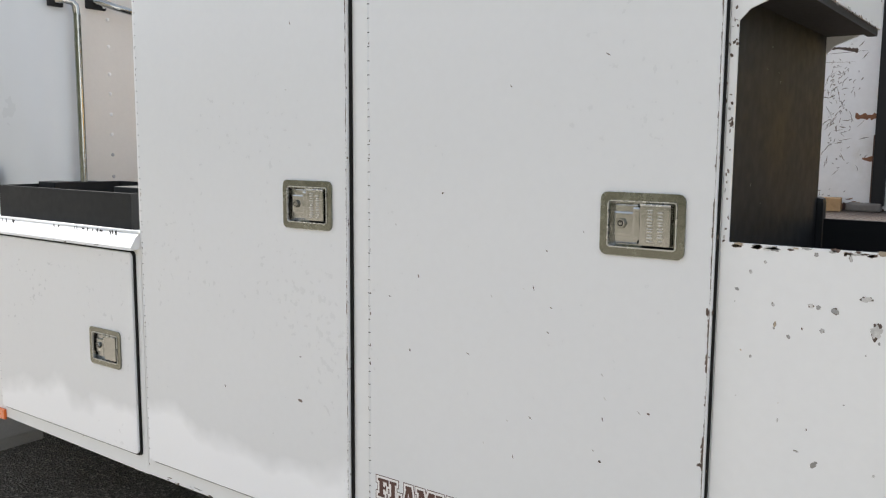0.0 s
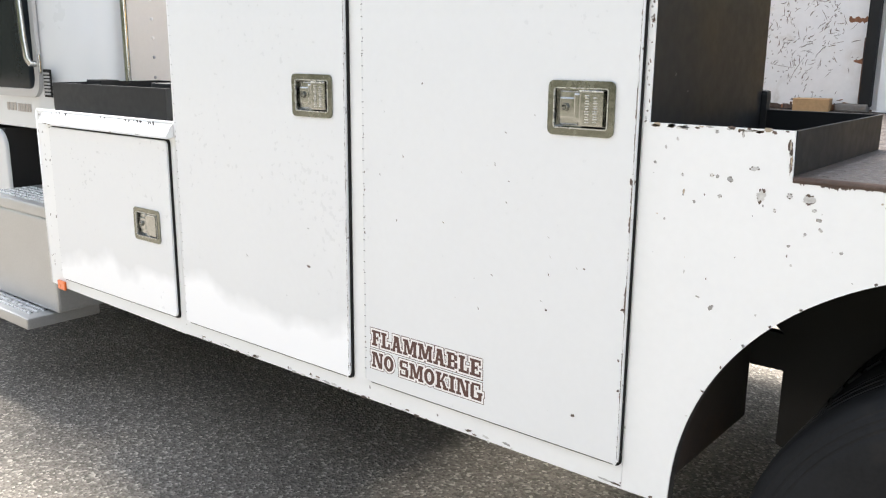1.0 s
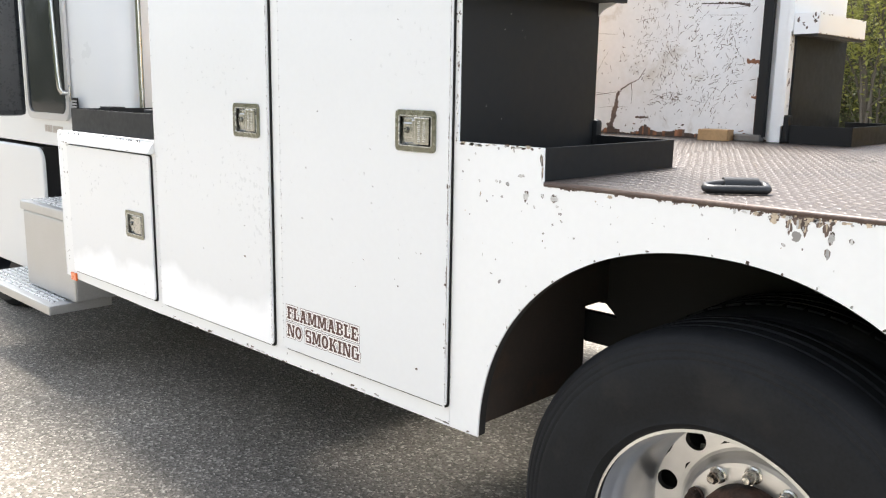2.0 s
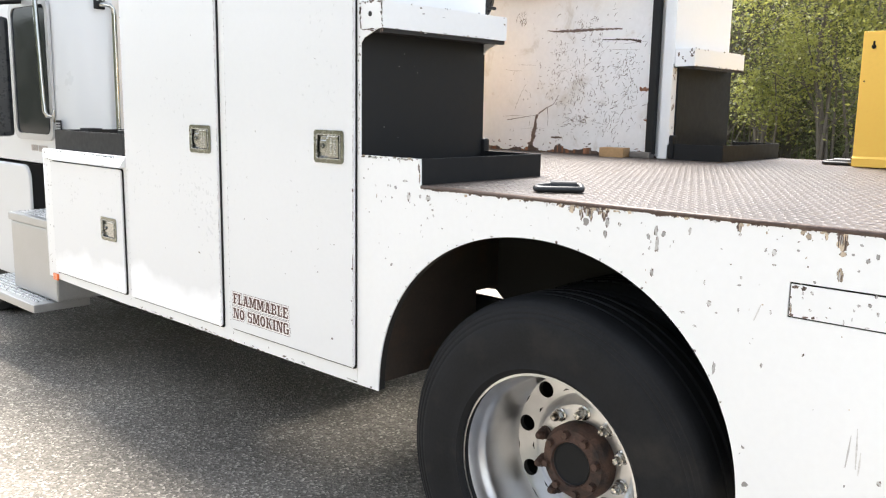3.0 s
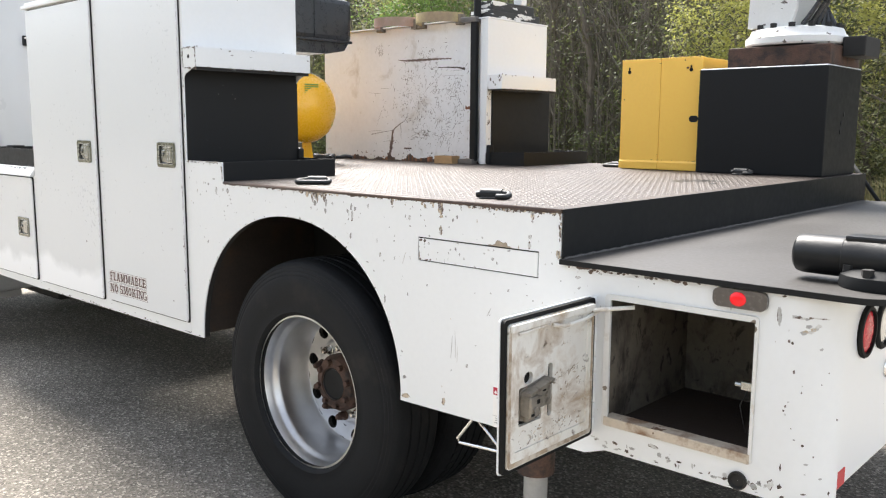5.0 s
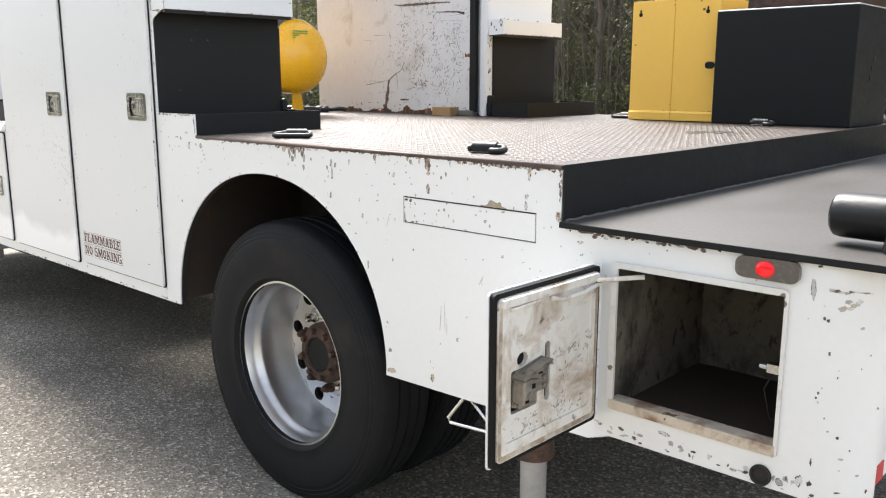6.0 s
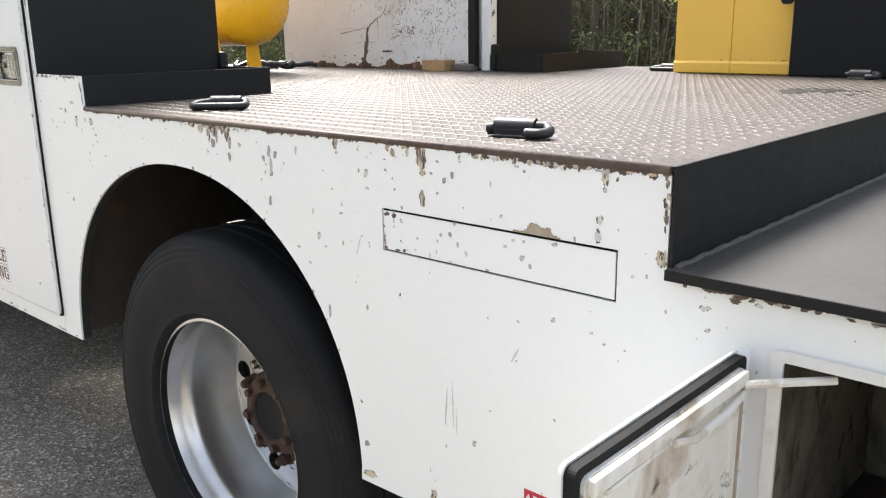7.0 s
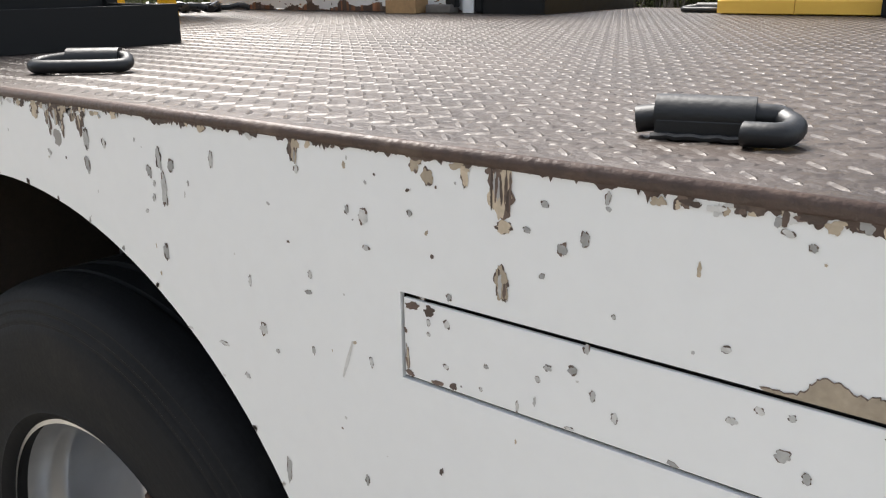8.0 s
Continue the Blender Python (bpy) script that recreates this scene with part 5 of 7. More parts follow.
for sy in (1.17, 1.372):
    b = Build()
    b.sheet([(sy - 0.03, DECK_Z + 0.001), (sy + 0.045, DECK_Z + 0.001), (sy + 0.02, 1.42), (sy - 0.03, 1.42)], w0=-1.66, w1=-1.645, place=lambda u, v, w: (w, u, v))
    part("tank_foot", b, TANKYELLOW, comp)
b = Build()
for r0 in range(6):
    b.box(-1.523, -1.521, 1.26, 1.36, 1.650 + r0 * 0.012, 1.656 + r0 * 0.012)
part("tank_print", b, GREENINK, tank, "small green printed label")
b = Build()
for r0 in range(4):
    b.box(-1.5475, -1.5455, 1.44, 1.485, 1.478 + r0 * 0.012, 1.483 + r0 * 0.012)
part("tank_print", b, GREENINK, tank, "small green printed label")
b = Build()
b.box(-1.95, -1.60, 1.02, 1.695, 1.985, 2.235, 0.03)
b.sheet([(1.05, 1.985), (1.68, 1.985), (1.64, 1.93), (1.50, 1.905), (1.08, 1.90)], w0=-1.94, w1=-1.61, place=lambda u, v, w: (w, u, v))
b.box(-1.61, -1.592, 1.03, 1.69, 1.975, 1.99, 0.003)
b.box(-1.602, -1.596, 1.40, 1.405, 2.0, 2.22)
part("motor_housing", b, GREYPLASTIC, comp, "glossy black moulded housing")
# unseen post added to carry the motor housing
b = Build()
b.box(-1.90, -1.80, 1.04, 1.16, 1.70, 1.91, 0.02)
part("housing_post", b, BLACK, comp)
hs = Build()
hs.tube([(-1.78 - 0.016 * i, 1.66 + 0.06 * math.sin(i * 0.8), DECK_Z + 0.018 + 0.012 * math.sin(i * 1.7)) for i in range(24)], 0.014, n=8)
hs.tube([(-1.76 - 0.018 * i, 1.78 + 0.05 * math.cos(i * 0.6), DECK_Z + 0.014 + 0.010 * abs(math.sin(i * 0.9))) for i in range(22)], 0.012, n=8)
solid("air_hose", hs, GREYPLASTIC, "loose black air hose on the deck", "hose")
b = Build()
b.box(-0.5, 0.5, -0.5, 0.5, -0.5, 0.5, 0.02)
bmesh.ops.transform(b.bm, matrix=pose(-0.985, 1.895, DECK_Z + 0.0235, 0, 0, 8) @ Matrix.Diagonal((0.125, 0.085, 0.045, 1)), verts=b.bm.verts)
solid("wood_block", b, WOOD, "short weathered wooden block on the deck", "wood block")

# ---- tie-down rings ----
def tie_ring(x, y, turn, flop):
    r = thing("tie_down_ring", "black steel tie-down ring on the deck", "tie-down", (x, y, DECK_Z), group="tie-down rings")
    m = pose(x, y, DECK_Z, 0, 0, turn)
    b = Build()
    b.cyl((-0.035, 0, 0.0170), (0.035, 0, 0.0170), 0.0150, n=24)
    b.box(-0.034, 0.034, -0.0150, 0.0150, 0.0018, 0.016, 0.002)
    b.tube([(-0.036 + 0.006 * q, -0.0160 - 0.0012 * (q % 2), 0.0026 + 0.0005 * (q % 3)) for q in range(13)], 0.0030, n=8)   # weld along the foot of the sleeve
    if not flop:
        b.cyl((-0.049, -0.002, 0.0125), (-0.034, -0.001, 0.0145), 0.0100, n=14)
    bmesh.ops.transform(b.bm, matrix=m, verts=b.bm.verts)
    part("sleeve", b, RINGBLACK, r)
    b = Build()
    pts = []
    if flop == 0:          # loop lies out past the end of the sleeve
        core = [(-0.03, 0, 0.0185), (0.03, 0.0, 0.0185), (0.050, 0.003, 0.0175), (0.055, -0.001, 0.0155), (0.061, -0.010, 0.0130), (0.058, -0.021, 0.0105), (0.050, -0.0295, 0.0100), (0.034, -0.030, 0.0100), (0.029, -0.029, 0.0100)]
    else:                  # loop lies down on the near side
        core = [(0.034, 0.0, 0.0185), (0.044, -0.004, 0.0175), (0.048, -0.016, 0.0125), (0.043, -0.030, 0.0105), (0.015, -0.036, 0.0105), (-0.045, -0.036, 0.0105), (-0.066, -0.031, 0.0105), (-0.074, -0.018, 0.0115), (-0.066, -0.005, 0.0145), (-0.034, 0.0, 0.0185)]
    sm = []
    for i in range(len(core) - 1):
        p0, p1 = Vector(core[max(i - 1, 0)]), Vector(core[i])
        p2, p3 = Vector(core[i + 1]), Vector(core[min(i + 2, len(core) - 1)])
        for k in range(4):
            t = k / 4
            sm.append(0.5 * ((2 * p1) + (p2 - p0) * t + (2 * p0 - 5 * p1 + 4 * p2 - p3) * t * t + (3 * p1 - p0 - 3 * p2 + p3) * t ** 3))
    sm.append(Vector(core[-1]))
    b.tube([m @ p for p in sm], 0.0090, n=14)
    part("ring", b, RINGBLACK, r)


tie_ring(0.796, 0.134, 16, 0)
tie_ring(-0.074, 0.164, 40, 1)
tie_ring(0.765, 2.030, -8, 0)
tie_ring(-0.03, 2.25, 0, 1)

# ---- vise on the rear corner ----
vise = thing("bench_vise", "black bench vise bolted on the rear deck corner", "vise", (1.86, 0.13, LOW_Z))
VX = 0.05
VISEBLACK = material("vise_black", (0.008, 0.0085, 0.0095), 0.42, vary=0.2, scale=20, fine=120, bump=0.05, spec=0.35)
VY = 0.17
b = Build()
b.lathe([(0.0005, 1.655), (0.036, 1.655), (0.043, 1.661), (0.046, 1.675), (0.047, 1.765)], (VX, VY, 1.183), axis="x", n=32)
b.lathe([(0.047, 1.765), (0.050, 1.768), (0.051, 1.80), (0.052, 1.955), (0.058, 1.965), (0.060, 2.0), (0.052, 2.01), (0.045, 2.03), (0.044, 2.16), (0.0005, 2.165)], (VX, VY, 1.183), axis="x", n=32)
b.box(VX + 1.768, VX + 1.93, VY - 0.030, VY + 0.030, 1.20, 1.2355, 0.006)
part("screw_barrel", b, VISEBLACK, vise, "black cast barrel with worn end")
b = Build()
b.sheet([(1.86, 1.215), (1.90, 1.235), (1.945, 1.285), (1.975, 1.303), (2.02, 1.308), (2.10, 1.305), (2.10, 1.275), (2.02, 1.270), (1.995, 1.250), (1.985, 1.205)], w0=VY - 0.034, w1=VY + 0.034, place=lambda u, v, w: (u + VX, w, v))
bmesh.ops.bevel(b.bm, geom=[e for e in b.bm.edges if e.calc_face_angle(0) > 0.9], offset=0.008, segments=2, profile=0.6, affect="EDGES")
part("jaw", b, BLACK, vise)
b = Build()
b.lathe([(0.0005, 0.0), (0.088, 0.0), (0.09, 0.006), (0.086, 0.028), (0.070, 0.036), (0.055, 0.040), (0.0005, 0.040)], (1.875 + VX / 2, VY - 0.02, LOW_Z + 0.003), axis="z", n=40)
b.box(1.83, 1.95, VY - 0.04, VY + 0.03, LOW_Z + 0.03, 1.16, 0.006)
part("swivel_base", b, BLACK, vise)
for a in (200, 260, 330):
    x, y = 1.875 + VX / 2 + 0.07 * math.cos(radians(a)), VY - 0.02 + 0.07 * math.sin(radians(a))
    part("base_bolt", Build().hexnut((x, y, LOW_Z + 0.03), (x, y, LOW_Z + 0.05), 0.013), DARK, vise)

# ---- stickers ----
def text_mesh(word, size, spread, depth=0.0002):
    cu = bpy.data.curves.new("letters", "FONT")
    cu.body, cu.size, cu.offset, cu.extrude = word, size, spread, depth
    cu.space_character = 1.08
    ob = bpy.data.objects.new("letters", cu)
    scene.collection.objects.link(ob)
    bpy.context.view_layer.update()
    me = bpy.data.meshes.new_from_object(ob.evaluated_get(bpy.context.evaluated_depsgraph_get()))
    bpy.data.objects.remove(ob)
    return me


# slab letters on a 0..w by 0..1 grid, as strokes (x0, x1, z0, z1) or slanted bars
def slab_letter(ch):
    """Strokes of a slab-serif capital; returns width and polygons in a unit-high box."""
    S, T = 0.30, 0.16                       # stem, serif thickness
    q = lambda x0, x1, z0, z1: [(x0, z0), (x1, z0), (x1, z1), (x0, z1)]
    sl = lambda xa, za, xb, zb, w: [(xa - w / 2, za), (xa + w / 2, za), (xb + w / 2, zb), (xb - w / 2, zb)]
    ring = lambda cx, w: [(cx + w * math.cos(a * math.pi / 14), 0.5 + 0.5 * math.sin(a * math.pi / 14)) for a in range(28)]
    if ch == "F":
        return 0.86, [q(0.12, 0.42, 0, 1), q(0, 0.54, 0, T), q(0, 0.86, 1 - T, 1), q(0.70, 0.86, 0.66, 1), q(0.4, 0.62, 0.44, 0.58), q(0.56, 0.66, 0.36, 0.66)]
    if ch == "L":
        return 0.86, [q(0.12, 0.42, 0, 1), q(0, 0.54, 1 - T, 1), q(0, 0.86, 0, T), q(0.70, 0.86, 0, 0.38)]
    if ch == "A":
        return 1.10, [sl(0.26, 0, 0.50, 1, 0.22), sl(0.82, 0, 0.60, 1, 0.30), q(0, 0.44, 0, T), q(0.60, 1.10, 0, T), q(0.3, 0.8, 0.28, 0.42), q(0.30, 0.72, 1 - T, 1)]
    if ch == "M":
        return 1.32, [q(0.12, 0.32, 0, 1), q(0.98, 1.24, 0, 1), sl(0.34, 1, 0.64, 0.12, 0.26), sl(0.98, 1, 0.68, 0.12, 0.22), q(0, 0.44, 0, T), q(0.84, 1.32, 0, T), q(0, 0.36, 1 - T, 1), q(0.96, 1.32, 1 - T, 1)]
    if ch == "B":
        return 0.98, [q(0.12, 0.42, 0, 1), q(0, 0.7, 0, T), q(0, 0.7, 1 - T, 1), q(0.4, 0.72, 0.44, 0.58), q(0.66, 0.95, 0.09, 0.46), q(0.64, 0.92, 0.56, 0.91)]
    if ch == "E":
        return 0.92, [q(0.12, 0.42, 0, 1), q(0, 0.92, 0, T), q(0, 0.90, 1 - T, 1), q(0.74, 0.90, 0.68, 1), q(0.76, 0.92, 0, 0.34), q(0.4, 0.62, 0.44, 0.58), q(0.56, 0.66, 0.36, 0.66)]
    if ch == "N":
        return 1.16, [q(0.12, 0.32, 0, 1), q(0.86, 1.06, 0, 1), sl(0.36, 1, 0.86, 0, 0.30), q(0, 0.44, 0, T), q(0.74, 1.16, 1 - T, 1), q(0, 0.4, 1 - T, 1)]
    if ch == "O":
        out = ring(0.48, 0.48)
        return 0.98, [("ring", 0.48, 0.48, 0.16)]
    if ch == "S":
        return 0.86, [q(0.0, 0.28, 0.54, 0.88), q(0.56, 0.86, 0.12, 0.5), q(0.06, 0.80, 0.86, 1), q(0.06, 0.80, 0, 0.14), q(0.10, 0.76, 0.43, 0.60), q(0.66, 0.80, 0.68, 1), q(0.04, 0.18, 0, 0.34)]
    if ch == "K":
        return 1.12, [q(0.12, 0.42, 0, 1), q(0, 0.52, 0, T), q(0, 0.52, 1 - T, 1), sl(0.46, 0.4, 0.86, 1, 0.20), sl(0.62, 0.55, 0.92, 0, 0.30), q(0.66, 1.12, 0, T), q(0.66, 1.08, 1 - T, 1)]
    if ch == "I":
        return 0.56, [q(0.13, 0.43, 0, 1), q(0, 0.56, 0, T), q(0, 0.56, 1 - T, 1)]
    if ch == "G":
        return 1.02, [q(0.0, 0.30, 0.12, 0.88), q(0.10, 0.84, 0.86, 1), q(0.10, 0.80, 0, 0.14), q(0.68, 0.84, 0.66, 1), q(0.66, 0.94, 0.0, 0.46), q(0.54, 1.02, 0.36, 0.50)]
    return 0.5, []


def grow(poly, d):
    cx, cz = sum(p[0] for p in poly) / len(poly), sum(p[1] for p in poly) / len(poly)
    area = sum(poly[i][0] * poly[(i + 1) % len(poly)][1] - poly[(i + 1) % len(poly)][0] * poly[i][1] for i in range(len(poly)))
    s = 1 if area > 0 else -1
    out = []
    for i in range(len(poly)):
        p0, p1, p2 = Vector(poly[i - 1]), Vector(poly[i]), Vector(poly[(i + 1) % len(poly)])
        n1, n2 = (p1 - p0).normalized(), (p2 - p1).normalized()
        n1, n2 = Vector((n1.y, -n1.x)) * s, Vector((n2.y, -n2.x)) * s
        m = (n1 + n2)
        k = d / max(0.35, (1 + n1.dot(n2)) / 2) / 2
        out.append((p1.x + m.x * k, p1.y + m.y * k))
    return out


def slab_word(word, x0, x1, z0, z1, y, d, b):
    """Letters as thin overlapping plates; d widens each stroke (metres)."""
    wid = [slab_letter(c)[0] if c != " " else 0.42 for c in word]
    gap = 0.07
    total = sum(wid) + gap * (len(word) - 1)
    kx, kz = (x1 - x0) / total, z1 - z0
    at = 0.0
    layer = 0
    for c, w in zip(word, wid):
        for g in (slab_letter(c)[1] if c != " " else []):
            layer += 1
            yy = y - 0.000004 * (layer % 12)
            if g and g[0] == "ring":
                _, cx, a, tck = g
                n = 32
                outr = [(x0 + (at + cx) * kx + (a * kx + d) * math.cos(2 * math.pi * i / n), z0 + 0.5 * kz + (0.5 * kz + d) * math.sin(2 * math.pi * i / n)) for i in range(n)]
                inr = [(x0 + (at + cx) * kx + max(0.001, 0.18 * kx - d) * math.cos(2 * math.pi * i / n), z0 + 0.5 * kz + max(0.001, 0.30 * kz - d) * math.sin(2 * math.pi * i / n)) for i in range(n)]
                A = [b.bm.verts.new((u, yy, v)) for u, v in outr]
                C = [b.bm.verts.new((u, yy, v)) for u, v in inr]
                for i in range(n):
                    b.bm.faces.new((A[i], A[(i + 1) % n], C[(i + 1) % n], C[i]))
            else:
                pg = grow([(x0 + (at + u) * kx, z0 + v * kz) for u, v in g], d)
                b.bm.faces.new([b.bm.verts.new((u, yy, v)) for u, v in pg])
        at += w + gap
    return b


stk = thing("warning_sticker", "brown outlined slab-letter FLAMMABLE NO SMOKING sticker on a door", "sticker", (-1.25, -0.0125, 0.73))
for name, mt, d, y in (("outline", INKBROWN, 0.0062, -0.01215), ("border", INKWHITE, 0.0046, -0.01235), ("letters", INKBROWN, 0.0, -0.01255)):
    b = Build()
    slab_word("FLAMMABLE", -1.414, -1.077, 0.7465, 0.7865, y, d, b)
    slab_word("NO SMOKING", -1.415, -1.071, 0.6905, 0.7305, y, d, b)
    part(name, b, mt, stk)

# danger label on the skirt
dl = thing("danger_label", "white danger label with red header on the skirt", "label", (0.97, 0, 0.66))
LX0, LX1, LZ0, LZ1 = 0.9195, 1.0175, 0.599, 0.7205
b = Build()
b.box(LX0, LX1, -0.0006, -0.0001, LZ0, LZ1)
part("backing", b, INKWHITE, dl)
b = Build()
b.box(LX0 + 0.0015, LX1 - 0.0015, -0.0010, -0.0006, 0.697, 0.7195)
part("red_header", b, INKRED, dl)
me = text_mesh("DANGER", 0.0162, 0.0004)
me.transform(pose(0.9385, -0.0011, 0.7015, 90, 0, 0))
me.materials.clear()
me.materials.append(INKWHITE)
part("danger_word", me, None, dl, "white DANGER lettering")
b = Build()
b.sheet([(0.924, 0.7015), (0.9355, 0.7015), (0.92975, 0.7125)], w0=-0.0014, w1=-0.0010)
part("warning_triangle", b, INKWHITE, dl)
b = Build()
b.sheet([(0.935, 0.690), (0.944, 0.690), (0.962, 0.650), (0.954, 0.645), (0.946, 0.655)], w0=-0.0010, w1=-0.0006)
b.sheet([(0.948, 0.646), (0.975, 0.642), (0.975, 0.638), (0.948, 0.641)], w0=-0.0010, w1=-0.0006)
b.sheet([(0.982, 0.692), (1.003, 0.692), (1.003, 0.662), (0.982, 0.662)], w0=-0.0010, w1=-0.0006)
b.sheet([(0.985, 0.650), (1.002, 0.648), (1.000, 0.641), (0.990, 0.641)], w0=-0.0010, w1=-0.0006)
part("pictogram", b, INKBLACK, dl)
b = Build()
b.box(LX0, LX1, -0.0010, -0.0006, 0.6335, 0.6345)
for k, (u, v) in enumerate(((0.93, 1.005), (0.93, 1.0), (0.927, 1.008), (0.945, 0.975))):
    b.box(u, v, -0.0010, -0.0006, 0.6255 - 0.0068 * k, 0.6285 - 0.0068 * k)
part("small_print", b, INKGREY, dl, "grey bars of small print")

# ---- paint chips on the bed side, flat patches of bare metal and filler ----
def blob(b, x, z, w, h, y, m, rg, plane="y"):
    """A ragged flat patch; plane says which way it faces (y: (x, z), x: y is the fixed x and x runs along y)."""
    n = max(9, min(36, int(900 * (w + h)) + 7))
    ph, p2 = rg.random() * 6.3, rg.random() * 6.3
    a3, a5 = rg.uniform(0.08, 0.30), rg.uniform(0.05, 0.18)
    vs = []
    for i in range(n):
        a = 2 * math.pi * i / n
        k = 0.92 + a3 * math.sin(2 * a + ph) + a5 * math.sin(5 * a + p2) + rg.uniform(-0.14, 0.14)
        u, v = x + 0.5 * w * k * math.cos(a), z + 0.5 * h * k * math.sin(a)
        vs.append(b.bm.verts.new((u, y, v) if plane == "y" else (y, u, v)))
    f = b.bm.faces.new(vs)
    f.material_index = m


def chip(b, x, z, w, h, y, m, rg, plane="y"):
    """A chip on a slightly larger dark patch, which leaves a thin dark outline."""
    blob(b, x, z, w + 0.0001, h + 0.0001, y, 1, rg, plane)
    blob(b, x + 0.0002, z - 0.0002, w * 0.94, h * 0.94, y - (0.0001 if plane == "y" else -0.0001), m, rg, plane)


rg = random.Random(21)
b = Build()
CY = -0.0004
ar_pts = arch(28)


def in_arch(x, z):
    if not -0.635 < x < 0.55:
        return False
    for (u0, v0), (u1, v1) in zip(ar_pts, ar_pts[1:]):
        if u0 <= x <= u1:
            return z < v0 + (v1 - v0) * (x - u0) / max(1e-6, u1 - u0) + 0.012
    return z < 0.62


def patches(rows, m, y):
    """Lost paint at known places: (x, z, width, height) each, in bare metal (0), rust (1) or filler (2)."""
    for x, z, w, h in rows:
        k = 0.86 if m == 0 else 1.0
        (chip if m != 1 else blob)(b, x, z, k * w, k * h, y, m, rg)
        if m != 0 and h > 0.02:
            for k in range(3):
                blob(b, x + rg.uniform(-0.3, 0.3) * w, z + rg.uniform(-0.35, 0.3) * h, w * rg.uniform(0.15, 0.3), h * rg.uniform(0.3, 0.7), y - 0.0002 - 0.00002 * k, (2, 0, 2)[k] if m == 1 else (1, 0, 1)[k], rg)


# filler and rust below the deck edge, at the step corner and along the foot of the skirt
patches([(0.069, 1.237, 0.018, 0.020), (0.120, 1.239, 0.034, 0.026), (0.150, 1.241, 0.018, 0.022), (0.498, 1.240, 0.013, 0.026), (0.373, 1.246, 0.020, 0.010), (0.631, 1.243, 0.012, 0.016), (0.642, 1.233, 0.010, 0.016), (0.676, 1.239, 0.007, 0.020),
         (0.7075, 1.230, 0.022, 0.036), (0.710, 1.2055, 0.016, 0.009), (0.7085, 1.163, 0.014, 0.026), (0.936, 1.245, 0.016, 0.009), (0.557, 0.612, 0.040, 0.014), (0.723, 0.630, 0.016, 0.022), (1.137, 1.134, 0.014, 0.023), (1.050, 1.235, 0.012, 0.026)], 2, CY)
patches([(0.097, 1.228, 0.013, 0.034), (0.126, 1.225, 0.012, 0.024), (0.165, 1.233, 0.016, 0.036), (0.445, 1.247, 0.018, 0.014), (0.305, 1.247, 0.016, 0.020), (-0.462, 1.303, 0.008, 0.030), (-0.459, 1.275, 0.006, 0.030), (-0.39, 1.247, 0.014, 0.010),
         (1.120, 1.243, 0.012, 0.014), (0.970, 1.246, 0.012, 0.010)], 1, CY)
for k, dx in enumerate((-0.0075, -0.0035, 0.0005, 0.0045, 0.0080)):   # burnt streaks down the widest run
    blob(b, 0.7075 + dx, 1.231 + 0.003 * (k % 2), 0.0026, 0.030 - 0.004 * (k % 3), CY - 0.0004, 1, rg)
# bare grey flecks: by the tray, over the arch, round the slot
patches([(-0.680, 1.289, 0.006, 0.007), (-0.699, 1.260, 0.007, 0.006), (-0.645, 1.242, 0.006, 0.006), (-0.620, 1.196, 0.006, 0.007), (-0.591, 1.246, 0.009, 0.008), (-0.581, 1.245, 0.007, 0.008), (-0.558, 1.242, 0.012, 0.012), (-0.574, 1.211, 0.008, 0.008),
         (-0.518, 1.264, 0.020, 0.009), (-0.503, 1.219, 0.018, 0.026), (-0.659, 1.305, 0.005, 0.006), (-0.588, 1.322, 0.008, 0.007), (-0.542, 1.320, 0.006, 0.010), (-0.674, 1.158, 0.005, 0.005), (-0.456, 1.224, 0.012, 0.010), (-0.424, 1.221, 0.022, 0.020),
         (-0.415, 1.204, 0.009, 0.007), (-0.406, 1.189, 0.009, 0.008), (-0.402, 1.173, 0.007, 0.008), (-0.425, 1.163, 0.006, 0.006), (-0.478, 1.197, 0.006, 0.007), (-0.450, 1.140, 0.006, 0.006), (-0.600, 1.023, 0.010, 0.003), (-0.367, 1.248, 0.012, 0.008)], 0, CY)
patches([(0.172, 1.213, 0.013, 0.026), (0.206, 1.212, 0.008, 0.013), (0.168, 1.185, 0.011, 0.024), (0.302, 1.207, 0.011, 0.026), (0.306, 1.176, 0.014, 0.036), (0.321, 1.202, 0.014, 0.014), (0.283, 1.192, 0.009, 0.018), (0.290, 1.180, 0.006, 0.007),
         (0.287, 1.165, 0.006, 0.010), (0.385, 1.216, 0.008, 0.018), (0.272, 1.149, 0.006, 0.006), (0.297, 1.110, 0.010, 0.022), (0.575, 1.192, 0.013, 0.015), (0.577, 1.166, 0.009, 0.006), (0.500, 1.221, 0.007, 0.008), (0.509, 1.129, 0.007, 0.008),
         (0.506, 1.112, 0.009, 0.006), (0.441, 1.061, 0.013, 0.014), (0.379, 1.030, 0.018, 0.005), (0.508, 1.057, 0.006, 0.009), (0.427, 1.106, 0.005, 0.012), (0.411, 1.004, 0.009, 0.007), (0.624, 1.202, 0.006, 0.006), (0.090, 1.190, 0.008, 0.008)], 0, CY)
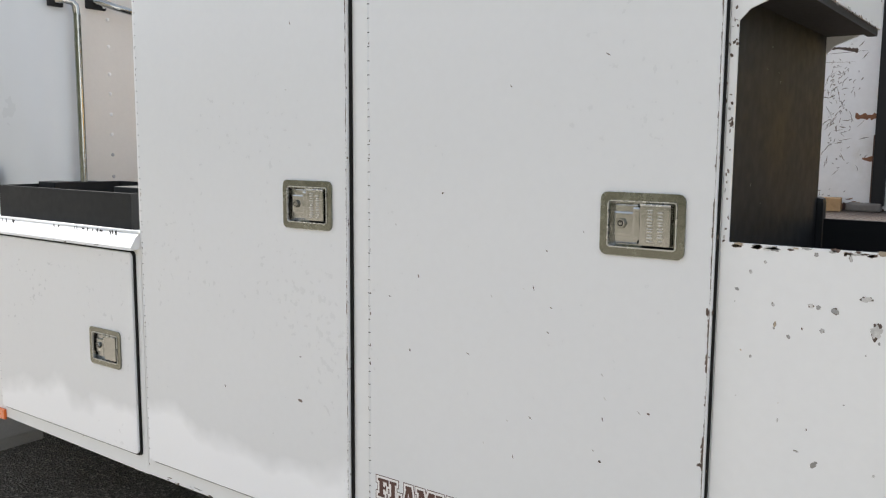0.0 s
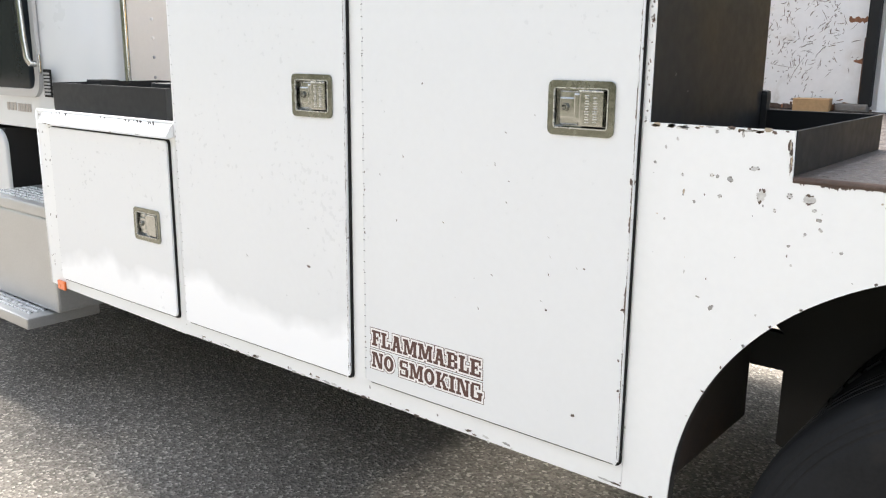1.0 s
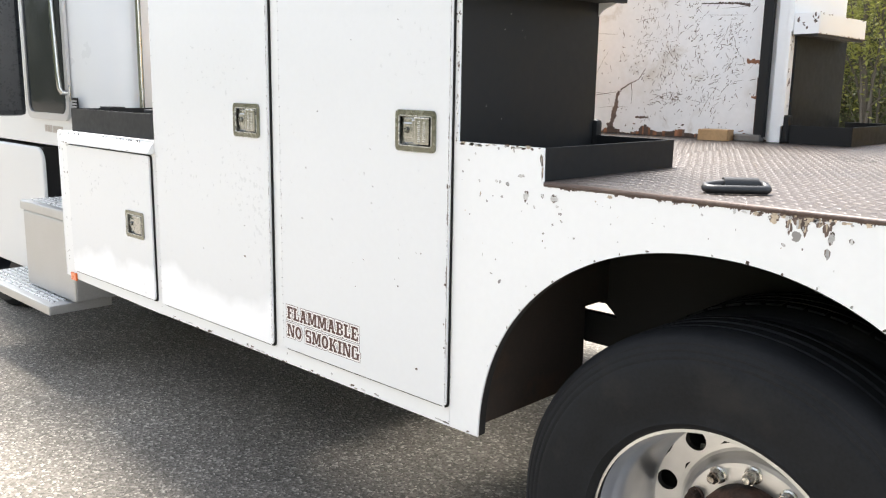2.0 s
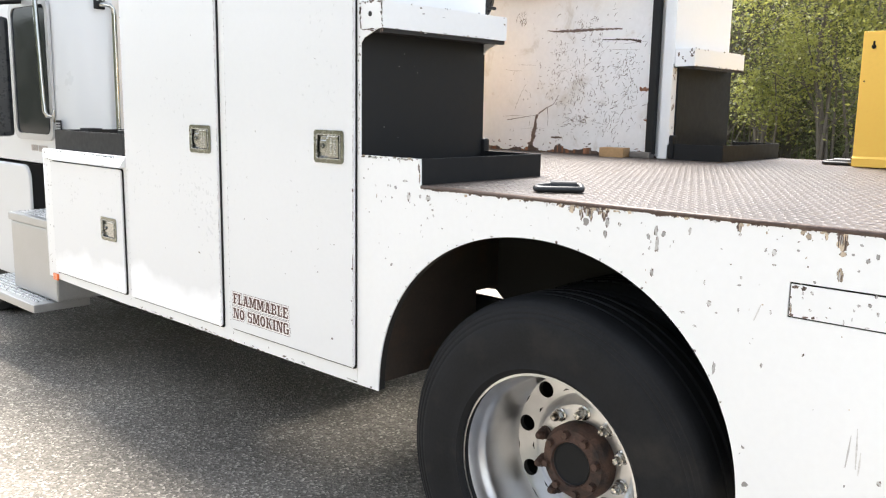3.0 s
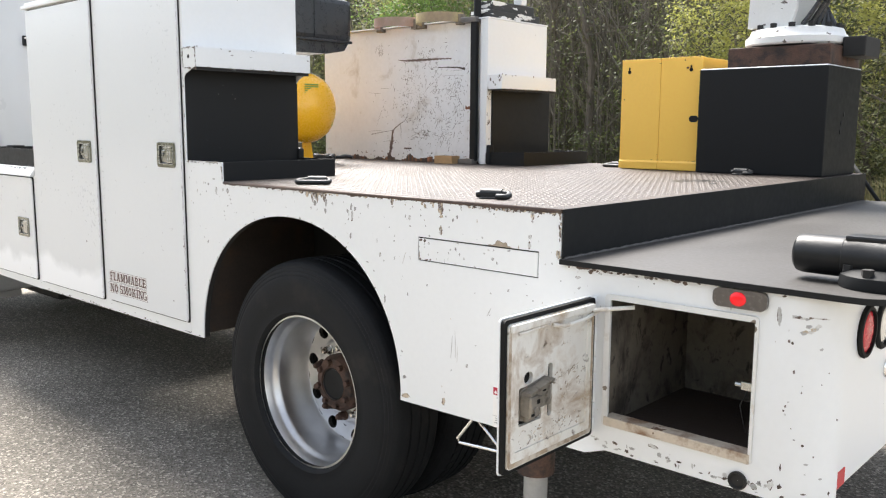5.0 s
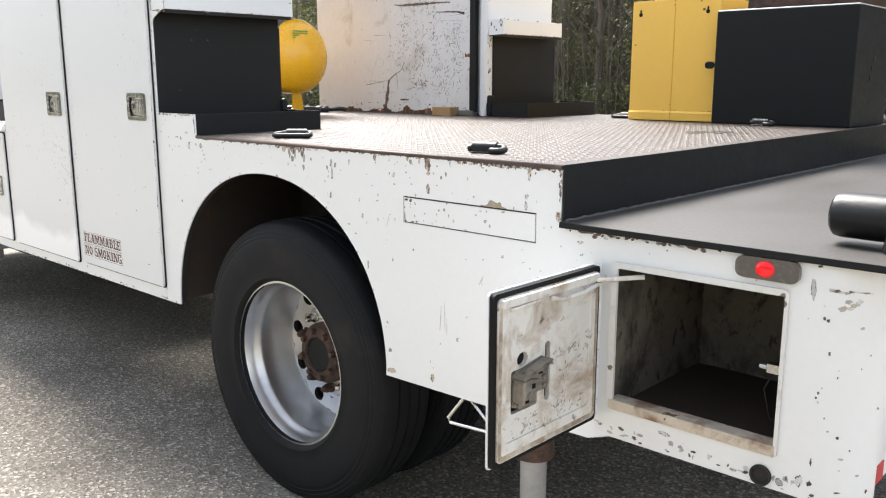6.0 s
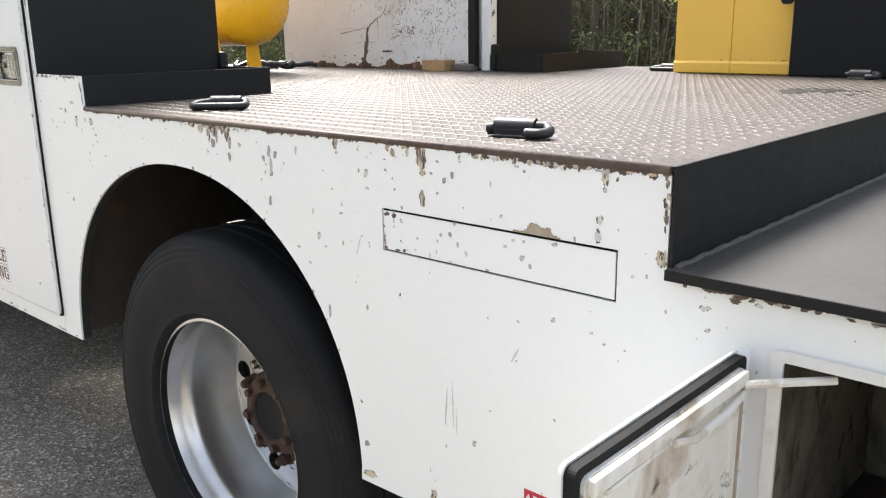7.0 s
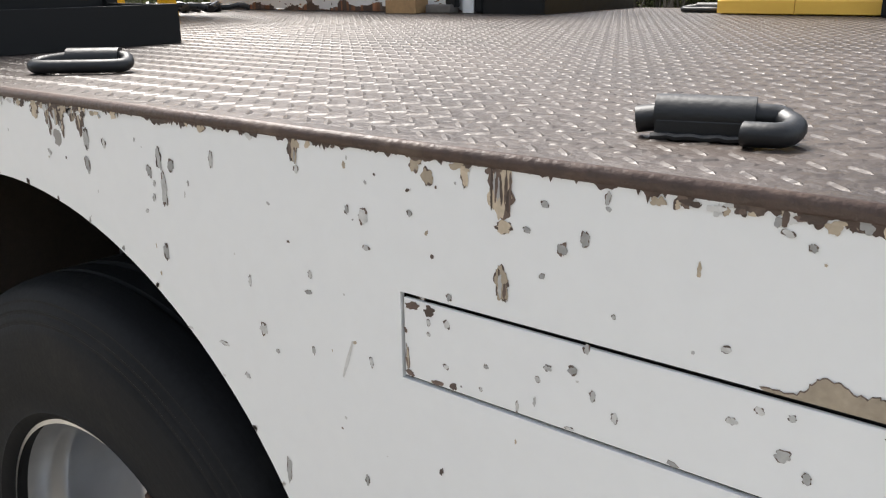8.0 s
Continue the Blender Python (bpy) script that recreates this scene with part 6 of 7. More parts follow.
patches([(0.729, 1.207, 0.007, 0.006), (0.742, 1.176, 0.005, 0.006), (0.757, 1.198, 0.008, 0.012), (0.774, 1.208, 0.009, 0.013), (0.789, 1.238, 0.005, 0.011), (0.743, 1.227, 0.008, 0.006), (0.845, 1.243, 0.010, 0.007), (0.900, 1.234, 0.009, 0.006),
         (0.914, 1.228, 0.006, 0.006), (0.872, 1.156, 0.008, 0.006), (0.797, 1.159, 0.004, 0.004), (0.661, 1.142, 0.006, 0.007), (0.578, 1.065, 0.005, 0.012), (0.459, 1.043, 0.006, 0.005), (0.462, 0.918, 0.010, 0.030), (0.567, 0.947, 0.006, 0.012),
         (0.906, 0.996, 0.006, 0.005), (0.970, 1.013, 0.008, 0.011), (0.851, 0.831, 0.006, 0.005), (0.976, 0.854, 0.006, 0.006), (0.817, 0.762, 0.010, 0.012), (1.097, 1.103, 0.005, 0.006), (1.118, 1.107, 0.005, 0.006), (1.207, 1.052, 0.008, 0.007)], 0, CY)
patches([(1.043, 1.174, 0.011, 0.016), (1.041, 1.150, 0.012, 0.024), (1.050, 1.216, 0.008, 0.010), (1.207, 1.082, 0.006, 0.006), (1.148, 1.064, 0.005, 0.005), (1.036, 1.008, 0.006, 0.005), (1.057, 0.996, 0.005, 0.005), (0.903, 0.931, 0.005, 0.004)], 0, CY)
# the slot cover: flecks, and rust eating in from its forward corners
patches([(0.740, 1.097, 0.006, 0.006), (0.748, 1.108, 0.007, 0.007), (0.768, 1.112, 0.009, 0.008), (0.784, 1.097, 0.006, 0.009), (0.801, 1.086, 0.007, 0.009), (0.695, 1.094, 0.005, 0.005), (0.690, 1.074, 0.004, 0.005), (0.723, 1.070, 0.004, 0.010),
         (0.895, 1.122, 0.008, 0.006), (0.914, 1.123, 0.007, 0.005), (0.911, 1.097, 0.014, 0.009), (0.926, 1.087, 0.008, 0.008), (0.879, 1.110, 0.008, 0.007), (0.767, 1.0665, 0.008, 0.004), (0.640, 1.116, 0.006, 0.006), (0.844, 1.0665, 0.010, 0.005),
         (0.658, 1.119, 0.007, 0.008), (0.969, 1.127, 0.012, 0.007), (0.657, 1.083, 0.006, 0.006), (0.640, 1.106, 0.005, 0.004)], 0, 0.0003)
patches([(0.624, 1.1265, 0.016, 0.007), (0.641, 1.1255, 0.012, 0.009), (0.6178, 1.080, 0.004, 0.026), (0.620, 1.0675, 0.009, 0.006), (0.648, 1.0665, 0.012, 0.005), (0.664, 1.0680, 0.006, 0.008), (0.6165, 1.104, 0.003, 0.006)], 1, 0.0003)
# the torn patch over the slot, bare filler with a dark broken rim
for m, y, grow_by in ((1, CY - 0.0001, 0.0008), (2, CY - 0.0003, 0.0)):
    top = [(0.894, 0.0005), (0.905, 0.002), (0.916, 0.003), (0.921, 0.009), (0.925, 0.014), (0.931, 0.017), (0.938, 0.016), (0.944, 0.0125), (0.951, 0.011), (0.957, 0.013), (0.962, 0.012), (0.9635, 0.005), (0.972, 0.003), (0.980, 0.001)]
    jag = []
    rj = random.Random(5)
    for (xa, ha), (xb, hb) in zip(top, top[1:]):
        jag += [(xa + (xb - xa) * q / 4 + rj.uniform(-0.0007, 0.0007), max(0.0004, ha + (hb - ha) * q / 4 + rj.uniform(-0.0012, 0.0012))) for q in range(4)]
    top = jag + top[-1:]
    vs = [b.bm.verts.new((x + (grow_by * (x - 0.937) / 0.04), y, 1.1362 + h + grow_by)) for x, h in top]
    vs += [b.bm.verts.new((x, y, 1.1362)) for x, _ in reversed(top[1:-1])]
    b.bm.faces.new(vs).material_index = m
# ragged rust band under the deck edge: worn lower towards the rear
step, x, rag, drift = 0.0016, -0.445, [], 0.0
while x < 1.146:
    drift = 0.82 * drift + rg.gauss(0, 0.0012)
    base = 0.0015 + 0.0055 * math.exp(-((x - 0.965) / 0.045) ** 2) + 0.003 * math.exp(-((x - 1.09) / 0.04) ** 2) + 0.004 * math.exp(-((x - 0.13) / 0.06) ** 2) + (0.0012 if x > 0.87 else 0)
    spike = rg.uniform(0.001, 0.004) if rg.random() < 0.10 else 0.0
    rag.append((x, DECK_Z - 0.0085 - max(0.0003, base + drift + spike)))
    x += step
top_v = [b.bm.verts.new((x, CY - 0.0002, DECK_Z - 0.006)) for x, _ in rag]
low_v = [b.bm.verts.new((x, CY - 0.0002, z)) for x, z in rag]
for i in range(len(rag) - 1):
    b.bm.faces.new((top_v[i], top_v[i + 1], low_v[i + 1], low_v[i])).material_index = 3
for i in range(95):
    x = rg.choice((rg.uniform(-0.44, 1.14), rg.gauss(0.12, 0.07), rg.gauss(0.95, 0.06)))
    if not -0.44 < x < 1.14:
        continue
    blob(b, x, DECK_Z - 0.011 - rg.uniform(0.0, 0.006), rg.uniform(0.004, 0.013), rg.uniform(0.003, 0.010), CY - 0.0003 - 0.000005 * (i % 15), rg.choice((1, 1, 0, 2, 2)), rg)
# scattered chips, thick near the deck edge and round the arch, thin lower down
made = 0
while made < 120:
    x, z = rg.uniform(-0.71, 1.74), rg.uniform(0.64, 1.245)
    if in_arch(x, z) or (1.29 < x < 1.715 and 0.70 < z < 1.05) or (x < -0.46 and z > 1.325) or (x > 1.14 and z > 1.11):
        continue
    d = math.exp(-(1.25 - z) / 0.13) + (0.17 if x > 1.2 else 0.1) + (0.12 if (x < -0.42 and z > 1.1) else 0)
    if rg.random() > d:
        continue
    near_top = z > 1.12
    s = rg.choice((0.0025, 0.003, 0.004, 0.005 if near_top else 0.003)) * rg.uniform(0.6, 1.15)
    yy = CY if not (0.610 < x < 1.075 and 1.059 < z < 1.138) else 0.0002
    (chip if s > 0.0048 else blob)(b, x, z, s, s * rg.choice((0.7, 1.0, 1.0, 1.5, 2.2)), yy, rg.choice((0, 0, 0, 0, 0, 1, 2)), rg)
    made += 1
for i in range(60):
    if rg.random() < 0.6:
        blob(b, -0.7165 - rg.uniform(0.0, 0.008), rg.uniform(1.33, 1.69), rg.uniform(0.002, 0.005), rg.uniform(0.002, 0.008), CY, rg.choice((1, 1, 0)), rg)
    else:
        blob(b, rg.uniform(-0.715, -0.46), 1.3305 - rg.uniform(0.0, 0.006), rg.uniform(0.004, 0.02), rg.uniform(0.003, 0.008), CY, rg.choice((1, 1, 0, 2)), rg)
# chips along the arch rim, bottom rail and tail corner
for i in range(42):
    u, v = ar_pts[rg.randrange(3, 26)]
    q = Vector((u + 0.044, v - 0.585)).normalized() * rg.uniform(0.002, 0.005)
    blob(b, u + q.x, v + q.y, rg.uniform(0.003, 0.007), rg.uniform(0.003, 0.007), CY, rg.choice((0, 1)), rg)
for x, z, w, h, m in ((1.735, 1.060, 0.011, 0.040, 0), (1.738, 0.664, 0.016, 0.024, 0), (1.70, 0.648, 0.020, 0.014, 0), (1.44, 0.676, 0.030, 0.010, 0), (1.20, 1.08, 0.012, 0.008, 0), (1.24, 1.098, 0.014, 0.007, 1), (1.27, 1.098, 0.010, 0.006, 0)):
    chip(b, x, z, w, h, CY, m, rg)
for i in range(40):
    blob(b, rg.uniform(1.25, 1.75), rg.uniform(0.632, 0.660), rg.uniform(0.004, 0.016), rg.uniform(0.003, 0.012), CY, rg.choice((0, 0, 1)), rg)
chips = part("lost_paint", b, [CHIPGREY, CHIPDARK, CHIPTAN, EDGE], truck, "grey and rust-brown patches of lost paint")
tagged(chips, kind="stuff")
# oily dirt left on the deck plate
b = Build()
rs = random.Random(9)
for i in range(46):
    cx, cy = (0.81, 1.40) if i < 30 else (-0.20, 1.27)
    x, y = rs.gauss(cx, 0.055 if i < 30 else 0.10), rs.gauss(cy, 0.07)
    w, h, n = rs.uniform(0.02, 0.07), rs.uniform(0.015, 0.05), 14
    k0 = 1.0 if i < 30 else 0.4
    b.bm.faces.new([b.bm.verts.new((x + 0.5 * k0 * w * rs.uniform(0.6, 1.2) * math.cos(2 * math.pi * q / n), y + 0.5 * k0 * h * rs.uniform(0.6, 1.2) * math.sin(2 * math.pi * q / n), DECK_Z + 0.0011 + 0.00001 * i)) for q in range(n)])
tagged(part("dirt_wear", b, material("oily_deck_dirt", (0.010, 0.0085, 0.007), 0.45, vary=0.3, scale=30), truck), kind="stuff")
# long drag marks
b = Build()
for x, z, l, a in ((0.755, 0.81, 0.07, 85), (0.770, 0.82, 0.085, 92), (0.778, 0.79, 0.05, 88), (1.00, 0.66, 0.0, 0), (1.13, 0.63, 0.09, -4), (1.12, 0.78, 0.04, 4), (0.55, 1.06, 0.04, 70), (0.90, 0.94, 0.03, 60)):
    if l:
        m = pose(x, -0.0003, z, 0, -a, 0)
        vs = [b.bm.verts.new(m @ Vector(p)) for p in ((-l / 2, 0, -0.0012), (0, 0, -0.0022), (l / 2, 0, -0.0005), (l / 2, 0, 0.0006), (0, 0, 0.0016), (-l / 2, 0, 0.0008))]
        b.bm.faces.new(vs)
tagged(part("scrape_wear", b, CHIPGREY, truck), kind="stuff")
b = Build()                               # worn paint under the rear deck edge and at the step corner
for i in range(46):
    x = rg.choice((rg.uniform(1.16, 1.75), rg.gauss(1.26, 0.06), rg.gauss(1.42, 0.05)))
    if 1.152 < x < TAIL_X:
        blob(b, x, LOW_Z - 0.013 - 0.006 * rg.random() ** 2, rg.uniform(0.006, 0.022), rg.uniform(0.003, 0.010), CY - 0.00001 * i, rg.choice((1, 1, 0)), rg)
for i in range(26):
    blob(b, 1.144 - 0.006 * rg.random() ** 2, rg.uniform(1.125, 1.25), rg.uniform(0.002, 0.006), rg.uniform(0.004, 0.014), CY - 0.00001 * i, rg.choice((1, 1, 2)), rg)
tagged(part("lost_paint", b, [CHIPGREY, CHIPDARK, CHIPTAN], truck), kind="stuff")

# chips on the cabinets: door rims, frame strips and shelf edges
b = Build()
for i in range(34):                       # shelf front and its near end
    e = rg.choice((1.784, 1.706, 1.706, 1.706, 1.706, 1.745))
    blob(b, rg.uniform(0.004, 0.57), e + rg.uniform(-0.004, 0.003) if e != 1.745 else rg.uniform(1.71, 1.78), rg.uniform(0.003, 0.014), rg.uniform(0.002, 0.007), -0.6174, rg.choice((1, 1, 0)), rg, "x")
for i in range(46):
    if rg.random() < 0.5:
        blob(b, rg.choice((-0.621, -0.714)) + rg.uniform(-0.004, 0.004), rg.uniform(1.69, 1.782), rg.uniform(0.003, 0.008), rg.uniform(0.004, 0.016), -0.0016, 1, rg)
    else:
        blob(b, rg.uniform(-0.71, -0.622), rg.choice((1.782, 1.702)) + rg.uniform(-0.003, 0.003), rg.uniform(0.004, 0.016), rg.uniform(0.003, 0.006), -0.0016, 1, rg)
for i in range(6):
    blob(b, rg.uniform(0.01, 0.56), rg.uniform(1.338, 1.69), rg.uniform(0.002, 0.005), rg.uniform(0.002, 0.006), -0.7155, 0, rg, "x")
for i in range(110):
    e = rg.choice((-1.4935, -0.7310, -1.4365, -2.2085))
    z = rg.uniform(0.6, 2.0)
    blob(b, e + rg.uniform(-0.003, 0.004), z, rg.uniform(0.0015, 0.004), rg.uniform(0.002, 0.009), -0.0125 if rg.random() < 0.5 else -0.0004, 1, rg)
DINGS = ((-1.657, 1.731), (-1.672, 1.592), (-1.104, 1.580), (-0.920, 1.625), (-1.252, 1.386), (-0.956, 1.332), (-1.071, 1.222), (-1.051, 1.226), (-1.015, 1.194), (-1.139, 1.201), (-1.309, 1.222), (-1.382, 1.174), (-1.638, 1.009), (-1.640, 0.910), (-1.895, 0.898),
         (-1.330, 1.071), (-1.190, 1.085), (-1.020, 1.149), (-0.914, 1.090), (-0.908, 1.050), (-0.911, 1.013), (-1.053, 0.987), (-1.101, 0.972), (-0.829, 1.038), (-0.846, 1.037), (-1.153, 0.919), (-1.088, 0.906), (-0.914, 0.937), (-0.927, 0.954), (-1.366, 1.320), (-1.026, 1.294))
for x, z in DINGS:                        # small dings in the two tall doors
    if rg.random() < 0.5:
        blob(b, x, z, rg.uniform(0.003, 0.006), rg.uniform(0.003, 0.006), -0.0123, 1, rg)
    else:
        m = pose(x, -0.0123, z, 0, rg.uniform(20, 75), 0)
        l = rg.uniform(0.005, 0.011)
        b.bm.faces.new([b.bm.verts.new(m @ Vector(p)) for p in ((-l / 2, 0, 0.0003), (0, 0, -0.0012), (l / 2, 0, 0.0), (0, 0, 0.0011))]).material_index = rg.choice((0, 1, 1))
def ragged_edge(x, z0, z1, y):
    """Paint worn off along an upright sheet edge, in broken runs."""
    z, run = z0, 0.0
    while z < z1:
        run = max(0.0, 0.86 * run + rg.gauss(0.00005, 0.0007))
        w = 0.0003 + run + (rg.uniform(0.0, 0.0022) if rg.random() < 0.05 else 0.0)
        dz = rg.uniform(0.002, 0.006)
        b.bm.faces.new([b.bm.verts.new(p) for p in ((x - w, y, z), (x, y, z), (x, y, z + dz), (x - w * rg.uniform(0.4, 1.1), y, z + dz))]).material_index = 1
        z += dz


ragged_edge(D1[1] - 0.0026, 0.66, 2.03, -0.0122)
ragged_edge(D2[1] - 0.0026, 0.66, 2.03, -0.0122)
for x, z, w, h in ((-1.640, 0.909, 0.016, 0.006), (-0.741, 0.972, 0.008, 0.007), (-0.744, 0.868, 0.005, 0.006), (-0.741, 0.806, 0.007, 0.005), (-0.840, 0.725, 0.008, 0.009), (-0.739, 1.22, 0.005, 0.016)):
    blob(b, x, z, w, h, -0.0124, 1, rg)
for i in range(45):
    blob(b, rg.uniform(-2.2, -0.62), rg.uniform(0.592, 0.604), rg.uniform(0.004, 0.03), rg.uniform(0.003, 0.008), -0.0004, rg.choice((0, 1)), rg)
tagged(part("lost_paint", b, [CHIPGREY, CHIPDARK], tall), kind="stuff")
b = Build()
for i in range(40):
    blob(b, rg.uniform(-3.09, -3.05) if rg.random() < 0.5 else rg.uniform(-3.0, -2.25), rg.uniform(0.62, 1.23), rg.uniform(0.002, 0.008), rg.uniform(0.003, 0.012), -0.0004, rg.choice((0, 1)), rg)
for i in range(9):
    blob(b, rg.uniform(-3.05, -2.25), rg.uniform(1.199, 1.205), rg.uniform(0.006, 0.022), rg.uniform(0.002, 0.005), -0.0278, rg.choice((0, 1, 1)), rg)
for i in range(26):
    h = rg.uniform(0.004, 0.014)
    blob(b, rg.uniform(-2.62, -2.32) if i < 18 else rg.uniform(-3.0, -2.6), 1.2425 - 0.3 * h, rg.uniform(0.003, 0.010), h, -0.0105, 2, rg)
tagged(part("lost_paint", b, [CHIPGREY, CHIPDARK, BLACK], low), kind="stuff")
# rust along the foot, gouges and fine scratches on the scratched wall
b = Build()
WY = 1.9714


def stroke(x, z, l, a, wd, k, m=2, bend=0.0):
    """One tapering scratch through (x, z)."""
    mid = []
    for q in range(5):
        t = q / 4 - 0.5
        aa = a + bend * t
        mid.append((x + l * t * math.cos(aa), z + l * t * math.sin(aa), wd * (1 - 1.8 * abs(t)) + 0.0002, aa))
    yy = WY - 0.000002 * (k % 90)
    up = [b.bm.verts.new((u - w * math.sin(aa), yy, v + w * math.cos(aa))) for u, v, w, aa in mid]
    dn = [b.bm.verts.new((u + w * math.sin(aa), yy, v - w * math.cos(aa))) for u, v, w, aa in mid]
    for q in range(4):
        b.bm.faces.new((up[q], up[q + 1], dn[q + 1], dn[q])).material_index = m


def torn_line(pts, m, k):
    """A ragged band of lost paint along a line of (x, z, width)."""
    cols = []
    for (xa, za, wa), (xb, zb, wb) in zip(pts, pts[1:]):
        n = max(2, int(math.hypot(xb - xa, zb - za) / 0.006))
        for q in range(n):
            t = q / n
            w, dx, dz = wa + (wb - wa) * t, xb - xa, zb - za
            d = math.hypot(dx, dz)
            p, r = 0.5 * w * rg.uniform(0.35, 1.35), 0.5 * w * rg.uniform(0.35, 1.35)
            cols.append(((xa + dx * t - p * dz / d, za + dz * t + p * dx / d), (xa + dx * t + r * dz / d, za + dz * t - r * dx / d)))
    yy = WY - 0.0002 - 0.00002 * k
    vs = [[b.bm.verts.new((u, yy, v)) for u, v in c] for c in cols]
    for (p, q), (r, t) in zip(vs, vs[1:]):
        b.bm.faces.new((p, q, t, r)).material_index = m


torn_line([(-1.475, 1.889, 0.004), (-1.42, 1.883, 0.010), (-1.30, 1.879, 0.017), (-1.18, 1.881, 0.013), (-1.015, 1.877, 0.006)], 1, 0)
torn_line([(-1.132, 1.829, 0.004), (-1.04, 1.826, 0.009), (-0.96, 1.822, 0.010), (-0.907, 1.811, 0.014)], 1, 1)
torn_line([(-1.386, 1.557, 0.003), (-1.417, 1.508, 0.004), (-1.457, 1.492, 0.006), (-1.518, 1.454, 0.010)], 1, 2)
torn_line([(-1.520, 1.454, 0.010), (-1.530, 1.425, 0.020), (-1.536, 1.36, 0.032), (-1.551, 1.306, 0.030), (-1.564, 1.272, 0.055)], 1, 3)
torn_line([(-1.725, 1.422, 0.005), (-1.62, 1.437, 0.0025), (-1.52, 1.451, 0.003)], 1, 4)
torn_line([(-1.456, 1.49, 0.004), (-1.449, 1.44, 0.0025), (-1.452, 1.39, 0.002)], 2, 5)
torn_line([(-0.909, 1.586, 0.020), (-0.87, 1.584, 0.024), (-0.835, 1.584, 0.022)], 3, 6)
torn_line([(-0.878, 1.438, 0.008), (-0.85, 1.438, 0.015), (-0.833, 1.438, 0.018)], 3, 7)
torn_line([(-1.425, 1.336, 0.006), (-1.39, 1.336, 0.016), (-1.35, 1.337, 0.006)], 1, 8)
# rust eating upward from the foot
x, lift = -2.1, 0.012
while x < -0.80:
    lift = min(0.034, max(0.004, lift + rg.gauss(0, 0.005)))
    w = rg.uniform(0.006, 0.016)
    top = DECK_Z + lift + (0.03 * math.exp(-((x + 1.56) / 0.04) ** 2) + 0.022 * math.exp(-((x + 1.38) / 0.05) ** 2))
    b.bm.faces.new([b.bm.verts.new((u, WY - 0.0003, v)) for u, v in ((x, DECK_Z + 0.002), (x + w, DECK_Z + 0.002), (x + w, top + rg.uniform(-0.004, 0.003)), (x, top))]).material_index = rg.choice((0, 3, 0, 1))
    x += w
for k in range(30):
    blob(b, rg.uniform(-1.9, -0.85), DECK_Z + rg.uniform(0.02, 0.06), rg.uniform(0.004, 0.020), rg.uniform(0.003, 0.008), WY - 0.0001, rg.choice((0, 1, 3)), rg)
# fine scratches: knots of them, and a loose scatter
KNOTS = ((-1.288, 1.711, 0.035, 0.060, 75), (-1.27, 1.640, 0.045, 0.040, 120), (-1.279, 1.531, 0.020, 0.050, 95), (-1.306, 1.418, 0.035, 0.018, 2), (-1.229, 1.425, 0.014, 0.012, 20), (-0.958, 1.60, 0.020, 0.075, 110), (-0.975, 1.72, 0.03, 0.06, 60), (-1.04, 1.69, 0.06, 0.03, 20),
         (-1.00, 1.51, 0.05, 0.03, 30), (-1.42, 1.63, 0.035, 0.05, 60), (-1.15, 1.79, 0.03, 0.05, 55), (-1.24, 1.92, 0.04, 0.025, 50), (-1.39, 1.80, 0.02, 0.06, 80), (-1.14, 1.55, 0.07, 0.08, 60), (-1.08, 1.38, 0.06, 0.05, 85), (-1.64, 1.95, 0.02, 0.02, 65))
for i in range(860):
    if i % 5 < 3:
        cx, cz, sx, sz, turn = KNOTS[i % len(KNOTS)]
        x, z, a = rg.gauss(cx, sx), rg.gauss(cz, sz), radians(turn + rg.gauss(0, 24))
    else:
        x, z, a = rg.gauss(-1.16, 0.22), rg.gauss(1.58, 0.19), radians(rg.choice((rg.gauss(55, 22), rg.gauss(55, 22), rg.gauss(0, 15), rg.gauss(115, 20))))
    if not (-2.0 < x < -0.86 and 1.29 < z < 2.03):
        continue
    if i % 9 == 0:
        blob(b, x, z, rg.uniform(0.003, 0.009), rg.uniform(0.002, 0.008), WY - 0.000002 * (i % 60), rg.choice((1, 2)), rg)
    else:
        stroke(x, z, 0.007 + 0.030 * rg.random() ** 2, a, rg.uniform(0.0006, 0.0017), i, rg.choice((2, 2, 1)), rg.uniform(-0.6, 0.6))
for k in range(14):                       # long faint hairlines
    stroke(rg.uniform(-1.7, -0.9), rg.uniform(1.35, 1.95), rg.uniform(0.08, 0.20), radians(rg.choice((2, 60, 88, 170)) + rg.gauss(0, 6)), 0.0006, k, 2, rg.uniform(-0.2, 0.2))
for i in range(40):
    e = rg.choice((1.768, 1.69, 1.69))
    blob(b, rg.uniform(1.95, 2.47), e + rg.uniform(-0.004, 0.003), rg.uniform(0.004, 0.018), rg.uniform(0.003, 0.008), -0.6174, 1, rg, "x")
for i in range(9):
    blob(b, rg.uniform(-0.71, -0.622), rg.uniform(1.695, 1.765), rg.uniform(0.004, 0.014), rg.uniform(0.004, 0.02), 1.9476, 1, rg)
for i in range(16):
    blob(b, rg.uniform(1.945, 1.975), rg.uniform(1.40, 1.69), rg.uniform(0.003, 0.012), rg.uniform(0.004, 0.02), -0.7212, 1, rg, "x")
tagged(part("scratch_wear", b, [EDGE, CHIPDARK, material("scratch_brown", (0.19, 0.165, 0.14), 0.7, vary=0.3, scale=40, island=0.5), material("orange_brown_rust", (0.23, 0.105, 0.055), 0.8, vary=0.35, scale=40, island=0.3)], far, "rust and deep scratches"), kind="stuff")
# chips on the tail corner
b = Build()


def corner_chip(a, z, w, h, m):
    """A ragged chip lying on the rounded tail corner: angle round it, height, size."""
    n, rr = 11, TAIL_R + 0.0006
    vs = []
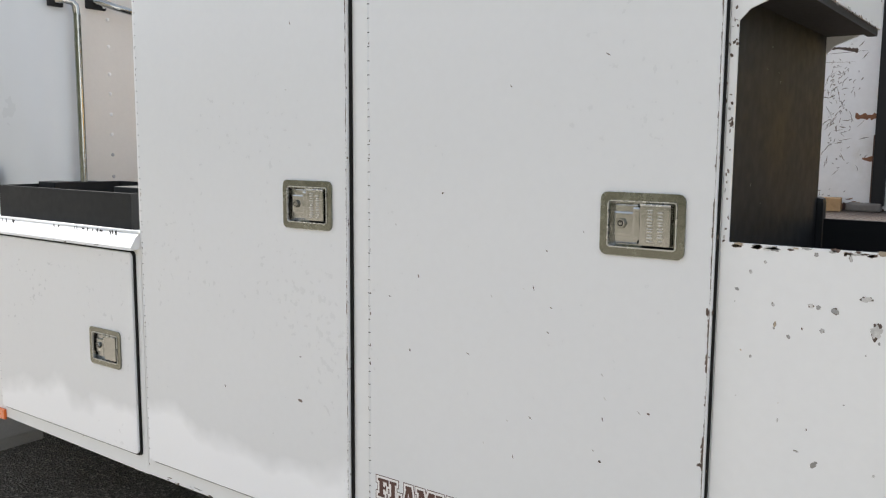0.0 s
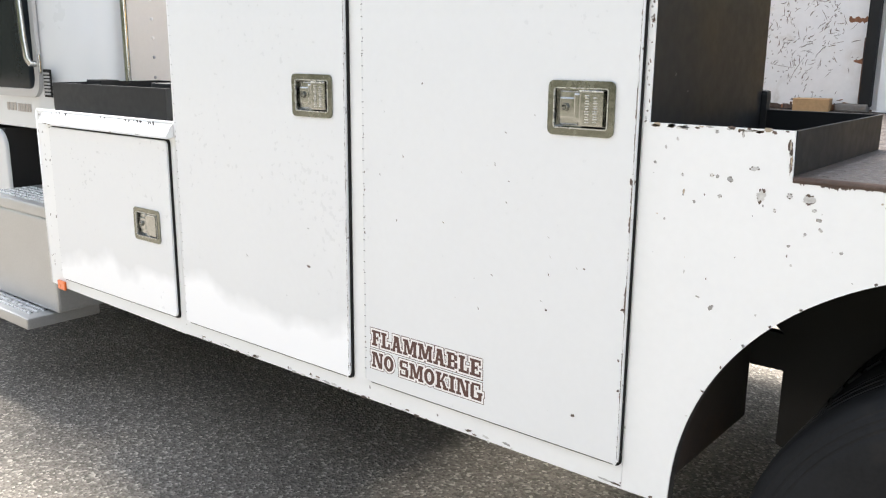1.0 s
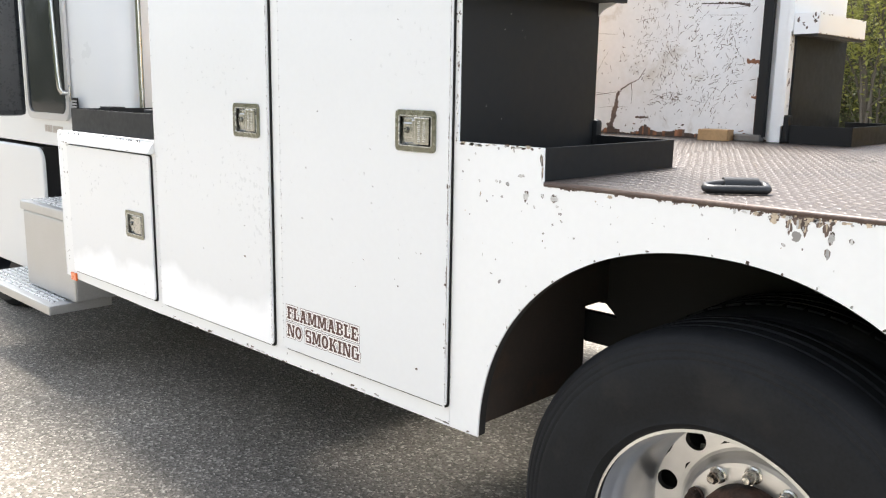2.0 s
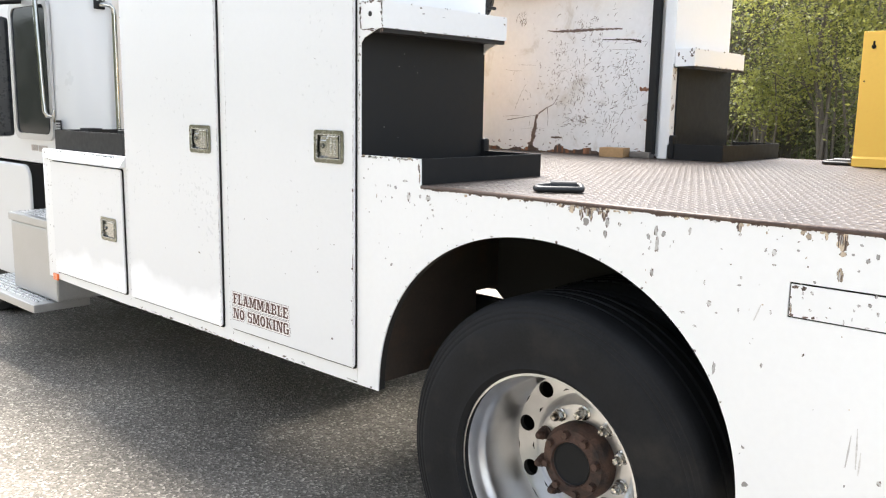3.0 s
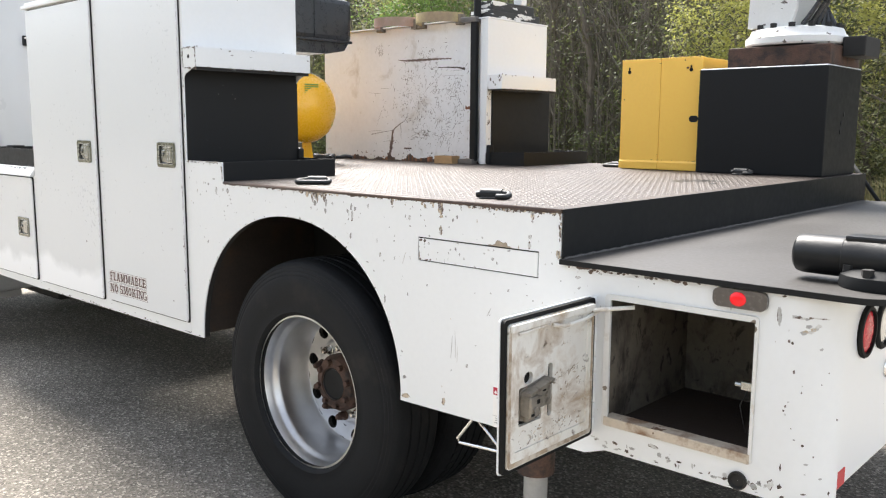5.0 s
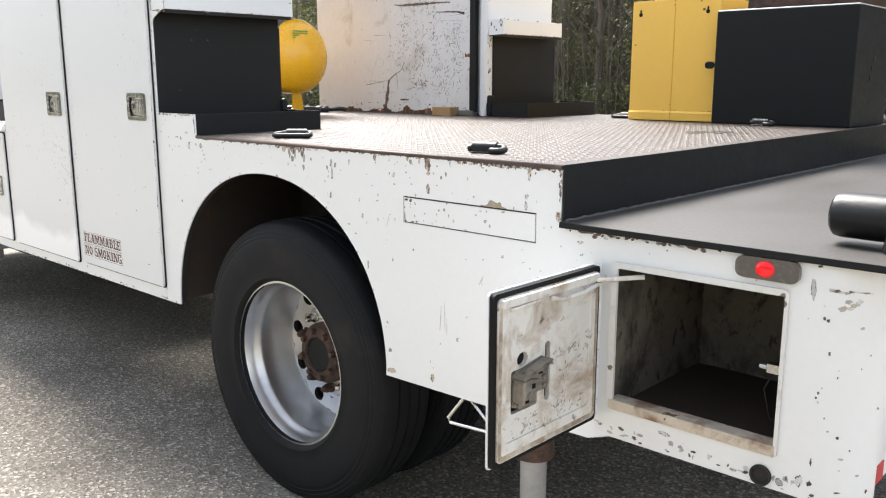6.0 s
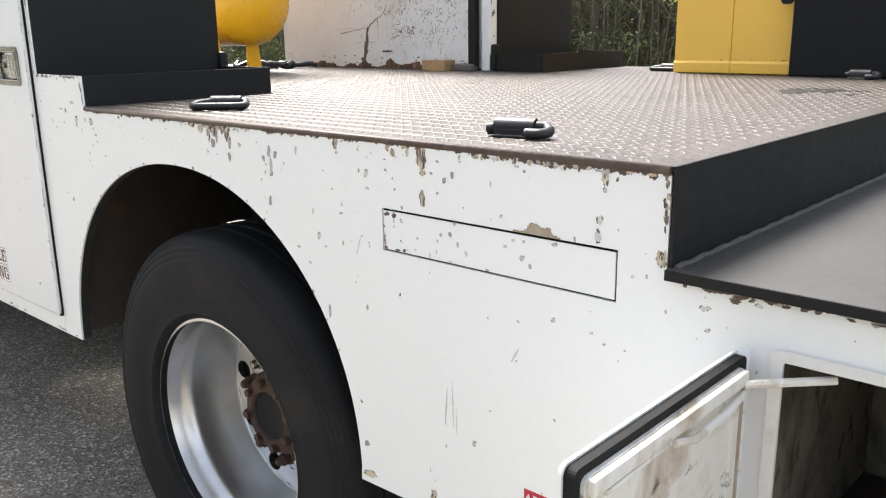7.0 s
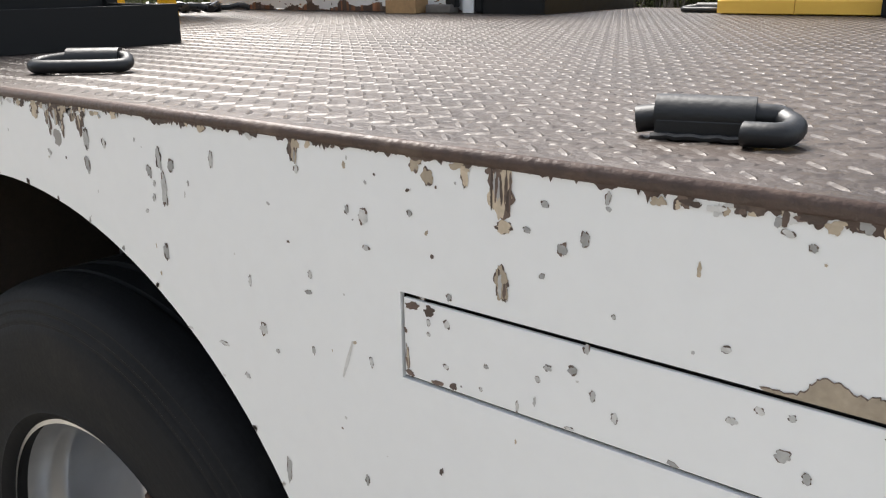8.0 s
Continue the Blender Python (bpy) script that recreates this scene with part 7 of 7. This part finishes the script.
    for k in range(n):
        t, g = 2 * math.pi * k / n, rg.uniform(0.6, 1.25)
        q = max(a + 0.5 * w * g * math.cos(t) / TAIL_R, 0.0)
        vs.append(b.bm.verts.new((TAIL_X + rr * math.sin(q), TAIL_R - rr * math.cos(q), z + 0.5 * h * g * math.sin(t))))
    b.bm.faces.new(vs).material_index = m


for k, (a, z, w, h) in enumerate(((0.06, 1.03, 0.0036, 0.0045), (0.08, 1.006, 0.0049, 0.0079), (0.15, 1.002, 0.0069, 0.0079), (0.77, 0.992, 0.0087, 0.0068), (0.22, 0.938, 0.0046, 0.0114), (0.98, 0.938, 0.0042, 0.0034), (0.41, 0.907, 0.0034, 0.0034),
                                  (0.40, 0.892, 0.0029, 0.0046), (0.82, 0.912, 0.0032, 0.0034), (0.14, 0.867, 0.0041, 0.0029), (0.08, 0.856, 0.006, 0.0058), (0.05, 0.845, 0.0049, 0.0058), (0.09, 0.837, 0.0048, 0.0046), (0.23, 0.807, 0.0029, 0.0046))):
    corner_chip(a, z, w, h, 1 if k % 3 else 0)
for k, (a, z, w, h) in enumerate(((0.31, 0.781, 0.0052, 0.0035), (0.49, 0.77, 0.0059, 0.0058), (0.06, 0.711, 0.0045, 0.0154), (0.59, 0.727, 0.0109, 0.0047), (0.07, 0.665, 0.0089, 0.0143), (0.74, 0.745, 0.0032, 0.0047), (0.58, 0.703, 0.0036, 0.0035),
                                  (0.09, 0.634, 0.0062, 0.0048), (0.13, 0.642, 0.0098, 0.0084), (0.89, 0.637, 0.0183, 0.0042), (0.58, 0.656, 0.0147, 0.0036), (1.21, 0.655, 0.0074, 0.0097), (0.95, 0.692, 0.0101, 0.0048))):
    corner_chip(a, z, w, h, 1 if k % 3 else 0)
for k in range(9):                        # a long gouge and a rubbed patch under the deck lip
    corner_chip(0.16 + 0.085 * k, 1.061 + rg.uniform(-0.002, 0.002), 0.014, 0.0075 - 0.0006 * k, (0, 1, 0)[k % 3])
for k in range(7):
    corner_chip(0.36 + 0.05 * k, 1.036 + rg.uniform(-0.009, 0.009), 0.013, 0.009, (0, 2, 0)[k % 3])
tagged(part("lost_paint", b, [CHIPGREY, CHIPDARK, CHIPTAN], truck), kind="stuff")

# ---- cab ----
cab = thing("truck_cab", "white truck cab with dark side window", "truck cab", (-4.2, 1.3, 1.1))
b = Build()
def cab_plan(inset=0.0):
    r = 0.26
    y0, x1 = 0.30 + inset, -3.44 - inset
    pts = [(-5.4, y0)] + [(x1 - r + r * math.sin(radians(90 * i / 8)), y0 + r - r * math.cos(radians(90 * i / 8))) for i in range(9)]
    pts += [(x, WIDTH - y) for x, y in reversed(pts)]
    return pts
plan = cab_plan()
n = len(plan)
levels = [(1.120, 0.0), (1.16, 0.0), (2.5, 0.0), (2.62, 0.05)]
rings = [[b.bm.verts.new((x, y, z)) for x, y in cab_plan(ins)] for z, ins in levels]
for p, q in zip(rings, rings[1:]):
    for i in range(n):
        f = b.bm.faces.new((p[i], p[(i + 1) % n], q[(i + 1) % n], q[i]))
        f.smooth = 1 <= i <= 8
        if i == 9:
            f.material_index = 1
b.bm.faces.new(rings[0][::-1])
b.bm.faces.new(rings[-1])
part("cab_shell", b, [CABWHITE, BEIGE], cab, "glossy white cab shell with beige back")
b = Build()
b.sheet(rrect(-4.20, -3.645, 1.255, 2.05, 0.07), [rrect(-4.165, -3.68, 1.29, 2.015, 0.05)], 0.284, 0.2995)
wf = part("cab_window", b, material("grey_window_frame", (0.42, 0.42, 0.42), 0.35, metal=0.3), cab, "grey-framed cab window")
b = Build()
b.sheet(rrect(-4.167, -3.678, 1.288, 2.017, 0.05), (), 0.292, 0.2985)
part("glass", b, GLASS, wf, "dark tinted glass")
b = Build()
b.tube([(-3.66, 0.298, 1.395), (-3.665, 0.262, 1.398), (-3.672, 0.254, 1.42), (-3.682, 0.252, 1.50), (-3.70, 0.252, 1.78), (-3.72, 0.252, 2.1)], 0.014, n=12)
b.box(-3.68, -3.64, 0.287, 0.299, 1.355, 1.435, 0.004)
part("grab_handle", b, STEEL, cab, "bent steel grab handle")
b = Build()
b.box(-3.625, -3.560, 0.292, 0.2985, 1.26, 1.375, 0.003)
vent = part("side_vent", b, GASKET, cab, "small black louvred vent")
for k in range(7):
    b = Build()
    b.box(-3.618, -3.567, 0.287, 0.293, 1.27 + k * 0.014, 1.278 + k * 0.014)
    part("louvre", b, INKGREY, vent)
b = Build()
for k in range(3):
    b.box(-4.0 + k * 0.032, -3.975 + k * 0.032, 0.2972, 0.2985, 1.19, 1.225)
for k in range(5):
    b.box(-3.895 + k * 0.026, -3.875 + k * 0.026, 0.2972, 0.2985, 1.188, 1.223)
part("door_lettering", b, material("faded_brown_letters", (0.40, 0.36, 0.32), 0.6), cab, "faded illegible lettering")
b = Build()
b.tube([(-3.43, 0.485, 2.008), (-3.395, 0.495, 2.010), (-3.39, 0.525, 2.006), (-3.39, 0.541, 1.992), (-3.39, 0.546, 1.955), (-3.39, 0.545, 1.29)], 0.0135, n=12)
part("back_rail", b, STEEL, cab, "polished vertical hand rail")
b = Build()
b.tube([(-3.43, 0.645, 2.025), (-3.40, 0.655, 2.022), (-3.37, 0.69, 2.006), (-3.36, 0.76, 1.994), (-3.35, 1.2, 1.975)], 0.0135, n=12)
part("cross_rail", b, STEEL, cab, "polished cross rail")
for dims in ((-3.441, -3.425, 0.455, 0.515, 1.985, 2.050, 0.004), (-3.441, -3.425, 0.610, 0.695, 1.995, 2.060, 0.004), (-3.441, -3.375, 0.498, 0.600, 1.255, 1.325, 0.006)):
    part("rail_bracket", Build().box(*dims), BLACK, cab, "black rail bracket")
for y, z in ((0.470, 2.035), (0.500, 2.038), (0.624, 2.046), (0.680, 2.046), (0.682, 2.008)):
    part("bracket_bolt", Build().cyl((-3.426, y, z), (-3.420, y, z), 0.0065, n=8), INKWHITE, cab)
# white colour stands for light the rivets catch; the lowest two are grey
rivet = mesh_of(Build().ball((0, 0, 0), 0.0075, scale=(0.6, 1, 1), seg=10, rings=6), "rivet", INKWHITE)
grey_rivet = mesh_of(Build().ball((0, 0, 0), 0.0075, scale=(0.6, 1, 1), seg=10, rings=6), "rivet", INKGREY)
for k, z in enumerate((1.964, 1.858, 1.750, 1.672, 1.590, 1.509, 1.427, 1.339)):
    part("rivet", rivet if k < 6 else grey_rivet, None, cab).location = (-3.44, 0.706, z)
mir = thing("door_mirror", "large black door mirror head", "mirror", (-3.96, 0.05, 1.6))
b = Build()
b.box(-3.99, -3.93, -0.10, 0.19, 1.275, 1.95, 0.028)
part("mirror_head", b, GREYPLASTIC, mir)
b = Build()
b.tube([(-3.96, 0.05, 1.94), (-3.97, 0.10, 2.02), (-4.0, 0.30, 2.05)], 0.015, n=8)
part("mirror_arm", b, BLACK, mir)
# fender, gap and step tanks below the cab
b = Build()
b.sheet(rrect(-5.2, -4.03, 0.38, 1.10, 0.085), w0=0.285, w1=0.300)
bmesh.ops.bevel(b.bm, geom=[e for e in b.bm.edges if len(e.link_faces) == 2 and e.calc_face_angle(0) > 1.0 and all(v.co.y < 0.29 for v in e.verts)], offset=0.013, segments=3, profile=0.5, affect="EDGES")
part("front_fender", b, CABWHITE, cab, "white fender behind the front wheel")
# unseen block and front tyres, added to stop sun passing under the cab
part("cab_light_block", Build().box(-5.4, -3.5, 0.62, 2.0, 0.25, 1.10, 0.02), DARK, cab)
part("unseen_front_tyre", Build().lathe([(0.28, -0.12), (0.46, -0.12), (0.50, -0.08), (0.50, 0.08), (0.46, 0.12), (0.28, 0.12)], (-5.12, 0.50, 0.50), n=40, closed=True), RUBBER, cab)
part("unseen_front_tyre", Build().lathe([(0.28, -0.12), (0.46, -0.12), (0.50, -0.08), (0.50, 0.08), (0.46, 0.12), (0.28, 0.12)], (-5.12, WIDTH - 0.50, 0.50), n=40, closed=True), RUBBER, cab)
# dark blocks behind fender and under cab stand in for the gap's shade
part("gap_dark_block", Build().box(-5.2, -4.06, 0.302, 0.75, 0.40, 1.10), DARK, cab)
b = Build()
b.box(-4.05, -3.15, 0.55, 0.60, 0.45, 1.118)
b.cyl((-3.98, 0.52, 1.05), (-3.70, 0.52, 0.80), 0.025, n=10)
part("cab_underside", b, DARK, cab)
st = thing("step_tank", "brushed aluminium step tank with perforated treads", "step", (-3.5, 0.3, 0.4))
b = Build()
b.box(-3.925, -3.33, 0.125, 0.50, 0.40, 0.795, 0.012)
part("tank_box", b, GALV, st)
b = Build()
b.box(-3.935, -3.30, 0.115, 0.50, 0.797, 0.845, 0.008)
up = part("upper_step", b, GALV, st)
b = Build()
b.box(-4.40, -3.385, 0.018, 0.33, 0.345, 0.392, 0.008)
dn = part("lower_step", b, GALV, st, "wide aluminium lower step")


def treads(x0, x1, y0, y1, z, owner):
    b = Build()
    nx, ny = int((x1 - x0) / 0.035), int((y1 - y0) / 0.03)
    for i in range(nx):
        for j in range(ny):
            cx, cy = x0 + (i + 0.5) * 0.035, y0 + (j + 0.5) * 0.03
            b.box(cx - 0.014, cx + 0.014, cy - 0.006, cy + 0.003, z - 0.0005, z + 0.005)
            if (i + j) % 2:
                b.box(cx - 0.015, cx + 0.015, cy + 0.005, cy + 0.012, z - 0.0005, z + 0.0012, m=1)
    tagged(part("tread_relief", b, [TREAD, DARK], owner, "raised bright grip teeth with dark slots"), kind="stuff")


treads(-4.36, -3.42, 0.05, 0.30, 0.392, dn)
treads(-3.90, -3.32, 0.15, 0.33, 0.845, up)

# ---- woods beyond the lot ----
def leaf_material(name, a, c):
    mt = bpy.data.materials.new(name)
    mt.use_nodes = True
    nt = mt.node_tree
    n, l = nt.nodes, nt.links
    p = n["Principled BSDF"]
    geo = n.new("ShaderNodeNewGeometry")
    noi = n.new("ShaderNodeTexNoise")
    noi.inputs["Scale"].default_value = 0.42
    l.new(geo.outputs["Position"], noi.inputs["Vector"])
    mixf = n.new("ShaderNodeMath")
    mixf.operation = "MULTIPLY_ADD"
    l.new(geo.outputs["Random Per Island"], mixf.inputs[0])
    mixf.inputs[1].default_value = 0.35
    l.new(noi.outputs[0], mixf.inputs[2])
    rp = n.new("ShaderNodeMapRange")
    rp.inputs[1].default_value, rp.inputs[2].default_value = 0.35, 0.95
    l.new(mixf.outputs[0], rp.inputs[0])
    mx = n.new("ShaderNodeMix")
    mx.data_type = "RGBA"
    l.new(rp.outputs[0], mx.inputs[0])
    mx.inputs[6].default_value, mx.inputs[7].default_value = (*a, 1), (*c, 1)
    l.new(mx.outputs[2], p.inputs["Base Color"])
    p.inputs["Roughness"].default_value = 0.55
    p.inputs["Transmission Weight"].default_value = 0.0
    tr = n.new("ShaderNodeBsdfTranslucent")
    l.new(mx.outputs[2], tr.inputs["Color"])
    ms = n.new("ShaderNodeMixShader")
    ms.inputs[0].default_value = 0.5
    l.new(p.outputs[0], ms.inputs[1])
    l.new(tr.outputs[0], ms.inputs[2])
    l.new(ms.outputs[0], n["Material Output"].inputs[0])
    return mt


LEAFDARK = leaf_material("leaf_dark", (0.050, 0.066, 0.030), (0.155, 0.172, 0.066))
LEAFBRIGHT = leaf_material("leaf_spring", (0.16, 0.18, 0.052), (0.39, 0.385, 0.105))
LEAFGREEN = leaf_material("leaf_green", (0.075, 0.14, 0.032), (0.19, 0.29, 0.07))
LEAFOLIVE = leaf_material("leaf_olive", (0.095, 0.098, 0.050), (0.25, 0.24, 0.112))
BARK = material("grey_brown_bark", (0.115, 0.098, 0.08), 0.85, vary=0.3, scale=5, fine=40, bump=0.3)
TWIG = material("dry_twigs", (0.115, 0.10, 0.08), 0.85, vary=0.3, scale=5, island=0.3)


def leaves(verts, faces, c, r, count, size, g):
    """A ragged clump of small leaf blades about c."""
    for _ in range(2 * count):
        d = Vector((g.gauss(0, 1), g.gauss(0, 1), g.gauss(0, 0.8)))
        d = d.normalized() * r * g.random() ** 0.45
        p = Vector(c) + d
        u = Vector((g.uniform(-1, 1), g.uniform(-1, 1), g.uniform(-0.8, 0.5))).normalized()
        w = u.cross(Vector((g.uniform(-1, 1), g.uniform(-1, 1), 1))).normalized()
        s = 0.66 * size * g.uniform(0.5, 1.3)
        k = len(verts)
        verts += [tuple(p), tuple(p + 0.45 * s * u + 0.26 * s * w), tuple(p + s * u), tuple(p + 0.45 * s * u - 0.26 * s * w)]
        faces.append((k, k + 1, k + 2, k + 3))


def branch(verts, faces, pts, r0, r1, n=5):
    base = len(verts)
    for i, p in enumerate(pts):
        p = Vector(p)
        d = (Vector(pts[min(i + 1, len(pts) - 1)]) - Vector(pts[max(i - 1, 0)])).normalized()
        u = d.orthogonal().normalized()
        w = d.cross(u)
        r = r0 + (r1 - r0) * i / (len(pts) - 1)
        verts += [tuple(p + r * (math.cos(2 * math.pi * k / n) * u + math.sin(2 * math.pi * k / n) * w)) for k in range(n)]
    for i in range(len(pts) - 1):
        for k in range(n):
            a, c = base + i * n + k, base + i * n + (k + 1) % n
            faces.append((a, c, c + n, a + n))


def raw(name, verts, faces, mt):
    me = bpy.data.meshes.new(name)
    me.from_pydata(verts, [], faces)
    me.materials.append(mt)
    return me


def tree(x, y, h, r, seed, leafmat, fill, label):
    g = random.Random(seed)
    t = thing("tree", label, "tree", (x, y, 0), group="trees of the wood edge")
    v, f = [], []
    lean = Vector((g.uniform(-0.08, 0.08), g.uniform(-0.08, 0.08), 0))
    pts = [Vector((x, y, 0)) + lean * (h * i / 8) + Vector((0.12 * math.sin(i * 1.3 + seed), 0.1 * math.cos(i * 1.1 + seed), h * i / 8)) for i in range(9)]
    branch(v, f, pts, r, r * 0.25, 7)
    tips = []
    for k in range(int(10 + h)):
        i = g.uniform(1.2, 8)
        a = pts[int(i) if i < 8 else 7].lerp(pts[min(int(i) + 1, 8)], i - int(i))
        ang = g.uniform(0, 6.28)
        L = g.uniform(0.7, 2.2) * (1.15 - 0.06 * i)
        e = a + Vector((math.cos(ang) * L, math.sin(ang) * L, g.uniform(0.1, 0.9) * L))
        mid = a.lerp(e, 0.5) + Vector((0, 0, -0.08 * L))
        branch(v, f, [a, mid, e], r * 0.28, r * 0.06, 4)
        tips += [e, mid]
    part("trunk", raw("trunk", v, f, BARK), None, t)
    lv, lf = [], []
    for e in tips:
        if g.random() < fill:
            leaves(lv, lf, e, g.uniform(0.35, 0.8), int(g.uniform(28, 60)), 0.14, g)
    if lf:
        part("crown", raw("crown", lv, lf, leafmat), None, t)
    return t


g = random.Random(5)
WOOD_Y = 16.0
for k in range(34):
    x = -40 + k * 1.35 + g.uniform(-0.6, 0.6)
    y = WOOD_Y + g.uniform(-0.6, 3.0)
    h, r = g.uniform(5.5, 8.0), g.uniform(0.05, 0.12)
    kind = g.choice((LEAFDARK, LEAFOLIVE, LEAFBRIGHT, LEAFOLIVE))
    bare = -12.6 < x < -6.3
    if bare:
        kind = g.choice((LEAFDARK, LEAFOLIVE))
    nm = {LEAFDARK: "slim tree with dark green leaves and bare trunk", LEAFOLIVE: "slim half-bare tree with olive leaves", LEAFBRIGHT: "young tree with fresh yellow-green leaves"}[kind]
    tree(x, y, h, r, 100 + k, kind, g.uniform(0.10, 0.30) if bare else g.uniform(0.35, 0.8), nm)

# undergrowth and the mass of the wood behind the edge trees
for nm, mt, count, y0, y1, z1, size, lab in (("undergrowth", LEAFDARK, 620, WOOD_Y - 1.0, WOOD_Y + 2.5, 4.0, 0.15, "tangled dark undergrowth along the wood edge"),
                                             ("wood_canopy", LEAFOLIVE, 560, WOOD_Y + 1.5, WOOD_Y + 6.0, 7.5, 0.20, "olive and brown mass of the wood behind"),
                                             ("spring_foliage", LEAFBRIGHT, 120, WOOD_Y - 0.2, WOOD_Y + 2.5, 6.5, 0.15, "fresh yellow-green foliage among the trees"),
                                             ("dark_thicket", LEAFDARK, 900, WOOD_Y + 3.0, WOOD_Y + 7.5, 8.5, 0.24, "deep shaded thicket")):
    v, f = [], []
    for _ in range(count):
        x, y = g.uniform(-46, 8), g.uniform(y0, y1)
        if -12.6 < x < -6.3 and (nm == "spring_foliage" or (nm in ("undergrowth", "wood_canopy") and g.random() < 0.12)):
            continue
        z = z1 * g.random() ** (1.6 if nm == "undergrowth" else 0.9)
        rr = g.uniform(0.4, 1.1)
        leaves(v, f, (x, y, z + 0.2), rr, int(g.uniform(40, 80)), size, g)
    ob = new(nm, raw(nm, v, f, mt))
    tagged(ob, lab, "foliage", kind="stuff")
# fresh green shrubs that stand out
for nm, cx, cz, sx, sz, cnt, mt, lab in (("spring_shrub", -4.4, 3.7, 1.9, 1.5, 120, LEAFBRIGHT, "big yellow-green shrub in fresh leaf"), ("spring_shrub", -5.9, 1.9, 0.6, 0.6, 26, LEAFBRIGHT, "small yellow-green shrub at the wood edge"), ("spring_shrub", -14.0, 5.0, 2.3, 1.1, 90, LEAFGREEN, "fresh green bush crown above the bed")):
    sh = thing(nm, lab, "shrub", (cx, WOOD_Y - 0.6, 0), group="spring shrubs")
    v, f = [], []
    for k in range(9):
        a = Vector((cx + g.uniform(-0.3, 0.3), WOOD_Y - 0.6 + g.uniform(-0.2, 0.2), 0))
        e = Vector((cx + g.uniform(-0.8, 0.8) * sx, WOOD_Y - 0.6 + g.uniform(-0.5, 0.5), cz + g.uniform(-0.5, 0.6) * sz))
        branch(v, f, [a, a.lerp(e, 0.5) + Vector((0.1, 0, 0.2)), e], 0.035, 0.01, 5)
    part("stem", raw("stem", v, f, BARK), None, sh)
    v, f = [], []
    for k in range(cnt):
        a, q = g.uniform(0, 6.28), g.random() ** 0.5
        leaves(v, f, (cx + sx * q * math.cos(a), WOOD_Y - 0.6 + g.uniform(-0.9, 0.9), max(0.5, cz + sz * q * math.sin(a))), g.uniform(0.25, 0.65), int(g.uniform(40, 90)), 0.12, g)
    part("crown", raw("crown", v, f, mt), None, sh)
v, f = [], []
for k in range(2200):
    x, y = g.uniform(-46, 8) if k % 2 else g.uniform(-13, -6), g.uniform(WOOD_Y - 0.6, WOOD_Y + 4)
    z = g.uniform(0, 5.5)
    d = Vector((g.gauss(0, 0.5), g.gauss(0, 0.4), g.uniform(0.3, 1.0))).normalized() * g.uniform(0.8, 3.2)
    a = Vector((x, y, z))
    if k % 8 == 0:                        # upright bare stems
        a.z, d = 0.0, Vector((g.gauss(0, 0.5), g.gauss(0, 0.3), g.uniform(3.5, 6.5)))
    branch(v, f, [a, a + 0.5 * d + Vector((g.uniform(-0.15, 0.15), 0, 0.05)), a + d], g.uniform(0.008, 0.022), 0.004, 4)
tagged(new("bare_vines", raw("bare_vines", v, f, TWIG)), "tangle of bare vines and twigs", "vines", kind="stuff")
v, f = [], []
for _ in range(9000):
    x, y = g.uniform(-46, 10), WOOD_Y - 2.4 + 2.2 * g.random() ** 0.7
    h = g.uniform(0.15, 0.75)
    a, lean = g.uniform(0, 6.28), Vector((g.uniform(-0.3, 0.3), g.uniform(-0.3, 0.3), 1)) * h
    w = Vector((math.cos(a), math.sin(a), 0)) * 0.012
    p = Vector((x, y, 0))
    k = len(v)
    v += [tuple(p - w), tuple(p + w), tuple(p + lean)]
    f.append((k, k + 1, k + 2))
tagged(new("verge_grass", raw("verge_grass", v, f, leaf_material("dry_grass", (0.10, 0.105, 0.035), (0.32, 0.27, 0.13)))), "tall dry and green verge grass", "grass", kind="stuff")
b = Build()
b.box(-70, 30, WOOD_Y + 9.0, WOOD_Y + 9.2, 0, 8.5)
solid("backdrop", b, material("far_wood_shade", (0.055, 0.060, 0.036), 0.95, vary=0.5, scale=0.9, fine=4, tint=(0.085, 0.09, 0.045), tint_amount=0.5, tint_scale=0.6), "dark far wood", "woods", kind="structure")
# unseen screen behind the camera, added to block low sky light
b = Build()
b.box(-60, 60, -19.2, -19.0, 0, 6.5)
solid("backdrop", b, material("unseen_sky_screen", (0.075, 0.085, 0.045), 0.95, vary=0.5, scale=0.9, fine=4), "unseen dark screen behind the camera, blocking low sky", "woods", kind="structure")
